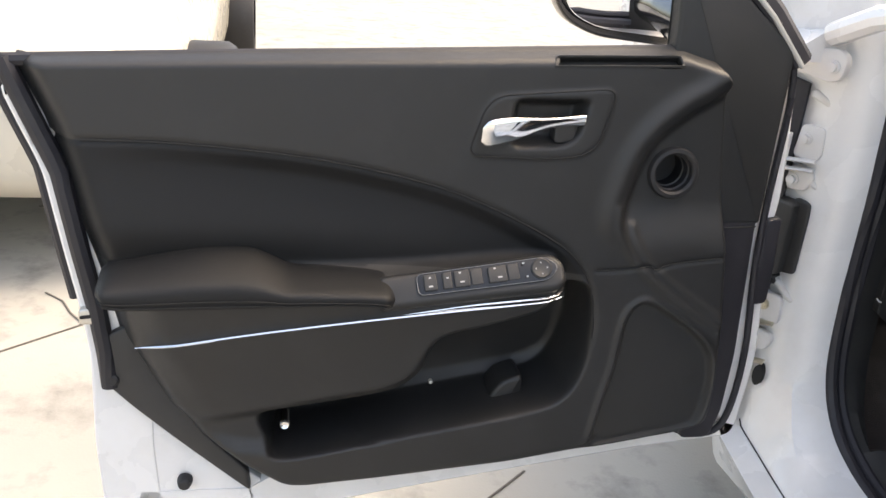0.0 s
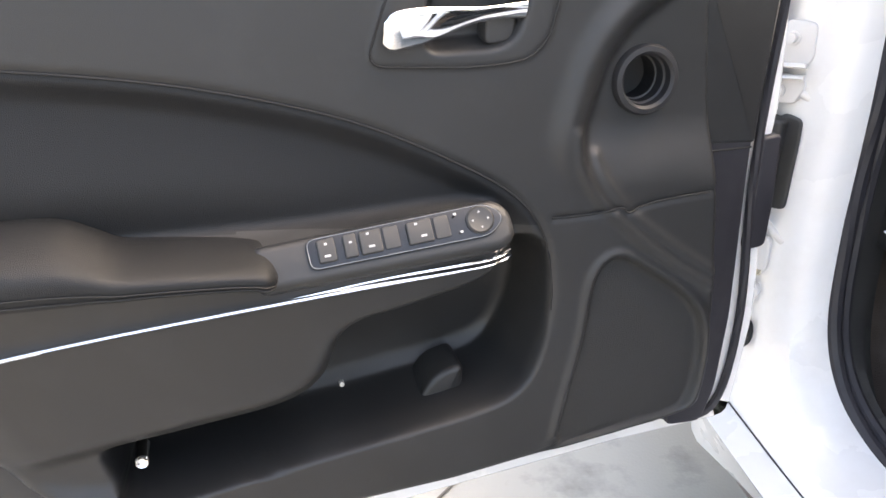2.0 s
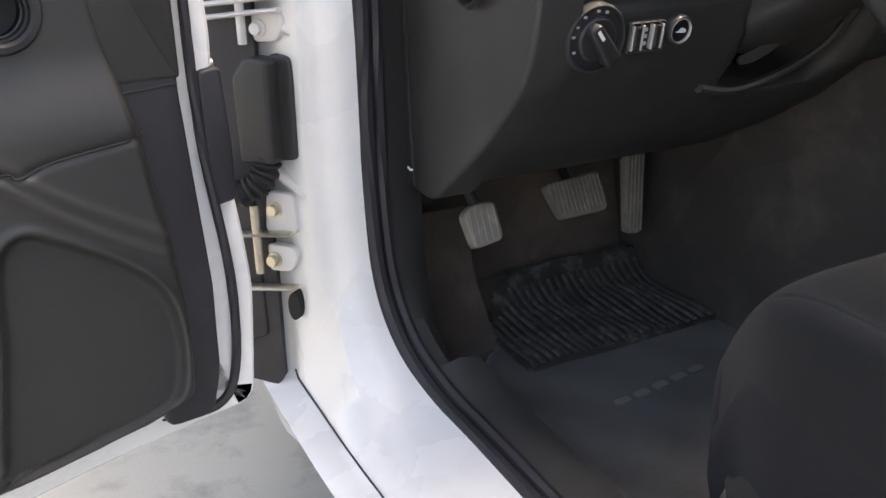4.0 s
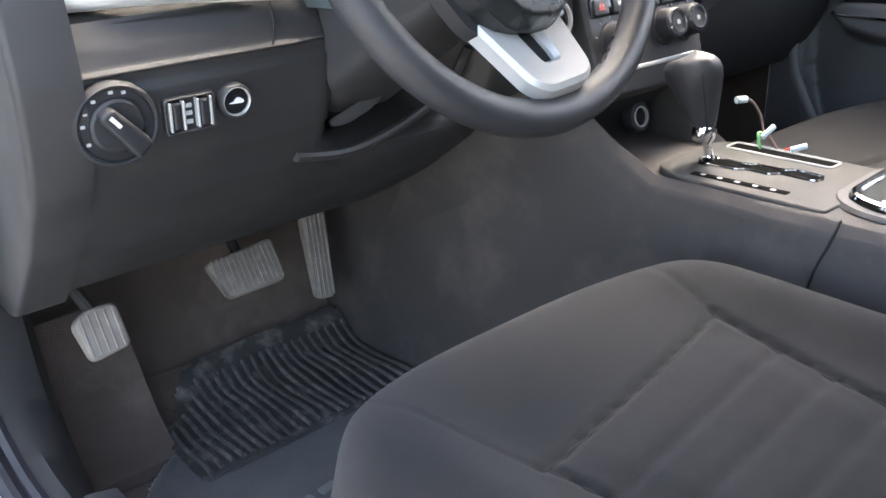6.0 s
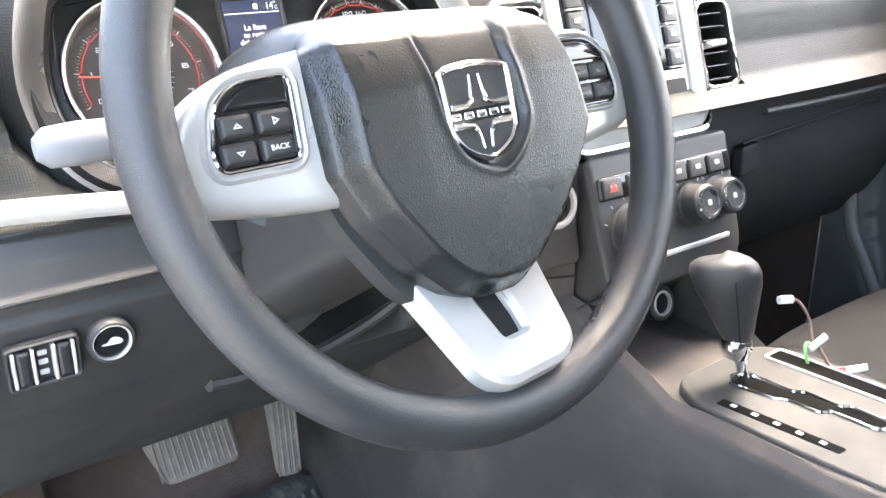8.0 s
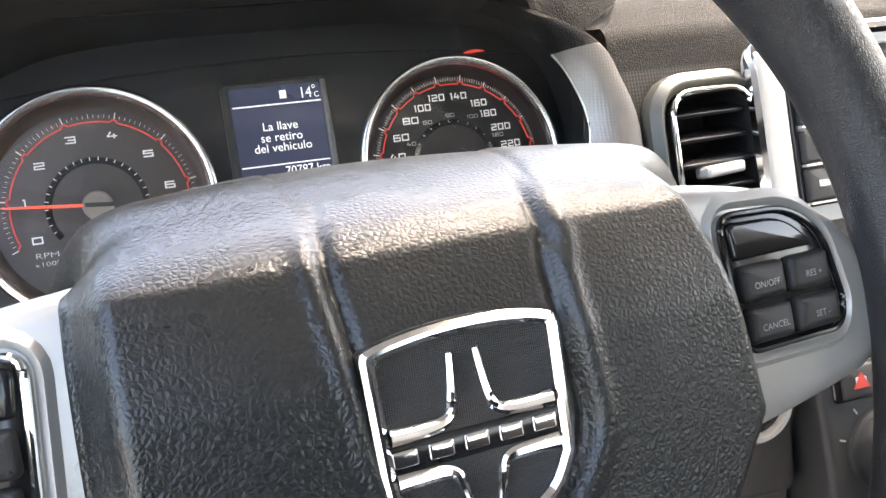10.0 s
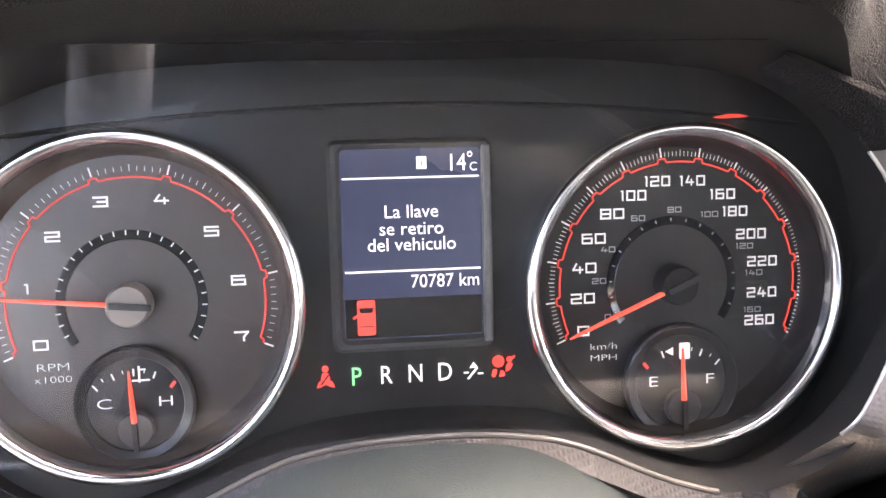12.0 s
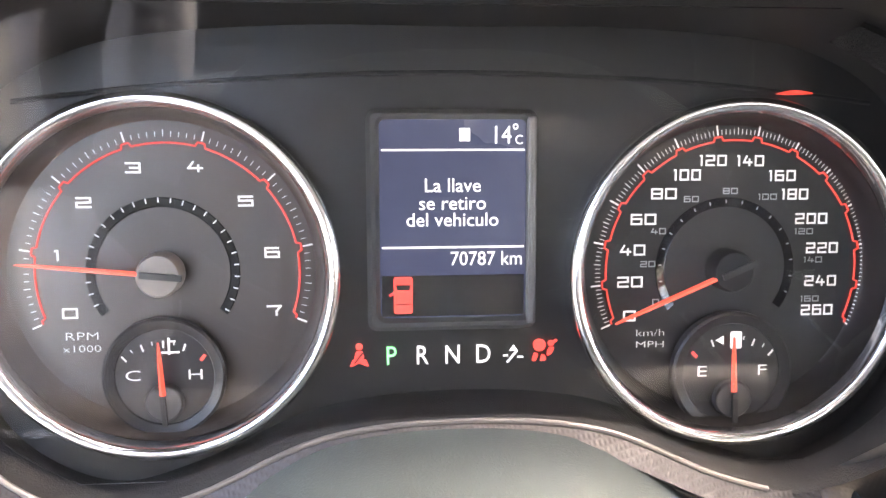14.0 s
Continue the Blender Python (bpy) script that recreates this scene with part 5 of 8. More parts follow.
for sx in (-1, 1):
    for k in range(4):
        y = 0.072 - k * 0.0235
        key = part("key", slab(BZ, rounded([(sx * 0.07 - 0.011, y - 0.010), (sx * 0.07 - 0.011, y + 0.010), (sx * 0.07 + 0.011, y + 0.010), (sx * 0.07 + 0.011, y - 0.010)], 0.002), 0.0115, 0.006, 0.002), BLACK_PLASTIC, stack)
        part("marking", slab(BZ, rounded([(sx * 0.07 - 0.004, y - 0.0015), (sx * 0.07 - 0.004, y + 0.0025), (sx * 0.07 + 0.004, y + 0.0025), (sx * 0.07 + 0.004, y - 0.0015)], 0.001), 0.0122, 0.0114), GREY_INK, key)
        part("key_line", slab(BZ, [(sx * 0.07 - 0.011, y - 0.0118), (sx * 0.07 - 0.011, y - 0.0104), (sx * 0.07 + 0.011, y - 0.0104), (sx * 0.07 + 0.011, y - 0.0118)], 0.0118, 0.006), SATIN, key)
part("storage_slot", slab(BZ, rounded([(-0.085, -0.060), (-0.085, -0.022), (0.085, -0.022), (0.085, -0.060)], 0.003), 0.0055, 0.0, 0.001), MATT_BLACK, stack)
part("slot_ledge", slab(BZ, rounded([(-0.088, -0.064), (-0.088, -0.058), (0.088, -0.058), (0.088, -0.064)], 0.002), 0.010, 0.0, 0.002), SATIN, stack)
for x in (-0.097, 0.103):
    part("bezel_column", slab(BZ, rounded([(x - 0.011, -0.066), (x - 0.011, 0.088), (x + 0.011, 0.088), (x + 0.011, -0.066)], 0.006), 0.010, 0.0, 0.005), SATIN, stack)

ST = frame_of((XC, 0.155, 0.765), (1, 0, 0), (0, 0.28, 1))
cl = rounded([(-0.098, 0.072), (0.128, 0.072), (0.122, -0.055), (0.11, -0.075), (-0.088, -0.075), (-0.094, -0.055)], [0.01, 0.01, 0.02, 0.02, 0.02, 0.02])
part("climate_panel", slab(ST, cl, 0.006, -0.03, 0.006), BLACK_PLASTIC, stack, "black climate control panel")
part("switch_panel", slab(ST, rounded([(-0.088, 0.026), (-0.088, 0.050), (0.12, 0.050), (0.12, 0.026)], 0.004), 0.0085, 0.004, 0.002), GLOSS_BLACK, stack)
for x in (-0.070, -0.035, 0.03, 0.062, 0.094):
    part("rocker", slab(ST, rounded([(x - 0.013, 0.028), (x - 0.013, 0.048), (x + 0.013, 0.048), (x + 0.013, 0.028)], 0.002), 0.011, 0.007, 0.002), BLACK_PLASTIC, stack)
    part("marking", slab(ST, rounded([(x - 0.004, 0.036), (x - 0.004, 0.041), (x + 0.004, 0.041), (x + 0.004, 0.036)], 0.001), 0.0116, 0.0108), GREY_INK, stack)
part("hazard_mark", slab(ST, [(-0.076, 0.034), (-0.070, 0.044), (-0.064, 0.034)], 0.0118, 0.0108), material("red_print", (0.45, 0.05, 0.04), 0.5), stack)
for x in (-0.054, 0.046, 0.089):
    r = 0.024 if x < 0 else 0.021
    y = -0.008 if x < 0 else 0.0
    KM = ST @ Matrix.Translation((x, y, 0.006))
    kn = part("control_knob", lathe(KM, [(r + 0.004, 0), (r + 0.003, 0.003), (r, 0.004), (r - 0.001, 0.022), (r - 0.004, 0.025), (0.0, 0.0255)], 40), RUBBER, stack, "round black climate knob")
    part("knob_ring", lathe(KM, [(r - 0.0035, 0.0245), (r - 0.004, 0.0275), (r - 0.007, 0.0275), (r - 0.0075, 0.0255)], 40), CHROME, kn)
    part("marking", slab(KM, rounded([(-0.003, -0.003), (-0.003, 0.003), (0.003, 0.003), (0.003, -0.003)], 0.002), 0.0262, 0.025), GREY_INK, kn)
    for a in (20, 55, 90, 125, 160):
        M = KM @ Matrix.Rotation(radians(a), 4, "Z") @ Matrix.Translation((r + 0.009, 0, 0))
        part("marking", slab(M, [(-0.002, -0.0006), (-0.002, 0.0006), (0.002, 0.0006), (0.002, -0.0006)], 0.0008, -0.001), GREY_INK, stack)
part("disc_slot", slab(ST, rounded([(-0.06, -0.047), (-0.06, -0.041), (0.10, -0.041), (0.10, -0.047)], 0.002), 0.0085, 0.004, 0.0015), SATIN, stack)
part("stack_cheek", loft([[ST @ Vector((x, y, -0.02 + 0.0)) for x, y in ((-0.096, 0.08), (0.126, 0.08), (0.115, -0.08), (-0.09, -0.08))], [Vector((XC + x, 0.33, z)) for x, z in ((-0.10, 0.86), (0.13, 0.86), (0.13, 0.66), (-0.10, 0.66))]]), BLACK_PLASTIC, stack, sharp=30)
# lower cave with the power socket
part("lower_cave", surface(12, 12, lambda a, b: Vector((XC - 0.105 + 0.23 * a, 0.140 + 0.075 * math.sin(b * math.pi * 0.62), 0.700 - 0.105 * b))), BLACK_PLASTIC, stack)
PS = frame_of((0.436, 0.192, 0.637), (1, 0, 0), (0, 0.2, 1))
part("power_socket", lathe(PS, [(0.021, -0.01), (0.021, 0.006), (0.018, 0.008), (0.0135, 0.007), (0.0125, -0.012), (0.0, -0.0125)], 32), BLACK_PLASTIC, stack)
part("socket_ring", lathe(PS, [(0.0150, 0.0075), (0.0142, 0.0088), (0.0130, 0.0085), (0.0126, 0.004)], 32), SATIN, stack)

BROWN_PLASTIC = material("dusty_brown_plastic", (0.055, 0.049, 0.047), 0.65, spec=0.3, grain=0.35, grain_scale=1200, tone=0.12, stain=(0.13, 0.108, 0.096), stain_scale=8, stain_amount=0.55)
# start button beside the column
SB = frame_of((0.250, 0.172, 0.797), (1, -0.1, 0), (0, 0.2, 1))
start = thing("start_button", (0.252, 0.18, 0.797), "round start button with a silver ring and amber lamp", "button")
part("ring", lathe(SB, [(0.0255, -0.008), (0.0255, 0.003), (0.0235, 0.006), (0.0205, 0.006), (0.019, 0.001)], 40), SATIN, start)
part("button_face", lathe(SB, [(0.0195, -0.004), (0.019, 0.002), (0.017, 0.003), (0.0, 0.0022)], 40), GLOSS_BLACK, start)
part("amber_lamp", slab(SB, rounded([(-0.001, 0.011), (0.001, 0.0165), (0.010, 0.013), (0.007, 0.008)], 0.001), 0.0042, 0.002), material("amber_lamp", (0.8, 0.3, 0.03), 0.4, emit=(1.0, 0.30, 0.02), emit_strength=0.05), start)
part("button_plate", slab(frame_of((0.262, 0.179, 0.790), (1, -0.1, 0), (0, 0.2, 1)), rounded([(-0.060, -0.06), (-0.060, 0.07), (0.022, 0.07), (0.022, -0.06)], 0.010), 0.0, -0.04, 0.004), BROWN_PLASTIC, dash)
# grey flank between column and stack
part("column_side_panel", surface(16, 30, lambda a, b: Vector((0.13 + 0.158 * a + 0.10 * (1 - a) * b, 0.30 - 0.125 * a + 0.02 * b + 0.30 * (1 - a) * b * b + 0.10 * a * max(b - 0.4, 0), 0.87 - 0.50 * b))), BROWN_PLASTIC, dash, "dusty brown-grey lower dash panel", sharp=60)
part("panel_seam", tube([Vector((0.15 + 0.135 * a, 0.288 - 0.112 * a, 0.70 + 0.012 * a)) for a in np.linspace(0, 1, 10)], 0.0012, 6), MATT_BLACK, dash)

# passenger side: lower dash and glove box
part("glove_box", surface(20, 16, lambda a, b: Vector((0.545 + 0.57 * a, 0.235 - 0.03 * math.sin(b * 2.4) + 0.09 * b * b + 0.05 * float(step(np.array(a), 0.85, 1.0)), 0.862 - 0.06 * (1 - a) * 0 - 0.25 * b))), BLACK_PLASTIC, dash, "black glove box lid")
part("glove_gap", tube([Vector((0.60 + 0.5 * t, 0.207 + 0.04 * float(step(np.array(t), 0.8, 1.0)), 0.80 + 0.03 * t)) for t in np.linspace(0, 1, 12)], 0.002, 6), MATT_BLACK, dash)
part("glove_latch", slab(frame_of((0.62, 0.212, 0.775), (1, 0.05, 0), (0, 0, 1)), rounded([(-0.02, -0.02), (-0.018, 0.018), (0.02, 0.022), (0.018, -0.016)], 0.006), 0.004, -0.01, 0.003), MATT_BLACK, dash)
wind = part("windscreen", surface(10, 10, lambda a, b: Vector((-0.46 + 0.22 * b + (1.69 - 0.44 * b) * a, 0.80 - 0.72 * b, 1.03 + 0.335 * b + 0.03 * math.sin(a * math.pi) * b)), (0, 0.004, 0.004)), GLASS, body, "clear windscreen")
wind.visible_shadow = False

# ---------------------------------------------------------------- instrument cluster
cluster = thing("instrument_cluster", CM.translation, "lit instrument cluster with two chrome ringed dials", "instrument cluster")
RING_CHROME = material("bright_ring_chrome", (0.88, 0.88, 0.88), 0.16, metal=1.0, tone=0.02, rough_var=0.03)
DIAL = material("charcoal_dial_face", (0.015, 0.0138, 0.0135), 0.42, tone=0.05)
# glare on the left dial is put into its paler face colour
DIAL_GLARE = material("glare_dial_face", (0.066, 0.055, 0.048), 0.34, tone=0.05)
LIT_WHITE = material("lit_white_print", (0.8, 0.8, 0.8), 0.5, emit=(0.9, 0.95, 1.0), emit_strength=0.06)
LIT_RED = material("lit_red_print", (0.6, 0.05, 0.04), 0.5, emit=(1.0, 0.06, 0.045), emit_strength=0.07)
SCALE_RED = material("red_scale_print", (0.42, 0.05, 0.04), 0.5, emit=(1.0, 0.08, 0.05), emit_strength=0.045)
TICK = material("white_scale_print", (0.62, 0.62, 0.62), 0.5, emit=(1.0, 1.0, 1.0), emit_strength=0.028)
NEEDLE = material("orange_needle", (0.85, 0.10, 0.06), 0.4, emit=(1.0, 0.10, 0.06), emit_strength=0.05)
LIT_GREEN = material("lit_green_print", (0.2, 0.7, 0.3), 0.5, emit=(0.12, 0.9, 0.25), emit_strength=0.08)
SCREEN = material("blue_display", (0.012, 0.016, 0.03), 0.25, emit=(0.040, 0.050, 0.10), emit_strength=0.07)
plate = [(p[0], p[1]) for p in inset(OPEN, -0.004)]
DIALS = ((-0.1045, -0.0105), (0.1015, -0.0123))
FU = np.array([[-0.19 + 0.38 * i / 240 for i in range(241)] for j in range(121)])
FW = np.array([[-0.10 + 0.20 * j / 120 for i in range(241)] for j in range(121)])
solid = fc(sdf(plate, FU, FW)) > -0.004
for cx, cy in DIALS:
    solid &= np.hypot(fc(FU) - cx, fc(FW) - cy) > 0.0588
part("face_plate", sheet_from_grid(CM, FU, FW, FU * 0 - 0.002, solid), material("cluster_plate", (0.009, 0.0082, 0.0078), 0.42, tone=0.06), cluster, "dark cluster face plate")
part("back_plate", slab(CM, plate, -0.028, -0.036, 0.0), MATT_BLACK, cluster)
# trim step round the upper half of the face
part("face_step", tube([CM @ Vector((x, 0.059 - 0.45 * x * x, -0.0018)) for x in np.linspace(-0.15, 0.15, 30)], 0.0009, 6), MATT_BLACK, cluster)


STROKES = {
    "0": [[(-1, 0.5), (-1, 1), (1, 1), (1, -1), (-1, -1), (-1, 0.5)]], "1": [[(-0.12, 1), (0.2, 1), (0.2, -1)]],
    "2": [[(-1, 1), (1, 1), (1, 0.05), (-1, -0.05), (-1, -1), (1, -1)]], "3": [[(-1, 1), (1, 1), (1, -1), (-1, -1)], [(-0.4, 0), (1, 0)]],
    "4": [[(-0.3, 1), (-1, -0.35), (1, -0.35)], [(0.45, 0.25), (0.45, -1)]], "5": [[(1, 1), (-1, 1), (-1, 0.1), (1, 0.1), (1, -1), (-1, -1)]],
    "6": [[(0.9, 1), (-1, 1), (-1, -1), (1, -1), (1, 0.1), (-1, 0.1)]], "7": [[(-1, 1), (1, 1), (0.35, -0.2), (0.35, -1)]],
    "8": [[(-1, 0), (-1, 1), (1, 1), (1, 0), (-1, 0), (-1, -1), (1, -1), (1, 0)]]}


def square_digits(words, h, w, thick, M):
    """Numerals of an extended, squared face: flat bars along each stroke, h high, w wide each."""
    out = bmesh.new()
    pitch = [w * (0.5 if c == "1" else 1.0) + thick * 1.3 for c in words]
    x0 = -sum(pitch) / 2
    for c, p in zip(words, pitch):
        for path in STROKES[c]:
            pts = [Vector((x0 + p / 2 + x * (w - thick) / 2, y * (h - thick) / 2)) for x, y in path]
            for a, b in zip(pts, pts[1:]):
                d = (b - a).normalized() * thick / 2
                n = Vector((-d.y, d.x))
                out.faces.new([out.verts.new(M @ Vector((*q, 0))) for q in (a - d * 0.9 - n, b + d * 0.9 - n, b + d * 0.9 + n, a - d * 0.9 + n)])
        x0 += p
    return out


def tick_set(M, ticks, h, mat, parent, name="scale_ticks"):
    """All the fine ticks of one scale, joined."""
    out = bmesh.new()
    for a, r0, r1, w in ticks:
        c, s = math.cos(radians(a)), math.sin(radians(a))
        q = [(r0, -w), (r1, -w), (r1, w), (r0, w)]
        out.faces.new([out.verts.new(M @ Vector((x * c - y * s, x * s + y * c, h))) for x, y in q])
    part(name, out, mat, parent, kind="stuff")


def needle(M, a, tail, length, w, parent, h=0.006, label=""):
    c, s = math.cos(radians(a)), math.sin(radians(a))
    R = M @ Matrix.Rotation(radians(a), 4, "Z")
    part("needle", loft([[R @ Vector((x, k * ww, h + e)) for k, e in ((-1, 0), (-0.5, 0.0016), (0.5, 0.0016), (1, 0))] for x, ww in ((tail, w), (length * 0.55, w * 0.9), (length * 0.92, w * 0.6), (length, w * 0.15))]), NEEDLE, parent, label)


def dial(cx, cy, face, kind_):
    M = CM @ Matrix.Translation((cx, cy, 0.0))
    d = part("dial_ring", lathe(M, [(0.0635, -0.004), (0.0634, 0.0035)] + [(0.0606 + 0.0028 * math.cos(q), 0.0045 + 0.0040 * math.sin(q)) for q in np.linspace(0, math.pi, 10)] + [(0.0574, 0.001)], 120), RING_CHROME, cluster, "chrome dial ring")
    part("dial_bowl", lathe(M, [(0.0574, 0.002), (0.0568, -0.003), (0.0545, -0.0095), (0.0535, -0.0104)], 96), face, d)
    F = M @ Matrix.Translation((0, 0, -0.0110))
    part("dial_face", lathe(F, [(0.0540, 0.0006), (0.030, 0.0006), (0.0, 0.0006)], 72), face, d)
    part("inner_ring", lathe(F, [(0.0268, 0.0008), (0.0265, 0.0016), (0.0236, 0.0006), (0.0233, 0.0008)], 72, radians(-35), radians(215)), GLOSS_BLACK if kind_ == "speed" else MATT_BLACK, d)
    return d, F


def scale_arc(M, ang, steps_, r, parent):
    """Thin red line round the scale with a small step out at each main mark."""
    for k in range(steps_):
        a0, a1 = ang(k), ang(k + 1)
        pts = [(r + 0.0009, a0), (r + 0.0009, a0 - 1.5), (r - 0.0006, a0 - 2.2), (r - 0.0006, (a0 + a1) / 2), (r - 0.0006, a1 + 2.2), (r + 0.0009, a1 + 1.5), (r + 0.0009, a1)]
        fine = []
        for (p, a), (q, b) in zip(pts, pts[1:]):
            n = 6 if abs(a - b) > 3 else 2
            fine += [(p + (q - p) * i / n, a + (b - a) * i / n) for i in range(n)]
        part("scale_line", tube([M @ Vector((p * math.cos(radians(a)), p * math.sin(radians(a)), 0.0013)) for p, a in fine + [pts[-1]]], 0.00038, 5), SCALE_RED, parent)


tacho, TM = dial(*DIALS[0], DIAL_GLARE, "rev")
ta = lambda v: 202 - 31.9 * v
TS = TM @ Matrix.Translation((0.0020, 0.0, 0.0)) @ Matrix.Diagonal((0.972, 0.972, 1, 1))
tick_set(TS, [(ta(k / 10), 0.0493, 0.0512 if k % 5 else (0.0518 if k % 10 else 0.0530), 0.00011 if k % 5 else (0.00014 if k % 10 else 0.00030)) for k in range(71)], 0.0012, TICK, tacho)
scale_arc(TS, ta, 7, 0.0478, tacho)
for v, r in enumerate((0.0385, 0.0400, 0.0388, 0.0398, 0.0400, 0.0384, 0.0380, 0.0403)):
    a = radians(ta(v))
    part("numeral", square_digits(str(v), 0.0040, 0.0056, 0.00075, TS @ Matrix.Translation((r * math.cos(a), r * math.sin(a), 0.0012 + 0.0001 * v))), TICK, tacho)
tick_set(TM, [(a, 0.0250, 0.0268, 0.00022) for a in np.arange(-32, 213, 9.5)], 0.0019, TICK, tacho)
part("printed_words", text_bm("RPM", 0.0042, TM @ Matrix.Translation((-0.0290, -0.0225, 0.0012)), wide=1.55, thin=0.02), TICK, tacho)
part("printed_words", text_bm("x1000", 0.0036, TM @ Matrix.Translation((-0.0292, -0.0270, 0.0012)), wide=1.5, thin=0.02), TICK, tacho)
part("hub_cap", lathe(TM, [(0.0078, 0.001), (0.0078, 0.009), (0.0070, 0.0102), (0.0, 0.0105)], 36), material("grey_hub_cap", (0.22, 0.19, 0.165), 0.35), tacho, "grey needle cap")
needle(TM, 174.5, 0.006, 0.0478, 0.0009, tacho, 0.0085, "red rev needle")
part("needle_tail", slab(TM @ Matrix.Rotation(radians(174.5), 4, "Z"), [(-0.0082, -0.0011), (-0.0082, 0.0011), (0.006, 0.0011), (0.006, -0.0011)], 0.0116, 0.0095), BLACK_PLASTIC, tacho)

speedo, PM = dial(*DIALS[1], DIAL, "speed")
sa = lambda v: 203.5 - 0.879 * v
PS_ = PM @ Matrix.Translation((0.0026, -0.0004, 0.0))
tick_set(PS_, [(sa(k * 2), 0.0505, 0.0524 if k % 5 else (0.0530 if k % 10 else 0.0542), 0.00011 if k % 5 else (0.00014 if k % 10 else 0.00030)) for k in range(131)], 0.0012, TICK, speedo)
scale_arc(PS_, lambda k: sa(20 * k), 13, 0.0490, speedo)
for k, r in enumerate((0.0425, 0.0393, 0.0392, 0.0395, 0.0394, 0.0395, 0.0413, 0.0413, 0.0395, 0.0380, 0.0357, 0.0356, 0.0366, 0.0377)):
    a = radians(sa(20 * k))
    wide_ = (0.0048, 0.0044, 0.0036)[len(str(20 * k)) - 1]
    dx, dy = {5: (-0.0015, 0.0), 6: (-0.0030, 0.0), 7: (-0.0013, 0.0), 9: (-0.0034, 0.0012), 10: (-0.0013, 0.0024), 11: (0.0, 0.0016), 12: (-0.0012, 0.0)}.get(k, (0.0, 0.0))
    part("numeral", square_digits(str(20 * k), 0.0041, wide_, 0.00068, PS_ @ Matrix.Translation((r * math.cos(a) + dx, r * math.sin(a) + dy, 0.0012 + 0.0001 * (k % 3)))), TICK, speedo)
for k, (r, a) in enumerate(((0.0291, 204.8), (0.0299, 175.8), (0.0298, 151.0), (0.0297, 117.8), (0.0292, 88.0), (0.0310, 60.3), (0.0331, 24.6), (0.0343, 4.9), (0.0357, -19.7))):
    a = radians(a)
    part("small_numeral", square_digits(str(20 * k), 0.0023, 0.0026, 0.0004, PM @ Matrix.Translation((r * math.cos(a), r * math.sin(a), 0.0012))), GREY_INK, speedo)
tick_set(PM, [(204 - 1.405 * v, 0.0248, 0.0260, 0.00020) for v in range(0, 161, 10)], 0.0019, GREY_INK, speedo)
part("printed_words", text_bm("km/h", 0.0038, PM @ Matrix.Translation((-0.0282, -0.0240, 0.0012)), wide=1.5, thin=0.02), TICK, speedo)
part("printed_words", text_bm("MPH", 0.0036, PM @ Matrix.Translation((-0.0282, -0.0285, 0.0012)), wide=1.6, thin=0.02), TICK, speedo)
part("hub_cap", lathe(PM, [(0.0078, 0.001), (0.0078, 0.009), (0.0070, 0.0102), (0.0, 0.0105)], 36), MATT_BLACK, speedo, "black needle cap")
needle(PM, 203, 0.005, 0.0478, 0.0010, speedo, 0.0085, "red speed needle")
part("needle_tail", slab(PM @ Matrix.Rotation(radians(203), 4, "Z"), [(-0.0085, -0.0011), (-0.0085, 0.0011), (0.005, 0.0011), (0.005, -0.0011)], 0.0116, 0.0095), BLACK_PLASTIC, speedo)


def small_dial(parent, M0, lo, hi, red_low, a_needle, at=(0.0, -0.0362), big=1.0):
    M = M0 @ Matrix.Translation((*at, 0.0030)) @ Matrix.Diagonal((big, big, 1, 1))
    s = part("small_dial", lathe(M, [(0.0215, 0.0), (0.0215, 0.0035), (0.0205, 0.0042), (0.0175, 0.0030), (0.0172, 0.0022), (0.0, 0.0022)], 60), DIAL, parent, "small round gauge")
    P = M @ Matrix.Translation((0, -0.009, 0.0))
    angs = (150, 135, 120, 105, 90, 75, 60, 45, 30)
    tick_set(P, [(90 + (a - 90) * 0.68, 0.0208 if k % 2 else 0.0196, 0.0222, 0.00032 if k % 2 == 0 else 0.00018) for k, a in enumerate(angs) if k not in ((0, 1) if red_low else (7, 8))], 0.0032, TICK, s)
    tick_set(P, [(90 + (a - 90) * 0.68, 0.0195, 0.0222, 0.0006) for a in ((150,) if red_low else (30,))], 0.0032, SCALE_RED, s)
    part("numeral", text_bm(lo, 0.0054, M @ Matrix.Translation((-0.0108, 0.0005, 0.003)), wide=1.6, thin=0.012), TICK, s)
    part("numeral", text_bm(hi, 0.0054, M @ Matrix.Translation((0.0108, 0.0005, 0.003)), wide=1.6, thin=0.012), TICK, s)
    part("hub_cap", lathe(P, [(0.0066, 0.002), (0.0066, 0.005), (0.006, 0.0058), (0.0, 0.006)], 30), BLACK_PLASTIC, s)
    R = P @ Matrix.Rotation(radians(a_needle), 4, "Z")
    part("needle", loft([[R @ Vector((x, k * w, 0.006 + e)) for k, e in ((-1, 0), (0, 0.0012), (1, 0))] for x, w in ((0.003, 0.0011), (0.016, 0.0008), (0.0222, 0.0003))]), NEEDLE, s, "small orange needle")
    part("needle_tail", slab(R, [(-0.0078, -0.0009), (-0.0078, 0.0009), (0.003, 0.0009), (0.003, -0.0009)], 0.0072, 0.006), MATT_BLACK, s)
    return s, M


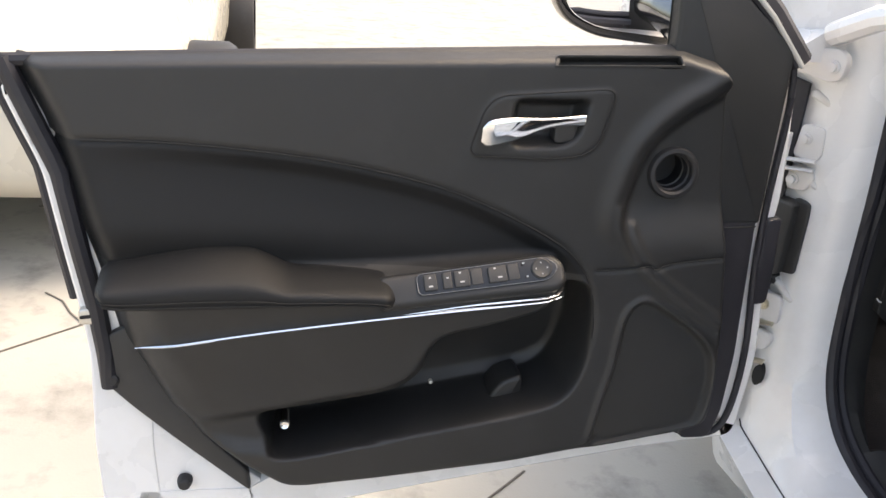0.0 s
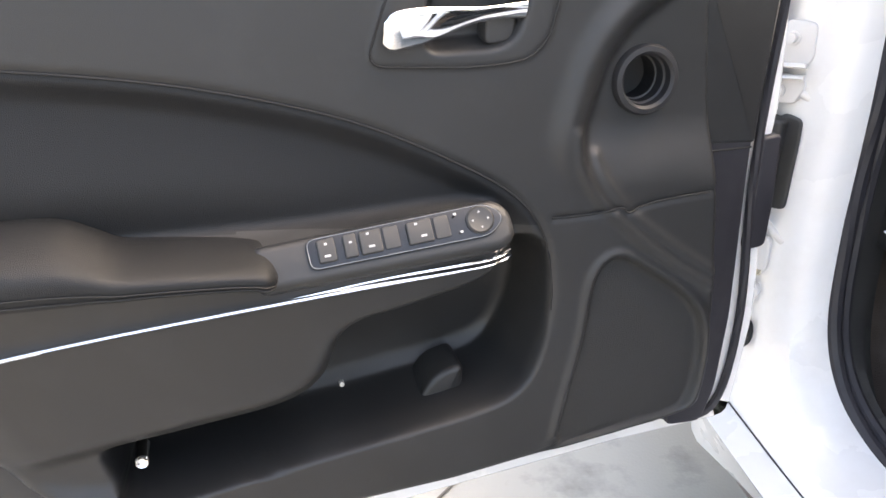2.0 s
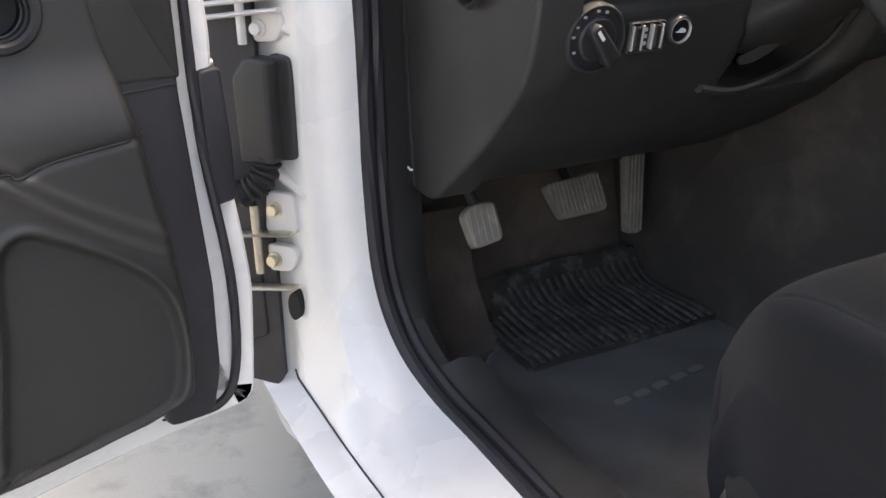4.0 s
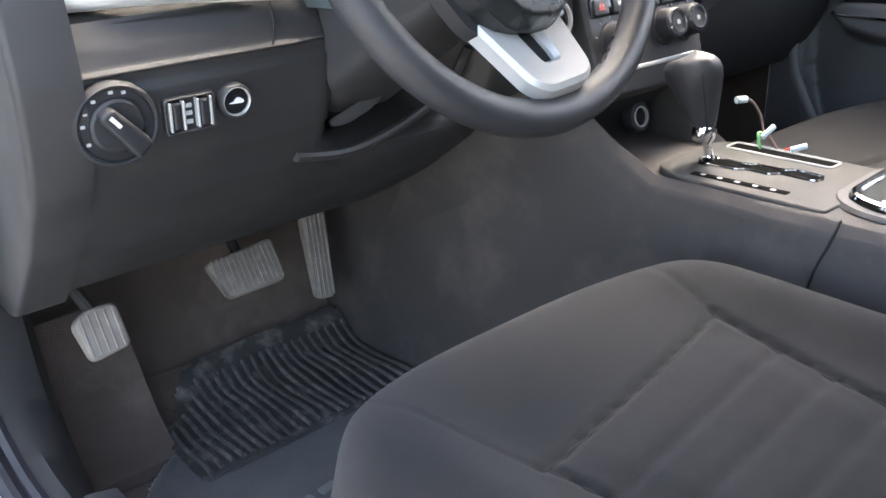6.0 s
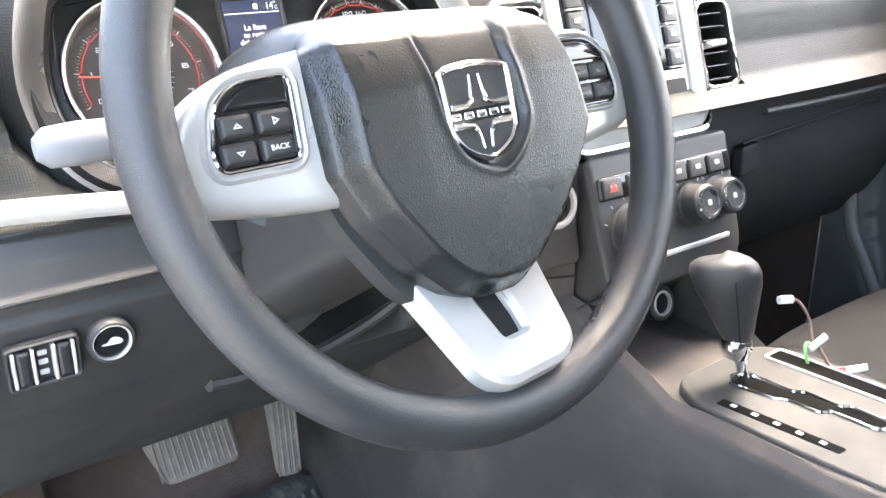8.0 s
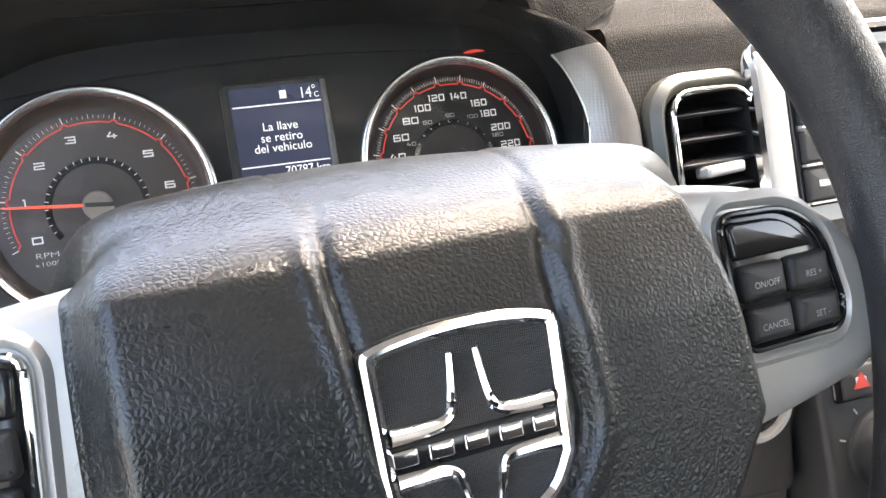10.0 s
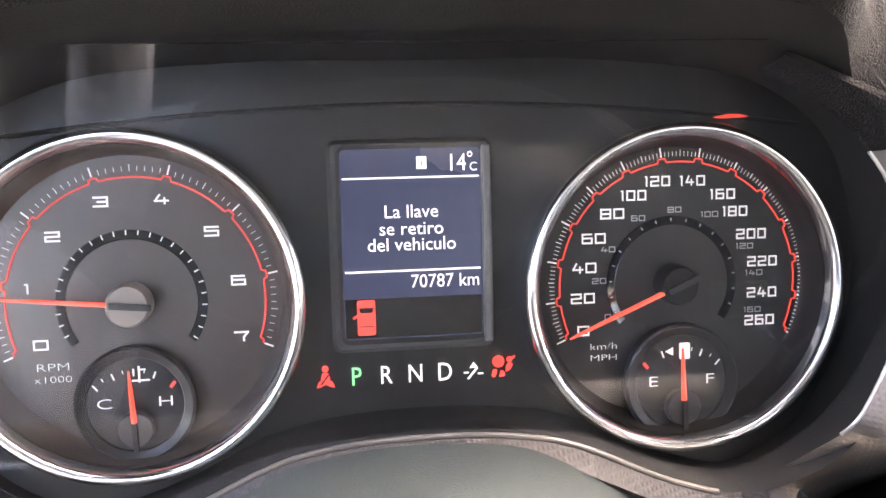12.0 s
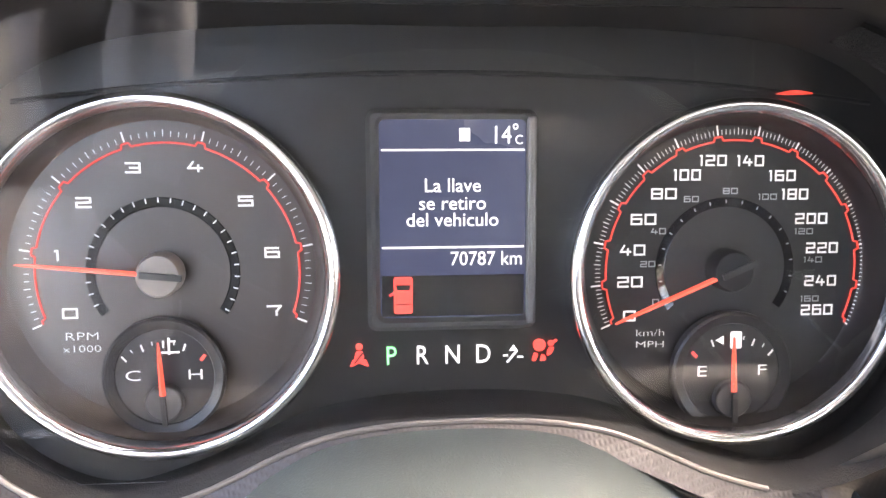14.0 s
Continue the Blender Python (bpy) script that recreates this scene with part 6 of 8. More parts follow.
temp, SM1 = small_dial(tacho, TM, "C", "H", False, 93, (0.0, -0.0366))
part("thermometer_mark", join(slab(SM1, [(0.0015, 0.008), (0.0015, 0.014), (0.0022, 0.014), (0.0022, 0.008)], 0.003, 0.0026), slab(SM1, [(-0.0008, 0.0085), (-0.0008, 0.0091), (0.0055, 0.0091), (0.0055, 0.0085)], 0.003, 0.0026), slab(SM1, [(0.0022, 0.0125), (0.0022, 0.0130), (0.0042, 0.0130), (0.0042, 0.0125)], 0.003, 0.0026)), TICK, temp)
fuel, SM2 = small_dial(speedo, PM, "E", "F", True, 92, (0.0020, -0.0388), 1.08)
part("fuel_mark", join(slab(SM2, rounded([(-0.0008, 0.0085), (-0.0008, 0.0145), (0.0032, 0.0145), (0.0032, 0.0085)], 0.0006), 0.003, 0.0026), slab(SM2, [(-0.0062, 0.0115), (-0.0032, 0.0130), (-0.0032, 0.0100)], 0.003, 0.0026)), TICK, fuel)

# display
sc = rounded([(-0.0325, -0.031), (-0.0325, 0.0465), (0.0275, 0.0465), (0.0275, -0.031)], 0.004)
si = rounded([(-0.0280, -0.0265), (-0.0280, 0.0430), (0.0235, 0.0430), (0.0235, -0.0265)], 0.0025)
display = part("display_frame", ring_plate(CM, sc, si, 0.0025, -0.004, 0.0015), BLACK_PLASTIC, cluster, "black display frame")
part("display_post", slab(CM, rounded([(0.0236, -0.029), (0.0236, 0.044), (0.0268, 0.044), (0.0268, -0.029)], 0.001), 0.0034, 0.0, 0.001), material("grey_display_post", (0.12, 0.115, 0.11), 0.35), display)
part("screen", slab(CM, si, 0.0004, -0.003), SCREEN, display, "dark blue lit display")
part("screen_lower", slab(CM, [(-0.0275, -0.026), (-0.0275, -0.0115), (0.023, -0.0115), (0.023, -0.026)], 0.0007, 0.0), material("dark_display", (0.012, 0.012, 0.012), 0.25), display)
XS = -0.0025
for y in (0.0325, -0.0015):
    part("display_line", slab(CM, [(-0.0272, y - 0.0003), (-0.0272, y + 0.0003), (0.0228, y + 0.0003), (0.0228, y - 0.0003)], 0.0012, 0.0005), LIT_WHITE, display)
for words, x, y, s, wd in (("La llave", XS, 0.0200, 0.0068, 1.0), ("se retiro", XS, 0.0138, 0.0068, 1.0), ("del vehiculo", XS, 0.0080, 0.0068, 1.0), ("70787 km", 0.0095, -0.0058, 0.0070, 0.92), ("14", 0.0146, 0.0373, 0.0088, 0.85), ("°", 0.0196, 0.0382, 0.0078, 0.9), ("C", 0.0208, 0.0358, 0.0046, 0.9)):
    part("display_words", text_bm(words, s, CM @ Matrix.Translation((x, y, 0.0012)), wide=wd), LIT_WHITE, display)
part("info_mark", slab(CM, [(0.0000, 0.0355), (0.0000, 0.0400), (0.0036, 0.0400), (0.0036, 0.0355)], 0.0012, 0.0005), LIT_WHITE, display)
part("info_letter", text_bm("i", 0.0042, CM @ Matrix.Translation((0.0018, 0.0378, 0.0015))), MATT_BLACK, display)
carM = CM @ Matrix.Translation((-0.0200, -0.0182, 0.0012))
part("open_door_mark", join(slab(carM, rounded([(-0.0033, -0.0066), (-0.0033, 0.0064), (0.0033, 0.0064), (0.0033, -0.0066)], 0.001), 0.0004, 0.0), slab(carM, [(-0.0033, 0.0012), (-0.0050, 0.0002), (-0.0048, -0.0006), (-0.0033, 0.0002)], 0.0004, 0.0)), LIT_RED, display, "red open door symbol")
part("door_mark_glass", join(slab(carM, [(-0.0022, 0.0018), (-0.0026, 0.0036), (0.0026, 0.0036), (0.0022, 0.0018)], 0.0008, 0.0004), slab(carM, [(-0.0026, -0.0034), (-0.0026, -0.0030), (0.0026, -0.0030), (0.0026, -0.0034)], 0.0008, 0.0004)), MATT_BLACK, display)
for ch, x, mt in (("P", -0.0245, LIT_GREEN), ("R", -0.0135, LIT_WHITE), ("N", -0.0025, LIT_WHITE), ("D", 0.0085, LIT_WHITE)):
    part("gear_letter", text_bm(ch, 0.0098, CM @ Matrix.Translation((x, -0.0405, 0.0004)), wide=0.82), mt, cluster)
AM = CM @ Matrix.Translation((0.0195, -0.0405, 0.0003))
part("shift_mark", join(slab(AM, [(-0.0016, 0.0012), (0.0, 0.0034), (0.0016, 0.0012)], 0.0003, 0), slab(AM, [(-0.0026, -0.0028), (-0.0020, -0.0032), (0.0016, 0.0010), (0.0010, 0.0014)], 0.0003, 0), slab(AM, [(-0.0038, -0.0008), (-0.0038, -0.0002), (-0.0020, -0.0002), (-0.0020, -0.0008)], 0.0003, 0), slab(AM, [(0.0014, -0.0014), (0.0014, -0.0008), (0.0036, -0.0008), (0.0036, -0.0014)], 0.0003, 0)), LIT_WHITE, cluster)


def warning(x, y, pieces):
    M = CM @ Matrix.Translation((x, y, 0.0004))
    out = [lathe(M @ Matrix.Translation((hx, hy, 0)), [(hr, 0), (hr, 0.0003), (0.0, 0.0003)], 16) for hx, hy, hr in pieces[0]]
    out += [slab(M, p, 0.0003, 0.0) for p in pieces[1]]
    part("warning_lamp", join(*out), LIT_RED, cluster, "lit red warning lamp")


# a seated figure behind a belt, and a figure before an inflated bag
warning(-0.0357, -0.0400, (((0.0, 0.0034, 0.0012),), (rounded([(-0.0018, -0.0010), (-0.0012, 0.0018), (0.0012, 0.0018), (0.0018, -0.0010)], 0.0008), rounded([(-0.0034, -0.0038), (-0.0024, -0.0012), (0.0024, -0.0012), (0.0034, -0.0038), (0.0020, -0.0034), (0.0, -0.0024), (-0.0020, -0.0034)], 0.0005))))
warning(0.0305, -0.0390, (((-0.0016, 0.0016, 0.0023), (0.0026, 0.0022, 0.0011)), (rounded([(0.0012, -0.0006), (0.0022, 0.0010), (0.0040, 0.0006), (0.0030, -0.0016), (0.0012, -0.0026)], 0.0006), rounded([(-0.0044, -0.0042), (-0.0036, -0.0012), (-0.0020, -0.0014), (-0.0022, -0.0026), (-0.0030, -0.0044)], 0.0005), rounded([(-0.0014, -0.0044), (-0.0008, -0.0018), (0.0006, -0.0022), (0.0010, -0.0040)], 0.0005), rounded([(0.0034, 0.0030), (0.0046, 0.0038), (0.0050, 0.0030), (0.0038, 0.0022)], 0.0003))))
# small red reflection above the speed dial, drawn as a glowing sliver
part("red_reflection", slab(CM, smooth([(0.1145, 0.0520), (0.121, 0.0533), (0.128, 0.0522), (0.121, 0.0517)], 4, closed=True), 0.000, -0.002), SCALE_RED, cluster)

part("belt_line", slab(CM @ Matrix.Translation((-0.0357, -0.0400, 0.0009)), [(-0.0020, -0.0024), (-0.0015, -0.0026), (0.0014, 0.0010), (0.0009, 0.0014)], 0.0003, 0.0), MATT_BLACK, cluster)

# clear cover, upright in front of the dials
def cover(a, b):
    w = -0.082 + 0.156 * b
    lim = 0.172 * math.sqrt(max(1 - (abs(w + 0.004) / 0.105) ** 3, 0.05))
    return CM @ Vector((-lim + 2 * lim * a, w, 0.006 + 0.30 * (w + 0.075)))


cov = part("clear_cover", surface(24, 24, cover, CM.to_3x3() @ Vector((0, 0, 0.0012))), glass("clear_cover_plastic", ior=1.27), cluster, "clear plastic cover")
cov.visible_shadow = False

# ---------------------------------------------------------------- steering wheel and column
WM = frame_of((0, -0.035, 0.943), (1, 0.06, 0), (0, 0.30, 0.954))
wheel = thing("steering_wheel", WM.translation, "black leather steering wheel with silver spokes and a plain shield", "steering wheel")
RM = frame_of((-0.0072, -0.0067, 0.943), (1, 0.0725, 0), (0, 0.3725, 1))
RR = 0.1876
rim_n = RM.to_3x3() @ Vector((0, 0, 1))


def rim_section(a):
    """Radius of the grip: fuller where the thumbs rest."""
    return 0.0160 + 0.0018 * math.exp(-((math.degrees(a) - 42) / 14) ** 2) + 0.0018 * math.exp(-((math.degrees(a) - 138) / 14) ** 2)


rim_rings = []
for a in np.linspace(0, 2 * math.pi, 128, endpoint=False):
    out = RM.to_3x3() @ Vector((math.cos(a), math.sin(a), 0))
    c = RM.translation + out * RR
    g = rim_section(a)
    rim_rings.append([c + out * g * math.cos(q) + rim_n * g * 1.04 * math.sin(q) for q in np.linspace(0, 2 * math.pi, 22, endpoint=False)])
part("rim", loft(rim_rings + rim_rings[:1], False), RIM_LEATHER, wheel, "black leather rim")

# airbag cover: one skin, flat in front, rolled over the top edge and running back over the column
hub_w = [-0.1075, -0.1050, -0.099, -0.079, -0.047, -0.018, 0.0126, 0.037, 0.055]
hub_r = [0.008, 0.017, 0.027, 0.0515, 0.0785, 0.0985, 0.0955, 0.0912, 0.0862]
hub_l = [-0.014, -0.026, -0.040, -0.062, -0.085, -0.0975, -0.0972, -0.0968, -0.0960]
HUB = [(x, w) for x, w in zip(hub_r[:8], hub_w[:8])] + [(0.060, 0.2), (-0.092, 0.2)] + [(x, w) for x, w in zip(hub_l[7::-1], hub_w[7::-1])]
center = smooth([(-0.033, 0.20), (-0.0345, 0.066), (-0.0350, 0.048), (-0.0337, 0.030), (-0.032, 0.015), (-0.0298, -0.001), (-0.0235, -0.0185), (-0.0137, -0.0275), (0.0015, -0.0325), (0.0135, -0.0275), (0.0225, -0.0195), (0.0305, -0.0055), (0.0300, 0.0106), (0.0290, 0.027), (0.0300, 0.042), (0.0330, 0.060), (0.037, 0.20)], 8)
CENTER = [(p.x, p.y) for p in center]
n_a, n_f, n_r, n_t = 150, 84, 16, 40
ga = np.linspace(-1, 1, n_a + 1)
ga = np.sign(ga) * np.abs(ga) ** 0.9
fw = np.concatenate([np.linspace(-0.1075, -0.095, 12, endpoint=False), np.linspace(-0.095, 0.050, n_f - 11)])
gx = np.array([[interp(w, hub_w, hub_l) + (interp(w, hub_w, hub_r) - interp(w, hub_w, hub_l)) * (q + 1) / 2 for q in ga] for w in fw])
gw = np.array([[w] * (n_a + 1) for w in fw])
d_hub, d_cen = sdf(HUB, gx, gw), sdf(CENTER, gx, gw)
gh = -0.017 * (1 - step(d_hub, 0.0, 0.013)) ** 1.3 - 0.09 * np.maximum(np.abs(gx) - 0.05, 0) ** 1.2 - 0.10 * np.maximum(-0.045 - gw, 0) ** 1.1 - 0.95 * np.maximum(gw - 0.020, 0) ** 1.3
gh -= 0.0024 * step(d_cen, 0.0, 0.003) + 0.0022 * np.exp(-((d_cen - 0.0022) / 0.0024) ** 2)
gh += 0.0012 * np.exp(-((d_cen + 0.0028) / 0.0026) ** 2)


def cover_top(q, b):
    """The top of the cover, from the rolled edge (b 0) back over the column (b 1)."""
    x = ((0.0880 + 0.078 * b ** 0.85) if q > 0 else (0.0955 + 0.023 * b ** 0.9)) * q
    fold = math.exp(-((x + 0.0345 + 0.003 * b) / 0.0017) ** 2) + math.exp(-((x - 0.036 - 0.010 * b) / 0.0017) ** 2)
    inner = float(step(np.array(x + 0.0345), 0.0, 0.003)) * float(step(np.array(0.036 + 0.010 * b - x), 0.0, 0.003))
    back = 0.984 - (1.15 if x > -0.01 else 1.6) * (x + 0.01) ** 2
    front = 0.9980 - 0.40 * x * x
    t = b * b * (3 - 2 * b)
    z = front + (back - front) * t + 0.004 * math.sin(math.pi * b) - 0.040 * b ** 14 - 0.0013 * fold - 0.0008 * inner - 0.020 * abs(q) ** 16
    return Vector((x, 0.026 + 0.100 * b, z))


rows_ = [[WM @ Vector((gx[i, j], gw[i, j], gh[i, j])) for j in range(n_a + 1)] for i in range(len(fw))]
f_end, t_start = rows_[-1], [cover_top(q, 0.0) for q in ga]
corner = [WM @ Vector((gx[-1, j] * 0.99, 0.0615 - 0.5 * gx[-1, j] ** 2, gh[-1, j] - 0.008)) for j in range(n_a + 1)]
for k in range(1, n_r):
    t = k / n_r
    rows_.append([f_end[j] * (1 - t) ** 2 + 2 * corner[j] * t * (1 - t) + t_start[j] * t * t for j in range(n_a + 1)])
for k in range(n_t + 1):
    rows_.append([cover_top(q, k / n_t) for q in ga])
back_n = WM.to_3x3() @ Vector((0, 0, -0.045))
for i, row in enumerate(rows_):
    s = min(max((i - len(fw)) / (n_r + n_t), 0), 1)
    fall = back_n * (1 - s) + Vector((0, 0, -0.045)) * s
    rows_[i] = [row[0] + fall] + row + [row[-1] + fall]
rows_ = [[p + back_n for p in rows_[0]]] + rows_
part("airbag_cover", loft(rows_, False, False), WHEEL_LEATHER, wheel, "grained black airbag cover", sharp=75)

# shield: plain chrome shape
shield = smooth([(-0.0285, 0.0245), (-0.0265, 0.0275), (-0.014, 0.0300), (0.0, 0.0308), (0.014, 0.0300), (0.0245, 0.0275), (0.0265, 0.0245)], 4) + [Vector((0.0255, -0.004))] + smooth([(0.0250, -0.010), (0.0175, -0.0205), (-0.001, -0.0285), (-0.0195, -0.0205), (-0.0275, -0.010)], 4) + [Vector((-0.0280, -0.004))]
shield = [Vector((p.x + 0.0005, p.y, 0)) for p in shield]
BM_ = WM @ Matrix.Translation((-0.0035, 0.0, -0.0036))
sh = part("shield", slab(BM_, shield, 0.0030, -0.002, 0.001), material("shield_field", (0.035, 0.035, 0.036), 0.5, grain=1.0, grain_scale=520, kind="weave"), wheel, "plain chrome and black shield badge")
part("shield_rim", ring_plate(BM_, shield, inset(shield, 0.0036), 0.0056, 0.0, 0.0013), CHROME, sh)
for sx in (-1, 1):
    for path in ([(0.0225, 0.0052), (0.012, 0.0052), (0.0068, 0.0066), (0.0050, 0.0110), (0.0036, 0.0225)], [(0.0225, -0.0062), (0.012, -0.0062), (0.0072, -0.0074), (0.0052, -0.012), (0.0034, -0.0205)]):
        part("shield_bar", tube(smooth([BM_ @ Vector((sx * x - 0.001, y, 0.0034)) for x, y in path], 4), lambda t: 0.0023 - 0.0014 * t, 8), CHROME, sh)
part("shield_band", slab(BM_, rounded([(-0.026, -0.0042), (-0.026, 0.0032), (0.0245, 0.0032), (0.0245, -0.0042)], 0.001), 0.0036, 0.0, 0.0005), GLOSS_BLACK, sh)
for k in range(5):
    x = -0.0205 + k * 0.0097
    part("band_mark", slab(BM_, rounded([(x - 0.0034, -0.0026), (x - 0.0034, 0.0016), (x + 0.0034, 0.0016), (x + 0.0034, -0.0026)], 0.0008), 0.0042, 0.003, 0.0004), CHROME, sh)
for x, y, w_, h_ in ((-0.018, -0.086, 0.006, 0.0011),):
    part("marking", slab(WM, rounded([(x - w_, y - h_), (x - w_, y + h_), (x + w_, y + h_), (x + w_, y - h_)], 0.001), -0.004, -0.012), DARK_INK, wheel)


def spoke(sx):
    m = lambda x: sx * x - 0.001
    o = [(m(0.085), 0.056), (m(0.120), 0.052), (m(0.150), 0.044), (m(0.172), 0.028), (m(0.182), 0.004), (m(0.181), -0.014), (m(0.170), -0.024), (m(0.130), -0.031), (m(0.085), -0.036)]
    o = rounded(o, [0.006, 0.03, 0.025, 0.025, 0.02, 0.012, 0.014, 0.03, 0.006])
    pad = rounded([(m(0.106), 0.041), (m(0.136), 0.040), (m(0.150), 0.030), (m(0.156), 0.004), (m(0.153), -0.004), (m(0.109), -0.004)], [0.006, 0.014, 0.016, 0.010, 0.006, 0.006])
    M = WM @ Matrix.Translation((0, 0, -0.026)) @ Matrix.Rotation(radians(sx * 4), 4, "Y")
    sp = part("spoke", slab(M, o, 0.000, -0.022, 0.009, 6), SATIN, wheel, "satin silver spoke")
    part("spoke_rise", ring_plate(M, inset(pad, -0.0085), inset(pad, -0.0015), 0.0022, -0.004, 0.0034), SATIN, sp)
    part("button_rim", tube([M @ Vector((p[0], p[1], 0.0018)) for p in inset(pad, -0.0008)], 0.0012, 8, True), CHROME if sx < 0 else GLOSS_BLACK, sp)
    part("button_pad", slab(M, pad, 0.0012, -0.004, 0.0008), GLOSS_BLACK, sp, "gloss black button pad")
    M = M @ Matrix.Translation((0, 0.0025, -0.0036))
    part("blank_cap", slab(M, rounded([(m(0.109), 0.0235), (m(0.1075), 0.0365), (m(0.134), 0.0355), (m(0.1475), 0.0235)], [0.002, 0.004, 0.010, 0.004]), 0.0062, 0.004, 0.0012), GLOSS_BLACK, sp)
    cells = [((0.1095, 0.1295), (0.0090, 0.0215)), ((0.1318, 0.1505), (0.0090, 0.0215)), ((0.1105, 0.1302), (-0.0052, 0.0072)), ((0.1325, 0.1525), (-0.0052, 0.0072))]
    for k, ((a, b), (c, d)) in enumerate(cells):
        key = part("button", slab(M, rounded([(m(a), c), (m(a), d), (m(b), d), (m(b), c)], 0.0025), 0.0085, 0.004, 0.0028), BLACK_PLASTIC, sp)
        cx, cy = m((a + b) / 2), (c + d) / 2
        T = M @ Matrix.Translation((cx, cy, 0.0088))
        if sx < 0:
            if k == 0:
                part("marking", ring_plate(T, [Vector((-0.0016, 0.0022)), Vector((0.002, 0.0)), Vector((-0.0016, -0.0022))], [Vector((-0.0010, 0.0012)), Vector((0.0010, 0.0)), Vector((-0.0010, -0.0012))], 0.0002, -0.0004, 0.00005), WHITE_INK, key)
            elif k == 2:
                part("marking", text_bm("BACK", 0.0042, T), WHITE_INK, key)
            else:
                sgn = 1 if k == 1 else -1
                part("marking", ring_plate(T, [Vector((-0.0026, -0.0012 * sgn)), Vector((0.0, 0.0016 * sgn)), Vector((0.0026, -0.0012 * sgn))][::sgn], [Vector((-0.0013, -0.0006 * sgn)), Vector((0.0, 0.0008 * sgn)), Vector((0.0013, -0.0006 * sgn))][::sgn], 0.0002, -0.0004, 0.00005), WHITE_INK, key)
        else:
            words = ("ON/OFF", "RES +", "CANCEL", "SET -")[k]
            part("marking", text_bm(words, 0.0032, T @ Matrix.Translation((0, -0.001, 0))), GREY_INK, key)
    return sp


spoke(-1)
spoke(1)
# lower forked spoke: two legs that rise from behind the cover to the rim, joined at the foot
FK = frame_of(tuple(WM @ Vector((-0.004, -0.118, -0.026))), tuple(WM.to_3x3() @ Vector((1, 0.06, 0))), tuple(WM.to_3x3() @ Vector((0, 1, -0.62))))
fk = part("lower_spoke", ring_plate(FK, rounded([(-0.052, 0.050), (0.056, 0.046), (0.039, -0.036), (0.024, -0.047), (-0.026, -0.047), (-0.040, -0.034)], [0.003, 0.003, 0.014, 0.02, 0.02, 0.014]),
                                         rounded([(-0.014, 0.050), (0.014, 0.046), (0.0075, -0.015), (0.0065, -0.0185), (-0.0085, -0.0185), (-0.0095, -0.015)], [0.002, 0.002, 0.003, 0.002, 0.002, 0.003]), 0.004, -0.012, 0.004), SATIN, wheel, "forked satin silver lower spoke")
part("fork_gap", slab(FK, rounded([(-0.016, 0.050), (0.016, 0.046), (0.009, -0.018), (-0.0105, -0.018)], 0.002), -0.004, -0.010), MATT_BLACK, fk)
part("fork_step", slab(FK, rounded([(0.0085, 0.046), (0.0185, 0.046), (0.0155, -0.015), (0.0085, -0.017)], 0.002), 0.0008, -0.006, 0.0015), SATIN, fk)
part("spoke_shroud", loft([[WM @ Vector((x * s - 0.004, y * s - 0.01, h)) for x, y in rounded([(-0.10, -0.02), (-0.08, 0.05), (0.08, 0.05), (0.10, -0.02), (0.05, -0.10), (-0.05, -0.10)], 0.03)] for s, h in ((0.98, -0.040), (1.0, -0.055), (0.7, -0.085))]), BLACK_PLASTIC, wheel)

column = thing("steering_column", (0, 0.1, 0.87), "black steering column shroud with stalk and tilt lever", "steering column")
col = []
for t in np.linspace(0, 1, 8):
    c = WM @ Vector((0, -0.01 - 0.03 * t, -0.07 - 0.20 * t))
    g = 1 + 0.25 * t
    col.append([c + Vector((x * g, 0, z * g)) for x, z in rounded([(-0.055, -0.055), (-0.05, 0.03), (0.05, 0.03), (0.055, -0.055), (0.03, -0.07), (-0.03, -0.07)], 0.02)])
part("column_shroud", loft(col), BLACK_PLASTIC, column, sharp=50)
part("upper_shroud", surface(20, 16, lambda a, b: Vector(((0.105 - 0.045 * b) * (2 * a - 1), 0.232 - 0.125 * b, 0.908 + 0.006 * math.sin(b * 2.2) - 0.050 * abs(2 * a - 1) ** 2.4 - 0.012 * b * b)), (0, 0, -0.008)), material("dusty_grey_shroud", (0.034, 0.044, 0.043), 0.5, grain=0.2, grain_scale=1200, tone=0.1), column, "smooth dusty grey upper shroud", sharp=60)
part("stalk", tube(smooth([WM @ Vector(p) for p in ((-0.05, 0.0, -0.11), (-0.12, 0.014, -0.108), (-0.175, 0.028, -0.10))], 6), lambda t: 0.008 + 0.003 * t, 12, flat=1.3), BLACK_PLASTIC, column)
part("stalk_end", loft([[WM @ Vector((x, 0.030 + r * math.cos(a), -0.098 + 0.7 * r * math.sin(a))) for a in np.linspace(0, 6.283, 16, endpoint=False)] for x, r in ((-0.172, 0.008), (-0.178, 0.011), (-0.20, 0.012), (-0.218, 0.011), (-0.224, 0.006))]), material("pale_grey_stalk", (0.14, 0.145, 0.15), 0.45), column, "pale grey stalk end")
part("tilt_lever", loft([[Vector((x + 0.012 * math.cos(a) * k, 0.20 - 0.2 * (0.80 - z), z + 0.006 * math.sin(a))) for a in np.linspace(0, 6.283, 12, endpoint=False)] for x, z, k in ((0.0, 0.755, 1), (-0.03, 0.742, 1.2), (-0.055, 0.735, 1.4), (-0.07, 0.735, 0.7))]), BLACK_PLASTIC, column)

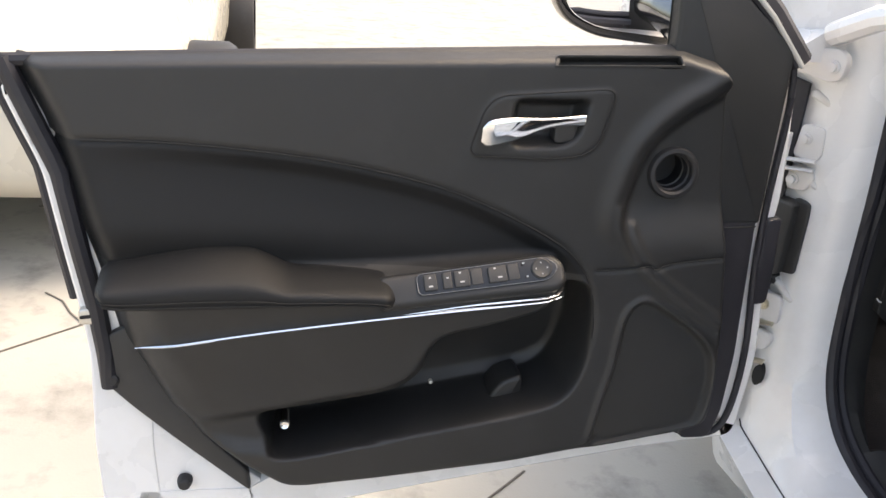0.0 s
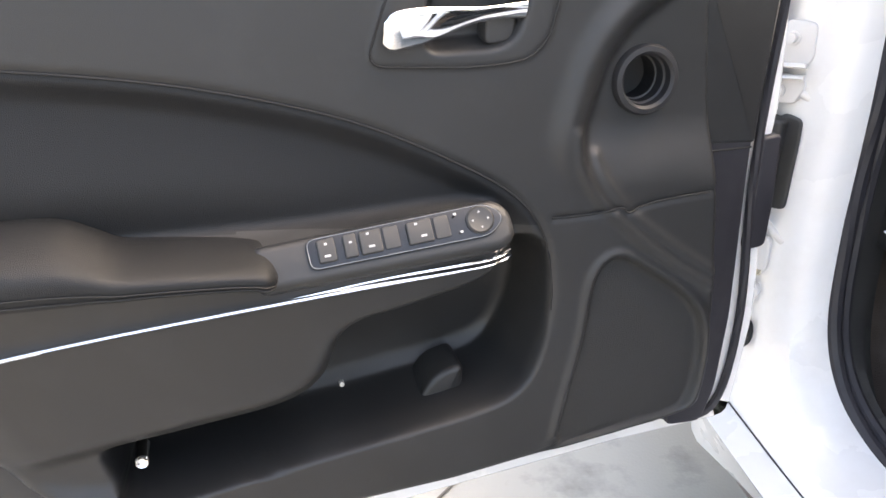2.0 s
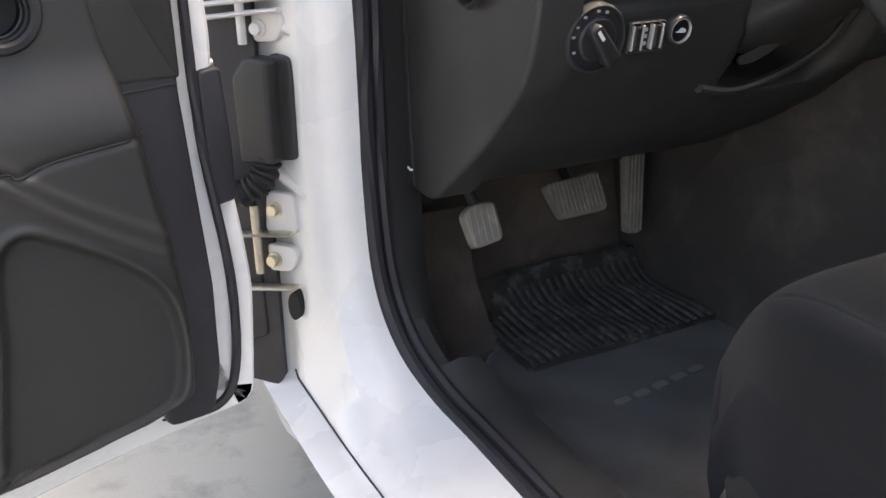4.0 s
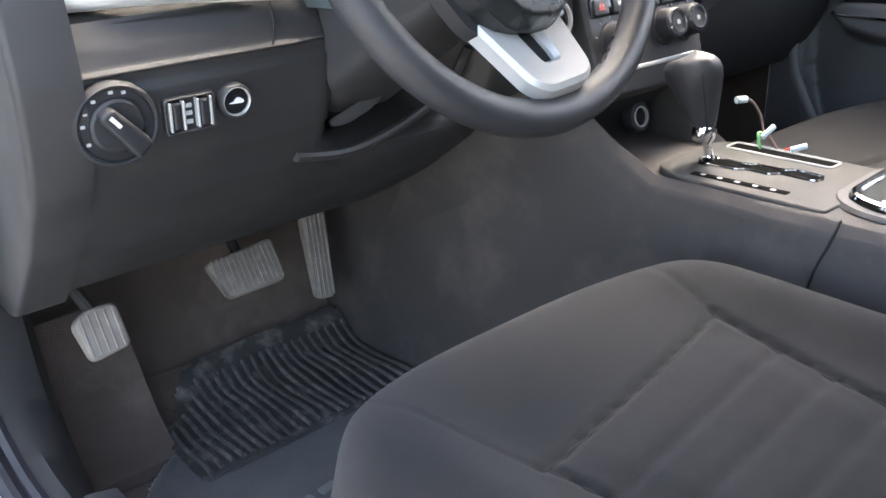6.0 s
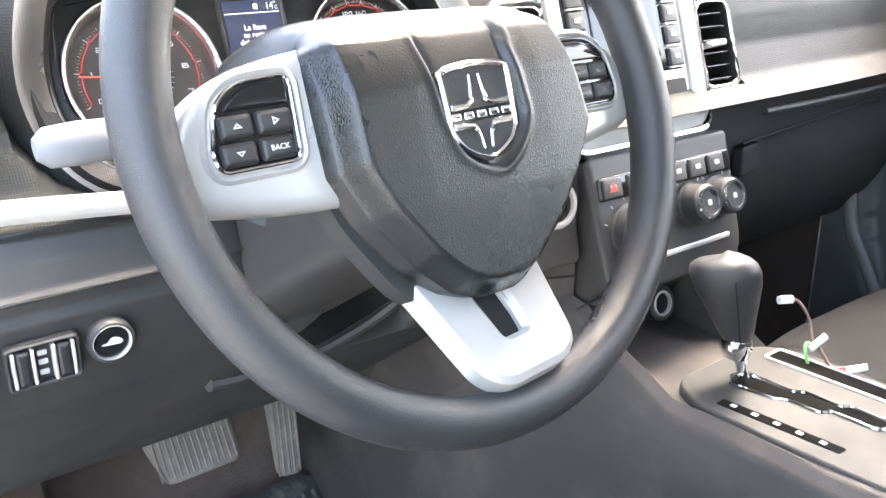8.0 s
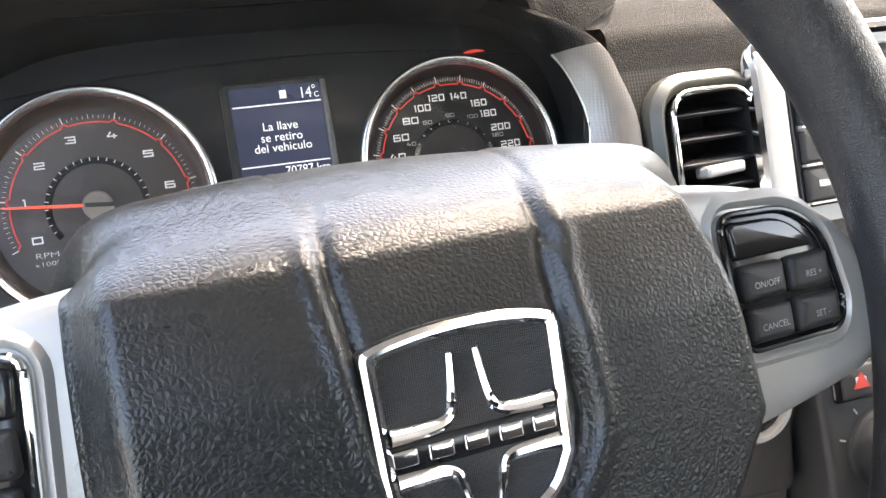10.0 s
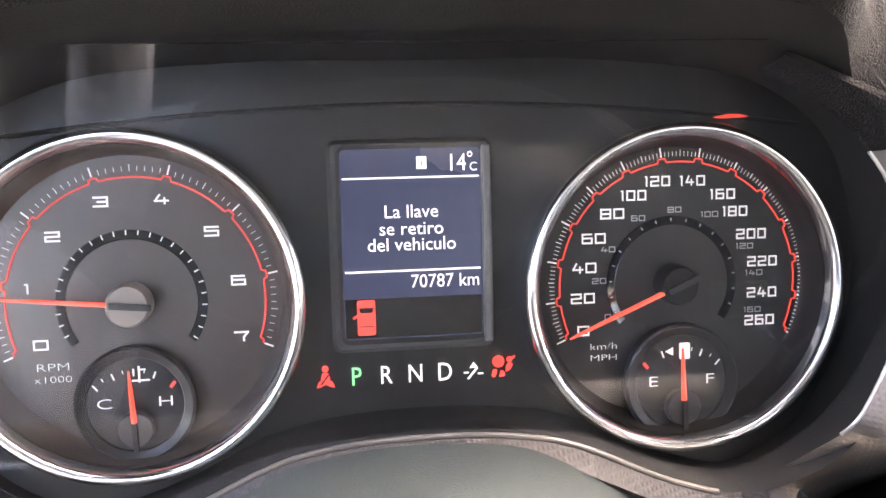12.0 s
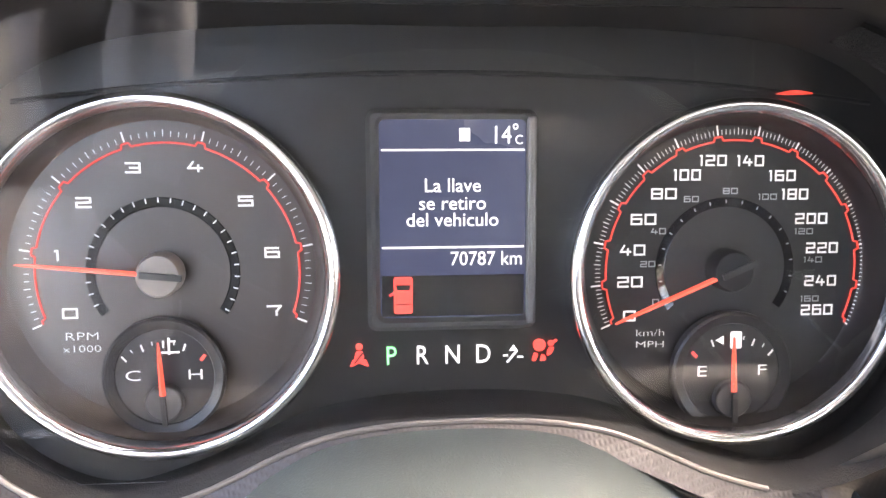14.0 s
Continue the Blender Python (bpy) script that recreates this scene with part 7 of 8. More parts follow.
# ---------------------------------------------------------------- footwell
floor = part("cabin_floor", surface(30, 30, lambda a, b: Vector((-0.34 + 0.66 * a, -0.75 + 1.45 * b, 0.195 - 0.01 * math.sin(a * 3.1) + 0.20 * float(step(np.array(-0.75 + 1.45 * b), 0.60, 0.86)))), (0, 0, -0.03)), CARPET)
tagged(floor, "dark dusty carpeted cabin floor", "floor", kind="structure")
floor2 = part("cabin_floor", surface(16, 16, lambda a, b: Vector((0.46 + 0.66 * a, -0.75 + 1.5 * b, 0.195 + 0.30 * float(step(np.array(b), 0.80, 1.0)))), (0, 0, -0.03)), CARPET)
tagged(floor2, "dark carpeted passenger floor", "floor", kind="structure")
part("scuff_plate", loft([[p + Vector((0.030, 0, 0.004)), p + Vector((0.065, -0.0, 0.012)), p + Vector((0.098, 0, 0.004)), p + Vector((0.112, 0, -0.03)), p + Vector((0.115, 0, -0.09))] for p in [q for q in open_path if q.y < 0.36]], False, False), BLACK_PLASTIC, body, "scuffed black sill plate")
kick = []
for p in [q for q in open_path if q.y > 0.30 and q.z < 0.62]:
    kick.append([p + Vector((0.030, 0.002, 0.002)), p + Vector((0.052, 0.008, 0.004)), Vector((-0.345, p.y + 0.03, p.z - 0.02)), Vector((-0.325, p.y + 0.09, p.z - 0.03)), Vector((-0.315, p.y + 0.30, p.z - 0.04))])
part("kick_panel", loft(kick, False, False), BLACK_PLASTIC, body, "black kick panel")
part("pillar_trim", loft([[p + Vector((0.028, 0, 0)), p + Vector((0.055, 0.012, 0)), Vector((-0.36, p.y + 0.02, p.z))] for p in open_path if p.z > 0.55], False, False), BLACK_PLASTIC, body)

mat_thing = thing("floor_mat", (0.0, 0.35, 0.20), "dusty black carpet mat with a ribbed rubber heel pad", "floor mat")
mo_ = rounded([(-0.255, 0.02), (-0.265, 0.46), (-0.20, 0.53), (-0.13, 0.545), (-0.12, 0.675), (0.20, 0.675), (0.245, 0.50), (0.235, 0.02)], [0.04, 0.04, 0.03, 0.02, 0.04, 0.05, 0.05, 0.04])
GM = frame_of((0, 0, 0.207), (1, 0, 0), (0, 1, 0))


def mat_drop(ob):
    for v in ob.data.vertices:
        v.co.z += 0.20 * float(step(np.array(v.co.y), 0.60, 0.86)) + 0.002 * math.sin(v.co.x * 40) * math.sin(v.co.y * 30)
    return ob


nxm = 70
Um = np.array([[-0.28 + 0.54 * i / nxm for i in range(nxm + 1)] for j in range(91)])
Wm = np.array([[0.0 + 0.68 * j / 90 for i in range(nxm + 1)] for j in range(91)])
dM = sdf(mo_, Um, Wm)
Hm = 0.006 * step(dM, 0.0, 0.006) + 0.004 * np.exp(-((dM - 0.006) / 0.005) ** 2)
mat_drop(part("mat", sheet_from_grid(GM, Um, Wm, Hm, fc(dM) > 0), MAT_PILE, mat_thing, sharp=60))
HP = frame_of((0.005, 0.530, 0.2195), (1, 0, 0), (0, 1, 0))
pad_o = rounded([(-0.195, -0.105), (-0.195, 0.03), (-0.11, 0.150), (0.205, 0.150), (0.21, -0.10)], 0.02)
Up = np.array([[-0.20 + 0.42 * i / 60 for i in range(61)] for k in range(41)])
Wp = np.array([[-0.11 + 0.27 * k / 40 for i in range(61)] for k in range(41)])
dp = sdf(pad_o, Up, Wp)
mat_drop(part("heel_pad", sheet_from_grid(HP, Up, Wp, 0.003 * step(dp, 0.0, 0.006) - 0.003, fc(dp) > 0), MAT_RUBBER, mat_thing, sharp=60))
for k in range(23):
    x = -0.178 + k * 0.0166
    top = 0.085 if x > -0.10 else 0.085 - (-0.10 - x) * 1.1
    mat_drop(part("rib", tube(smooth([HP @ Vector((x + 0.0018 * math.sin(k * 0.6 + q * 0.9), y, 0.0008)) for q, y in enumerate(np.linspace(-0.092, top + 0.040, 9))], 3), 0.0042, 8), RIB_RUBBER, mat_thing))
LG = frame_of((-0.03, 0.305, 0.214), (0.95, 0.12, 0), (-0.12, 0.95, 0))
WORN_PRINT = material("worn_print", (0.17, 0.165, 0.16), 0.8, grain=0.5, grain_scale=700)
for k in range(5):
    x = -0.08 + k * 0.04
    mat_drop(part("plain_bar", slab(LG, rounded([(x - 0.014, -0.007), (x - 0.014, 0.007), (x + 0.014, 0.007), (x + 0.014, -0.007)], 0.004), 0.0024, 0.0), WORN_PRINT, mat_thing))

# pedals
def pedal(name, label, M, outline, arm, ribs, mat_):
    p = thing(name, M.translation, label, "pedal", "foot pedals")
    part("pad", slab(M, outline, 0.010, -0.008, 0.005), mat_, p)
    xs = [q[0] for q in outline]
    ys = [q[1] for q in outline]
    for k in range(ribs):
        x = min(xs) + (max(xs) - min(xs)) * (k + 0.8) / (ribs + 0.6)
        part("tread", tube([M @ Vector((x, min(ys) + 0.006, 0.0105)), M @ Vector((x, max(ys) - 0.006, 0.0105))], 0.0016, 6), mat_, p)
    part("arm", tube(smooth(arm, 5), 0.008, 10), MATT_BLACK, p)


pedal("brake_pedal", "wide dusty grey brake pedal", frame_of((0.0, 0.585, 0.430), (1, 0.03, 0.0), (0, 0.50, 0.86)), rounded([(-0.048, -0.034), (-0.066, 0.028), (0.050, 0.036), (0.052, -0.02), (0.046, -0.034)], 0.010),
      [(0.0, 0.60, 0.43), (0.0, 0.66, 0.50), (0.0, 0.66, 0.62)], 13, PEDAL_RUBBER)
pedal("accelerator_pedal", "long narrow dusty accelerator pedal", frame_of((0.130, 0.600, 0.405), (1, 0.0, -0.05), (-0.20, 0.12, 0.97)), rounded([(-0.014, -0.070), (-0.024, 0.080), (0.022, 0.080), (0.017, -0.072)], 0.008),
      [(0.115, 0.615, 0.47), (0.11, 0.66, 0.54), (0.11, 0.68, 0.62)], 5, PEDAL_RUBBER)
pedal("parking_pedal", "small ribbed parking brake pedal on a black arm", frame_of((-0.272, 0.435, 0.480), (1, 0.05, 0.0), (0.0, 0.42, 0.9)), rounded([(-0.024, -0.032), (-0.032, 0.020), (-0.012, 0.032), (0.024, 0.030), (0.026, -0.026)], 0.010),
      [(-0.275, 0.445, 0.50), (-0.29, 0.47, 0.55), (-0.29, 0.55, 0.62)], 5, PEDAL_RUBBER)
part("foot_rest", surface(8, 8, lambda a, b: Vector((-0.31 + 0.13 * a, 0.52 + 0.15 * b, 0.215 + 0.20 * b * b)), (0, 0, -0.02)), CARPET, body)

# ---------------------------------------------------------------- centre console
console = thing("centre_console", (XC, 0.0, 0.20), "black centre console with silver shift plate and armrest lid", "console")
def con(a, b):
    y = 0.80 - 1.43 * b
    top = interp(y, [-0.7, -0.165, -0.15, -0.10, 0.06, 0.12, 0.16, 0.24, 0.42], [0.600, 0.604, 0.606, 0.606, 0.612, 0.648, 0.682, 0.71, 0.70])
    wl = interp(y, [-0.7, -0.2, 0.0, 0.10, 0.20, 0.42], [0.088, 0.092, 0.092, 0.100, 0.118, 0.15])
    mid_ = min(top, 0.606) if y < 0.235 else top
    prof = [(-wl - 0.035, 0.20), (-wl - 0.02, 0.36), (-wl - 0.008, 0.48), (-wl - 0.001, top - 0.045), (-wl + 0.006, top - 0.014), (-wl + 0.016, top - 0.001), (-wl + 0.024, mid_), (0.0, mid_), (wl - 0.024, mid_), (wl - 0.016, top - 0.001), (wl - 0.006, top - 0.014), (wl + 0.001, top - 0.045), (wl + 0.02, 0.36), (wl + 0.035, 0.20)]
    q = [i / (len(prof) - 1) for i in range(len(prof))]
    return Vector((XC + interp(a, q, [p[0] for p in prof]), y, interp(a, q, [p[1] for p in prof])))
part("console_body", surface(52, 110, con), BROWN_PLASTIC, console, "black console body", sharp=50)
seam_pts = [con(a, (0.80 + 0.132 + 0.040 * float(step(np.array(a), 0.05, 0.33))) / 1.43) + Vector((-0.001, 0, 0.0005)) for a in np.linspace(0.05, 0.42, 14)]
part("console_seam", tube(seam_pts, 0.0018, 6), MATT_BLACK, console)
PT = frame_of((0.392, -0.024, 0.6085), (1, 0, 0), (0, 1, 0.03))
plate_o = rounded([(-0.076, -0.128), (-0.084, 0.06), (-0.062, 0.104), (0.07, 0.104), (0.096, 0.06), (0.096, -0.128)], [0.006, 0.03, 0.03, 0.03, 0.03, 0.012])
part("shift_plate", slab(PT, plate_o, 0.004, -0.012, 0.003), material("dark_satin_plate", (0.042, 0.0415, 0.040), 0.55, spec=0.25, tone=0.06, stain=(0.08, 0.078, 0.075), stain_amount=0.3), console, "satin silver shift plate")
gate = rounded([(-0.026, 0.062), (-0.012, 0.072), (0.004, 0.068), (0.006, 0.014), (0.014, 0.008), (0.016, -0.030), (0.024, -0.036), (0.024, -0.072), (0.010, -0.076), (0.004, -0.070), (0.002, -0.028), (-0.008, -0.022), (-0.010, 0.010), (-0.018, 0.018)], 0.003, 3)
part("gate_rim", tube([PT @ Vector((p[0], p[1], 0.0048)) for p in inset(gate, -0.001)], 0.0018, 6, True), CHROME, console)
SLOT_DARK = material("dark_slot", (0.006, 0.006, 0.006), 0.95, spec=0.03)
part("shift_gate", slab(PT, gate, 0.0046, 0.0), SLOT_DARK, console, "stepped black shift gate")
slot_o = rounded([(0.052, 0.076), (0.078, 0.076), (0.084, -0.062), (0.060, -0.062)], 0.004)
part("slot_rim", tube([PT @ Vector((p[0], p[1], 0.0048)) for p in inset(slot_o, -0.001)], 0.0016, 6, True), SATIN, console)
part("empty_slot", slab(PT, slot_o, 0.0046, 0.0), SLOT_DARK, console)
part("gear_scale", slab(PT, rounded([(-0.069, 0.048), (-0.056, 0.048), (-0.046, -0.072), (-0.058, -0.072)], 0.003), 0.0046, 0.0), SLOT_DARK, console, "black gear position strip")
for k in range(5):
    part("marking", slab(PT, rounded([(-0.063 + k * 0.0018, 0.031 - k * 0.022), (-0.063 + k * 0.0018, 0.037 - k * 0.022), (-0.058 + k * 0.0018, 0.037 - k * 0.022), (-0.058 + k * 0.0018, 0.031 - k * 0.022)], 0.001), 0.0050, 0.004), GREY_INK, console)

shift = thing("gear_lever", (0.377, 0.030, 0.612), "black leather gear lever on a chrome shaft", "gear lever")
s0, s1 = Vector((0.384, 0.034, 0.608)), Vector((0.376, 0.042, 0.660))
part("shaft", tube([s0, s0.lerp(s1, 0.5), s1], lambda t: 0.0055 + 0.001 * t, 12), CHROME, shift)
part("collar", lathe(frame_of(tuple(s1 + Vector((0, 0, -0.012))), (1, 0, 0), (0, 1, 0.1)), [(0.0, -0.008), (0.013, -0.006), (0.015, 0.0), (0.015, 0.010), (0.013, 0.014), (0.0, 0.015)], 24), CHROME, shift)
kr = []
for t, rx, ry in ((0.0, 0.0130, 0.0145), (0.12, 0.0165, 0.019), (0.30, 0.0205, 0.024), (0.50, 0.0250, 0.030), (0.68, 0.0288, 0.035), (0.80, 0.0295, 0.0365), (0.89, 0.0270, 0.034), (0.95, 0.0215, 0.028), (0.985, 0.0135, 0.018), (1.0, 0.0040, 0.006)):
    c = Vector((0.376 - 0.014 * t, 0.042 + 0.014 * t, 0.660 + 0.088 * t))
    kr.append([c + Vector((rx * math.cos(a) * (1 + 0.06 * math.sin(a)), ry * math.sin(a), -0.006 * t * math.sin(a))) for a in np.linspace(0, 2 * math.pi, 32, endpoint=False)])
part("knob", loft(kr), RIM_LEATHER, shift, "black leather gear knob", sharp=60)
part("knob_seam", tube([Vector((0.376 - 0.014 * t - interp(t, [0.0, 0.5, 0.8], [0.0095, 0.0180, 0.0205]), 0.042 + 0.014 * t - interp(t, [0.0, 0.5, 0.8], [0.0105, 0.0215, 0.0265]), 0.660 + 0.088 * t + 0.004 * t)) for t in np.linspace(0.02, 0.78, 12)], 0.0009, 6), MATT_BLACK, shift)

# loose wires in the empty slot
wires = thing("loose_wires", (0.484, 0.03, 0.612), "loose coloured wires with pale plugs in the empty slot", "wire")
W1 = smooth([(0.474, -0.005, 0.612), (0.478, 0.015, 0.632), (0.486, 0.025, 0.630), (0.492, 0.035, 0.650), (0.487, 0.045, 0.668), (0.480, 0.050, 0.672)], 6)
part("wire", tube(W1, 0.0018, 8), material("brown_wire", (0.10, 0.06, 0.05), 0.5), wires)
part("plug", tube([(0.480, 0.050, 0.672), (0.466, 0.056, 0.673)], 0.0048, 8), material("pale_plug", (0.55, 0.62, 0.62), 0.4), wires, "pale plastic plug")
part("plug", tube([(0.488, 0.012, 0.640), (0.470, 0.018, 0.628)], 0.0038, 8), material("pale_plug", (0.50, 0.60, 0.62), 0.4), wires)
part("plug", tube([(0.487, -0.035, 0.622), (0.473, -0.022, 0.618)], 0.0038, 8), material("pale_blue_plug", (0.50, 0.62, 0.68), 0.4), wires)
part("wire", tube(smooth([(0.466, 0.016, 0.612), (0.465, 0.020, 0.628), (0.470, 0.022, 0.634), (0.474, 0.014, 0.630)], 5), 0.0019, 8), material("green_wire", (0.15, 0.42, 0.14), 0.45), wires)
part("wire", tube(smooth([(0.474, -0.008, 0.612), (0.478, -0.018, 0.618), (0.480, -0.028, 0.616)], 5), 0.0016, 8), material("red_wire", (0.45, 0.06, 0.05), 0.45), wires)

lid = thing("console_lid", (0.40, -0.25, 0.597), "grey sliding cup holder lid in a chrome frame", "console lid")
LD = frame_of((0.425, -0.262, 0.6075), (1, 0, 0), (0, 1, 0.02))
lo_ = rounded([(-0.075, -0.16), (-0.072, 0.080), (-0.05, 0.112), (0.06, 0.118), (0.078, 0.09), (0.08, -0.16)], [0.01, 0.03, 0.035, 0.03, 0.02, 0.01])
part("lid_rim", tube([LD @ Vector((p[0], p[1], 0.003)) for p in lo_], 0.0055, 8, True), CHROME, lid)
part("lid_panel", slab(LD, lo_, 0.002, -0.02, 0.001), material("grey_lid", (0.050, 0.055, 0.054), 0.85, spec=0.08, tone=0.05), lid, "smooth grey lid")
part("lid_grip", slab(LD, rounded([(-0.058, 0.045), (-0.054, 0.078), (-0.047, 0.078), (-0.050, 0.045)], 0.003), 0.005, 0.0, 0.002), CHROME, lid)
part("lid_surround", ring_plate(LD, inset(lo_, -0.022), inset(lo_, -0.003), 0.0005, -0.02, 0.004), BLACK_PLASTIC, lid)

# ---------------------------------------------------------------- seats
def seat(cx, name, label, lean=1):
    s = thing(name, (cx, -0.25, 0.20), label, "car seat", "front seats")
    half, front, rear = 0.278, 0.062, -0.50
    nu, nv = 120, 120
    U, V, H = np.zeros((nu + 1, nv + 1)), np.zeros((nu + 1, nv + 1)), np.zeros((nu + 1, nv + 1))
    for i in range(nu + 1):
        for j in range(nv + 1):
            a, b = -1 + 2 * i / nu, (j / nv) ** 1.25
            x = a * half * (0.90 + 0.10 * float(step(np.array(b), 0.0, 0.3)))
            y = front - (front - rear) * b - 0.085 * abs(a) ** 3.5 * (1 - b) ** 3
            U[i, j], V[i, j] = x, y
            ed = (1 - abs(a)) * half
            h = 0.542 - 0.012 * b + 0.026 * math.exp(-((abs(a) - 0.76) / 0.17) ** 2) * float(step(np.array(b), 0.05, 0.4)) + 0.012 * math.exp(-((b - 0.18) / 0.12) ** 2)
            h -= 0.060 * (1 - min(ed / 0.055, 1)) ** 2.2
            h -= 0.075 * (1 - min((front - (front - rear) * b + 0.0 - rear) * 0 + b * (front - rear) / 0.085, 1)) ** 2.3
            H[i, j] = h
    back_y = front - V
    seam_at = 0.2205 - 0.18 * lean * U
    wide_at = 0.152 - 0.16 * np.maximum(back_y - 0.19, 0)
    seam_x = np.exp(-((np.abs(U) - wide_at) / 0.0038) ** 2) * step(back_y - seam_at, -0.01, 0.004)
    seam_y = np.exp(-((back_y - seam_at) / 0.0038) ** 2) * (np.abs(U) < 0.155)
    front_seam = np.exp(-((np.abs(U) - 0.152 - 0.30 * (seam_at - back_y)) / 0.003) ** 2) * (back_y < seam_at) * step(back_y, 0.05, 0.08)
    pleat = sum(np.exp(-((back_y - q + k * lean * U) / 0.006) ** 2) for q, k in ((0.289, 0.125), (0.340, 0.093), (0.394, 0.075))) * (np.abs(U) < wide_at - 0.004)
    H -= 0.0065 * np.maximum(seam_x, seam_y) + 0.0042 * pleat + 0.002 * front_seam
    H += 0.006 * step(wide_at - np.abs(U), 0.0, 0.05) * step(back_y - seam_at, 0.0, 0.05)
    F = Matrix.Translation((cx, 0, 0))
    part("cushion", sheet_from_grid(F, U, V, H), FABRIC, s, "dark grey woven cushion with pleated centre", sharp=70)

    def on_cushion(x, y):
        k = np.argmin((U - x) ** 2 + (V - y) ** 2)
        return Vector((cx + x, y, float(H.flat[k]) + 0.0006))
    part("seam", tube([on_cushion(x, front - 0.2205 + 0.18 * lean * x) for x in np.linspace(-0.146, 0.146, 40)], 0.0011, 5), MATT_BLACK, s)
    for sx in (-1, 1):
        b0 = 0.2205 - 0.18 * lean * sx * 0.148
        part("seam", tube([on_cushion(sx * (0.152 - 0.16 * max(b - 0.19, 0)), front - b) for b in np.linspace(b0, 0.50, 36)], 0.0011, 5), MATT_BLACK, s)
    edge = [Vector((U[i, 0] + cx, V[i, 0], H[i, 0])) for i in range(nu + 1)]
    side = [[Vector((U[0, j] + cx, V[0, j], H[0, j])) for j in range(nv, -1, -1)], edge, [Vector((U[nu, j] + cx, V[nu, j], H[nu, j])) for j in range(nv + 1)]]
    rim_ = side[0] + edge[1:] + side[2][1:]
    c = Vector((cx, -0.2, 0))
    skirt = [rim_] + [[Vector((c.x + (p.x - c.x) * k, c.y + (p.y - c.y) * k, p.z - d)) for p in rim_] for k, d in ((1.02, 0.02), (1.015, 0.06), (0.98, 0.11))]
    part("seat_skirt", loft(skirt, False, False), FABRIC_SIDE, s, sharp=70)
    part("seat_valance", loft([[Vector((c.x + (p.x - c.x) * k, c.y + (p.y - c.y) * k - 0.02, 0.40 - d)) for p in rim_] for k, d in ((0.99, 0.0), (1.0, 0.05), (0.96, 0.13), (0.94, 0.20))], False, False), BLACK_PLASTIC, s, "black plastic seat valance")
    back = []
    for t in np.linspace(0, 1, 14):
        z = 0.50 + 0.62 * t
        y = -0.47 - 0.26 * t
        w = 0.25 - 0.05 * t ** 2
        back.append([Vector((cx + w * math.cos(a), y + (0.055 if math.sin(a) > 0 else 0.10) * math.sin(a) + 0.05 * abs(math.cos(a)) ** 3, z)) for a in np.linspace(0, 6.283, 28, endpoint=False)])
    part("backrest", loft(back), FABRIC, s, "tall fabric backrest", sharp=70)
    part("headrest", loft([[Vector((cx + 0.13 * q * math.cos(a), -0.76 + 0.05 * q * math.sin(a), 1.14 + 0.17 * t)) for a in np.linspace(0, 6.283, 20, endpoint=False)] for t, q in ((0, 0.7), (0.15, 1), (0.8, 1), (1, 0.7))]), FABRIC, s)
    return s


seat(0.0, "driver_seat", "grey fabric driver seat with pleated centre")
far_seat = seat(0.755, "passenger_seat", "grey fabric passenger seat with pleated centre", -1)
far_seat.location += Vector((-0.01, 0.16, 0.002))
far_seat.rotation_euler.x = radians(5.5)                # cushion tipped back
buckle = thing("seat_belt_buckle", (0.283, -0.30, 0.50), "black seat belt buckle with a red release", "belt buckle")
BK = frame_of((0.272, -0.285, 0.52), (0.35, -0.94, 0), (0.0, 0.1, 1))
part("buckle_body", slab(BK, rounded([(-0.025, -0.08), (-0.025, 0.03), (0.025, 0.03), (0.025, -0.08)], 0.006), 0.012, -0.012, 0.004), BLACK_PLASTIC, buckle)
part("release", slab(BK, rounded([(-0.021, 0.022), (-0.021, 0.040), (0.021, 0.040), (0.021, 0.022)], 0.003), 0.010, -0.010, 0.003), material("red_release", (0.62, 0.10, 0.07), 0.4), buckle, "red release button")

# ---------------------------------------------------------------- passenger door, closed
pdoor = thing("door_2", (1.08, -0.2, 0.25), "closed black passenger door trim with chrome strip", "car door", kind="structure")
PD = frame_of((1.02, 0.0, 0.70), (0, -1, 0), (0.06, 0, 1))      # right is towards the rear, facing the driver
nu, nv = 110, 100
PU = np.array([[-0.33 + 0.98 * i / nu for i in range(nu + 1)] for j in range(nv + 1)])
PW = np.array([[-0.32 + 0.62 * j / nv for i in range(nu + 1)] for j in range(nv + 1)])
pcurve = smooth([(-0.20, -0.32), (-0.250, -0.17), (-0.272, -0.082), (-0.274, 0.025), (-0.255, 0.062), (-0.214, 0.092), (-0.14, 0.125), (0.0, 0.155), (0.2, 0.172), (0.7, 0.18)], 8)
precess = [(p.x, p.y) for p in pcurve] + [(0.75, -0.35), (-0.15, -0.35)]
dP = sdf(precess, PU, PW)
PH = -0.026 * step(dP, 0.0, 0.012) - 0.005 * np.exp(-(dP / 0.004) ** 2)
parm = smooth([(-0.216, 0.022), (-0.200, 0.041), (-0.10, 0.042), (0.0, 0.038), (0.3, 0.03), (0.66, 0.02), (0.66, -0.06), (0.3, -0.056), (0.05, -0.051), (-0.066, -0.050), (-0.131, -0.045), (-0.189, -0.031), (-0.214, -0.003)], 6, closed=True)
dA = sdf([(p.x, p.y) for p in parm], PU, PW)
PH += 0.066 * step(dA, -0.004, 0.022)
ppock = rounded([(-0.030, -0.100), (-0.046, -0.035), (0.6, -0.035), (0.6, -0.150), (0.01, -0.114)], [0.02, 0.01, 0.02, 0.02, 0.04])
dK = sdf(ppock, PU, PW)
PH += (0.022 * step(dK, 0.0, 0.02) - 0.011 * np.exp(-((dK + 0.012) / 0.009) ** 2)) * (1 - step(dA, -0.012, 0.0))
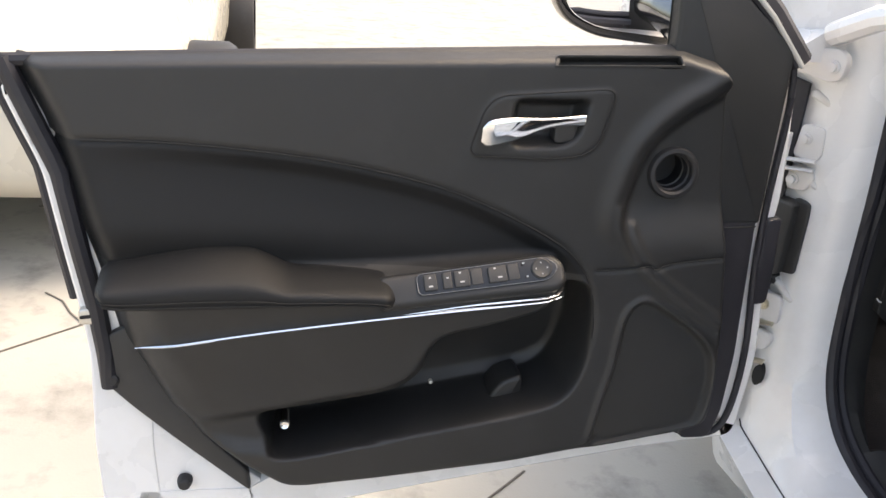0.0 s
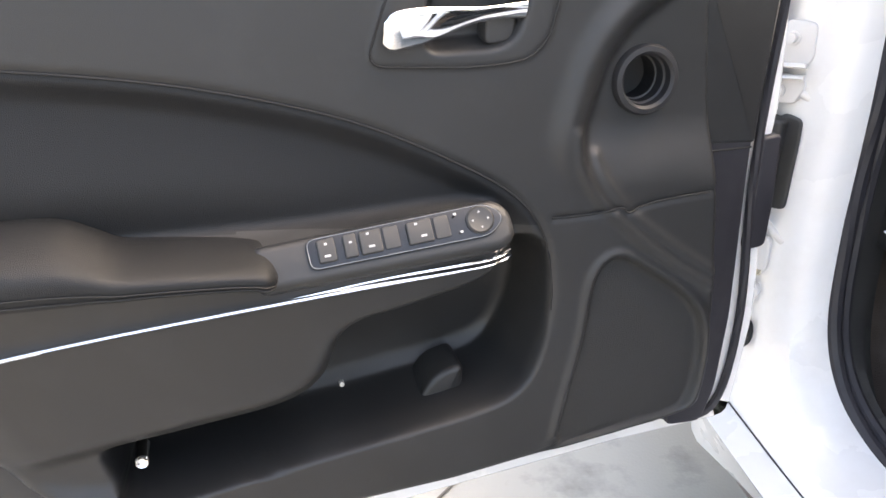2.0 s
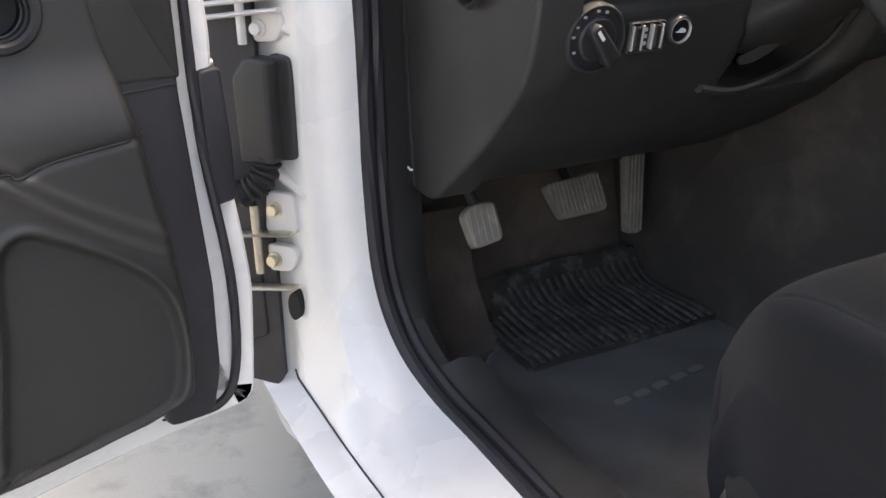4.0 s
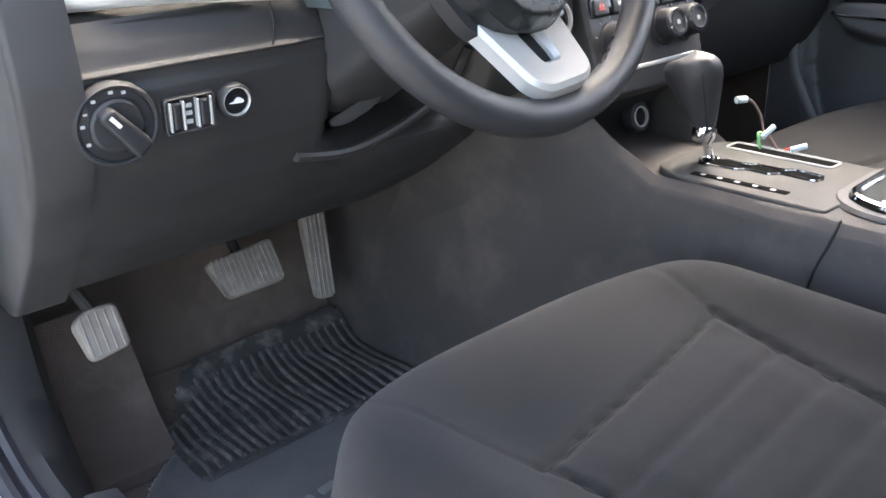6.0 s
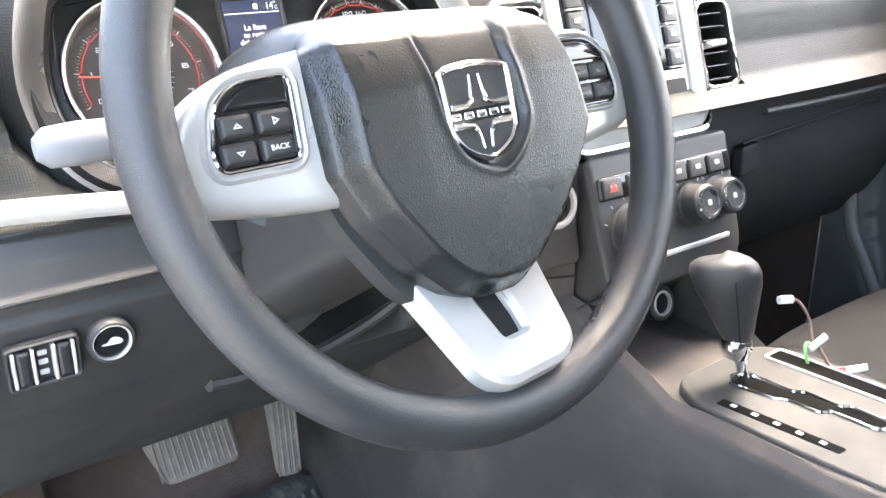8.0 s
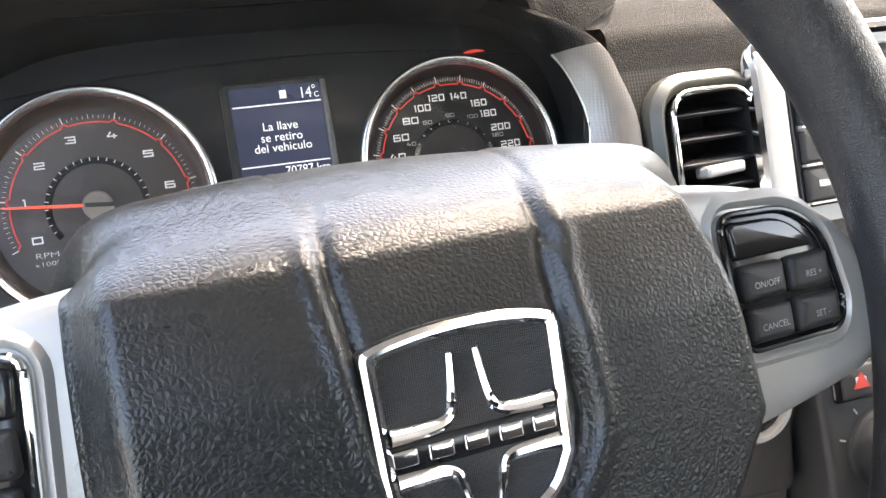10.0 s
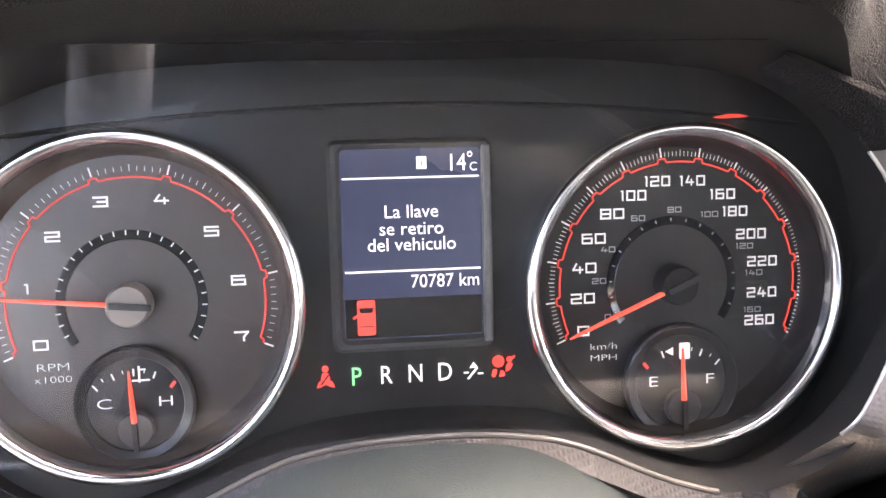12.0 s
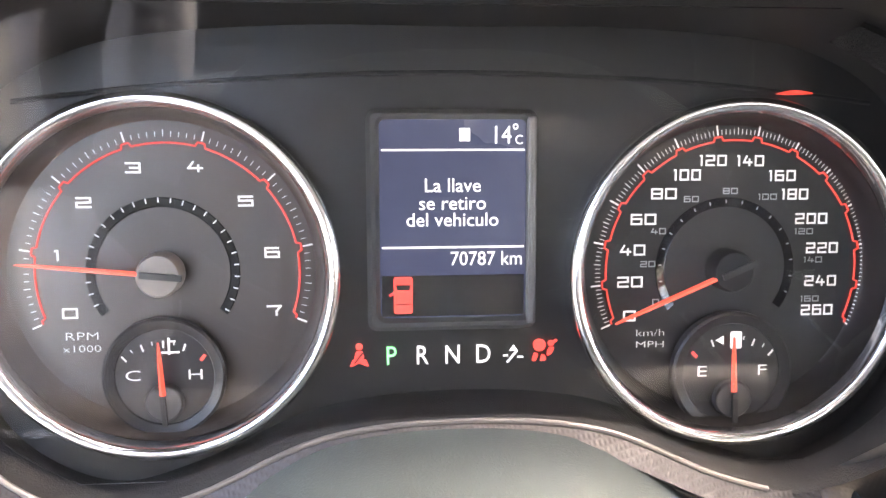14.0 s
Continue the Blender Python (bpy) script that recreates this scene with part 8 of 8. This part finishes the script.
pH = rounded([(-0.19, 0.182), (-0.20, 0.25), (0.02, 0.25), (0.0, 0.185)], 0.02)
PH -= 0.015 * step(sdf(pH, PU, PW), 0.0, 0.01)
# base raised above the driver's trim to stand in for window light
FAR_TRIM = material("lightened_charcoal_trim", (0.060, 0.062, 0.066), 0.5, grain=0.3, grain_scale=1300, tone=0.1, stain=(0.085, 0.084, 0.083), stain_amount=0.3)
part("trim_panel", sheet_from_grid(PD, PU, PW, PH), FAR_TRIM, pdoor, "black door trim", sharp=60)
part("door_shell", slab(PD, rounded([(-0.36, -0.40), (-0.36, 0.29), (0.70, 0.29), (0.70, -0.40)], 0.04), -0.04, -0.16, 0.01), PAINT, pdoor)
part("front_bead", tube(smooth([PD @ Vector((u, w, 0.004)) for u, w in ((-0.215, -0.215), (-0.247, -0.160), (-0.270, -0.120), (-0.281, -0.082), (-0.287, -0.02), (-0.287, 0.026))], 6), 0.0115, 10, flat=0.7), material("grey_door_bead", (0.15, 0.15, 0.15), 0.5, grain=0.2, grain_scale=1300), pdoor, "pale grey bead along the front of the trim")
part("front_bead", tube(smooth([PD @ Vector((u, w, 0.004)) for u, w in ((-0.286, 0.030), (-0.276, 0.062), (-0.240, 0.098), (-0.16, 0.132), (-0.02, 0.165))], 6), 0.0105, 10, flat=0.7), FAR_TRIM, pdoor)
part("chrome_strip", tube([PD @ Vector((u, 0.006 - 0.048 * (u + 0.21), 0.041 - 0.02 * float(1 - step(np.array(u), -0.212, -0.19)))) for u in np.linspace(-0.210, 0.62, 40)], 0.0034, 8), CHROME, pdoor, "slim chrome strip")
bank = part("switch_bank", slab(PD @ Matrix.Translation((-0.105, 0.0385, 0.026)) @ Matrix.Rotation(radians(-58), 4, "X"), rounded([(-0.085, -0.011), (-0.085, 0.011), (0.085, 0.011), (0.085, -0.011)], 0.007), 0.004, -0.02, 0.002), GLOSS_BLACK, pdoor)
for u in (-0.045, -0.005, 0.040):
    part("rocker", slab(PD @ Matrix.Translation((-0.105 + u, 0.0385, 0.026)) @ Matrix.Rotation(radians(-58), 4, "X"), rounded([(-0.014, -0.006), (-0.014, 0.006), (0.014, 0.006), (0.014, -0.006)], 0.003), 0.0075, 0.0, 0.002), BLACK_PLASTIC, bank)
part("armrest", loft([[PD @ Vector((u, c + r * math.sin(a), 0.042 + 0.9 * r * math.cos(a))) for a in np.linspace(0, 6.283, 18, endpoint=False)] for u, c, r in ((-0.014, 0.013, 0.002), (-0.008, 0.016, 0.007), (0.006, 0.019, 0.012), (0.03, 0.021, 0.016), (0.08, 0.022, 0.020), (0.2, 0.020, 0.023), (0.6, 0.012, 0.024))]), FAR_TRIM, pdoor, "padded armrest")
part("door_handle", loft([[PD @ Vector((u, 0.205 + 0.010 * math.cos(a) * k, 0.012 + 0.005 * math.sin(a))) for a in np.linspace(0, 6.283, 14, endpoint=False)] for u, k in ((-0.19, 0.7), (-0.15, 0.8), (-0.08, 0.9), (-0.04, 1.5), (-0.03, 1.4))]), CHROME, pdoor, "chrome inside handle")

# ---------------------------------------------------------------- yard: a parked car beyond the door
BEIGE = material("beige_car_paint", (0.52, 0.49, 0.42), 0.3, coat=0.5, tone=0.04)
def parked(M):
    c = thing("parked_car", M.translation, "pale beige parked car standing on the concrete yard", "car")
    sec = []
    for y, zb, zt, w in ((-2.25, 0.34, 0.62, 0.62), (-2.18, 0.26, 0.74, 0.78), (-1.9, 0.22, 0.86, 0.86), (-1.2, 0.20, 0.94, 0.89), (0.0, 0.20, 0.96, 0.90), (1.2, 0.20, 0.98, 0.89), (1.9, 0.24, 0.92, 0.86), (2.2, 0.32, 0.75, 0.7)):
        sec.append([M @ Vector((p.x, y, p.y)) for p in rounded([(-w, zb + 0.02), (-w - 0.03, (zb + zt) * 0.52), (-w + 0.08, zt), (w - 0.08, zt), (w + 0.03, (zb + zt) * 0.52), (w, zb + 0.02)], 0.10, 4)])
    part("body", loft(sec), BEIGE, c, "pale beige bodywork", sharp=50)
    gl = []
    for y, z, w in ((-1.1, 0.94, 0.78), (-0.45, 1.36, 0.62), (0.8, 1.40, 0.62), (1.7, 0.96, 0.74)):
        gl.append([M @ Vector(p) for p in ((-w, y, 0.9), (-w, y, z), (w, y, z), (w, y, 0.9))])
    part("cabin_glass", loft(gl), GLOSS_BLACK, c, "dark glazing")
    part("roof", surface(6, 6, lambda a, b: M @ Vector((-0.6 + 1.2 * a, -0.45 + 1.25 * b, 1.385 + 0.04 * math.sin(a * math.pi))), (0, 0, 0.03)), BEIGE, c)
    for sx in (-1, 1):
        for y in (-1.42, 1.38):
            WMx = M @ frame_of((sx * 0.86, y, 0.32), (0, -sx, 0), (0, 0, 1))
            w = part("wheel", lathe(WMx, [(0.21, -0.2), (0.30, -0.2), (0.32, -0.17), (0.32, -0.02), (0.30, 0.02), (0.225, 0.03), (0.21, 0.02), (0.205, -0.01)], 40), RUBBER, c)
            part("rim", lathe(WMx, [(0.21, 0.0), (0.205, 0.02), (0.19, -0.01), (0.06, 0.0), (0.05, 0.02), (0.0, 0.022)], 40), SATIN, w)
            for k in range(5):
                a = 2 * math.pi * k / 5
                part("rim_hole", slab(WMx @ Matrix.Rotation(a, 4, "Z") @ Matrix.Translation((0.13, 0, 0)), smooth([(-0.045, -0.03), (-0.045, 0.03), (0.045, 0.045), (0.05, 0.0), (0.045, -0.045)], 3, closed=True), 0.004, -0.03), MATT_BLACK, w)
    part("headlamp", slab(M @ frame_of((0.62, -2.2, 0.60), (1, 0.25, 0), (0, 0.1, 1)), rounded([(-0.18, -0.06), (-0.18, 0.06), (0.18, 0.08), (0.16, -0.05)], 0.04), 0.02, -0.06, 0.01), material("lamp_lens", (0.6, 0.62, 0.64), 0.1), c)
    return c


parked(Matrix.Translation((-3.12, 3.75, GROUND)) @ Matrix.Rotation(radians(8), 4, "Z"))
parked(Matrix.Translation((-5.3, 10.5, GROUND)) @ Matrix.Rotation(radians(-84), 4, "Z"))
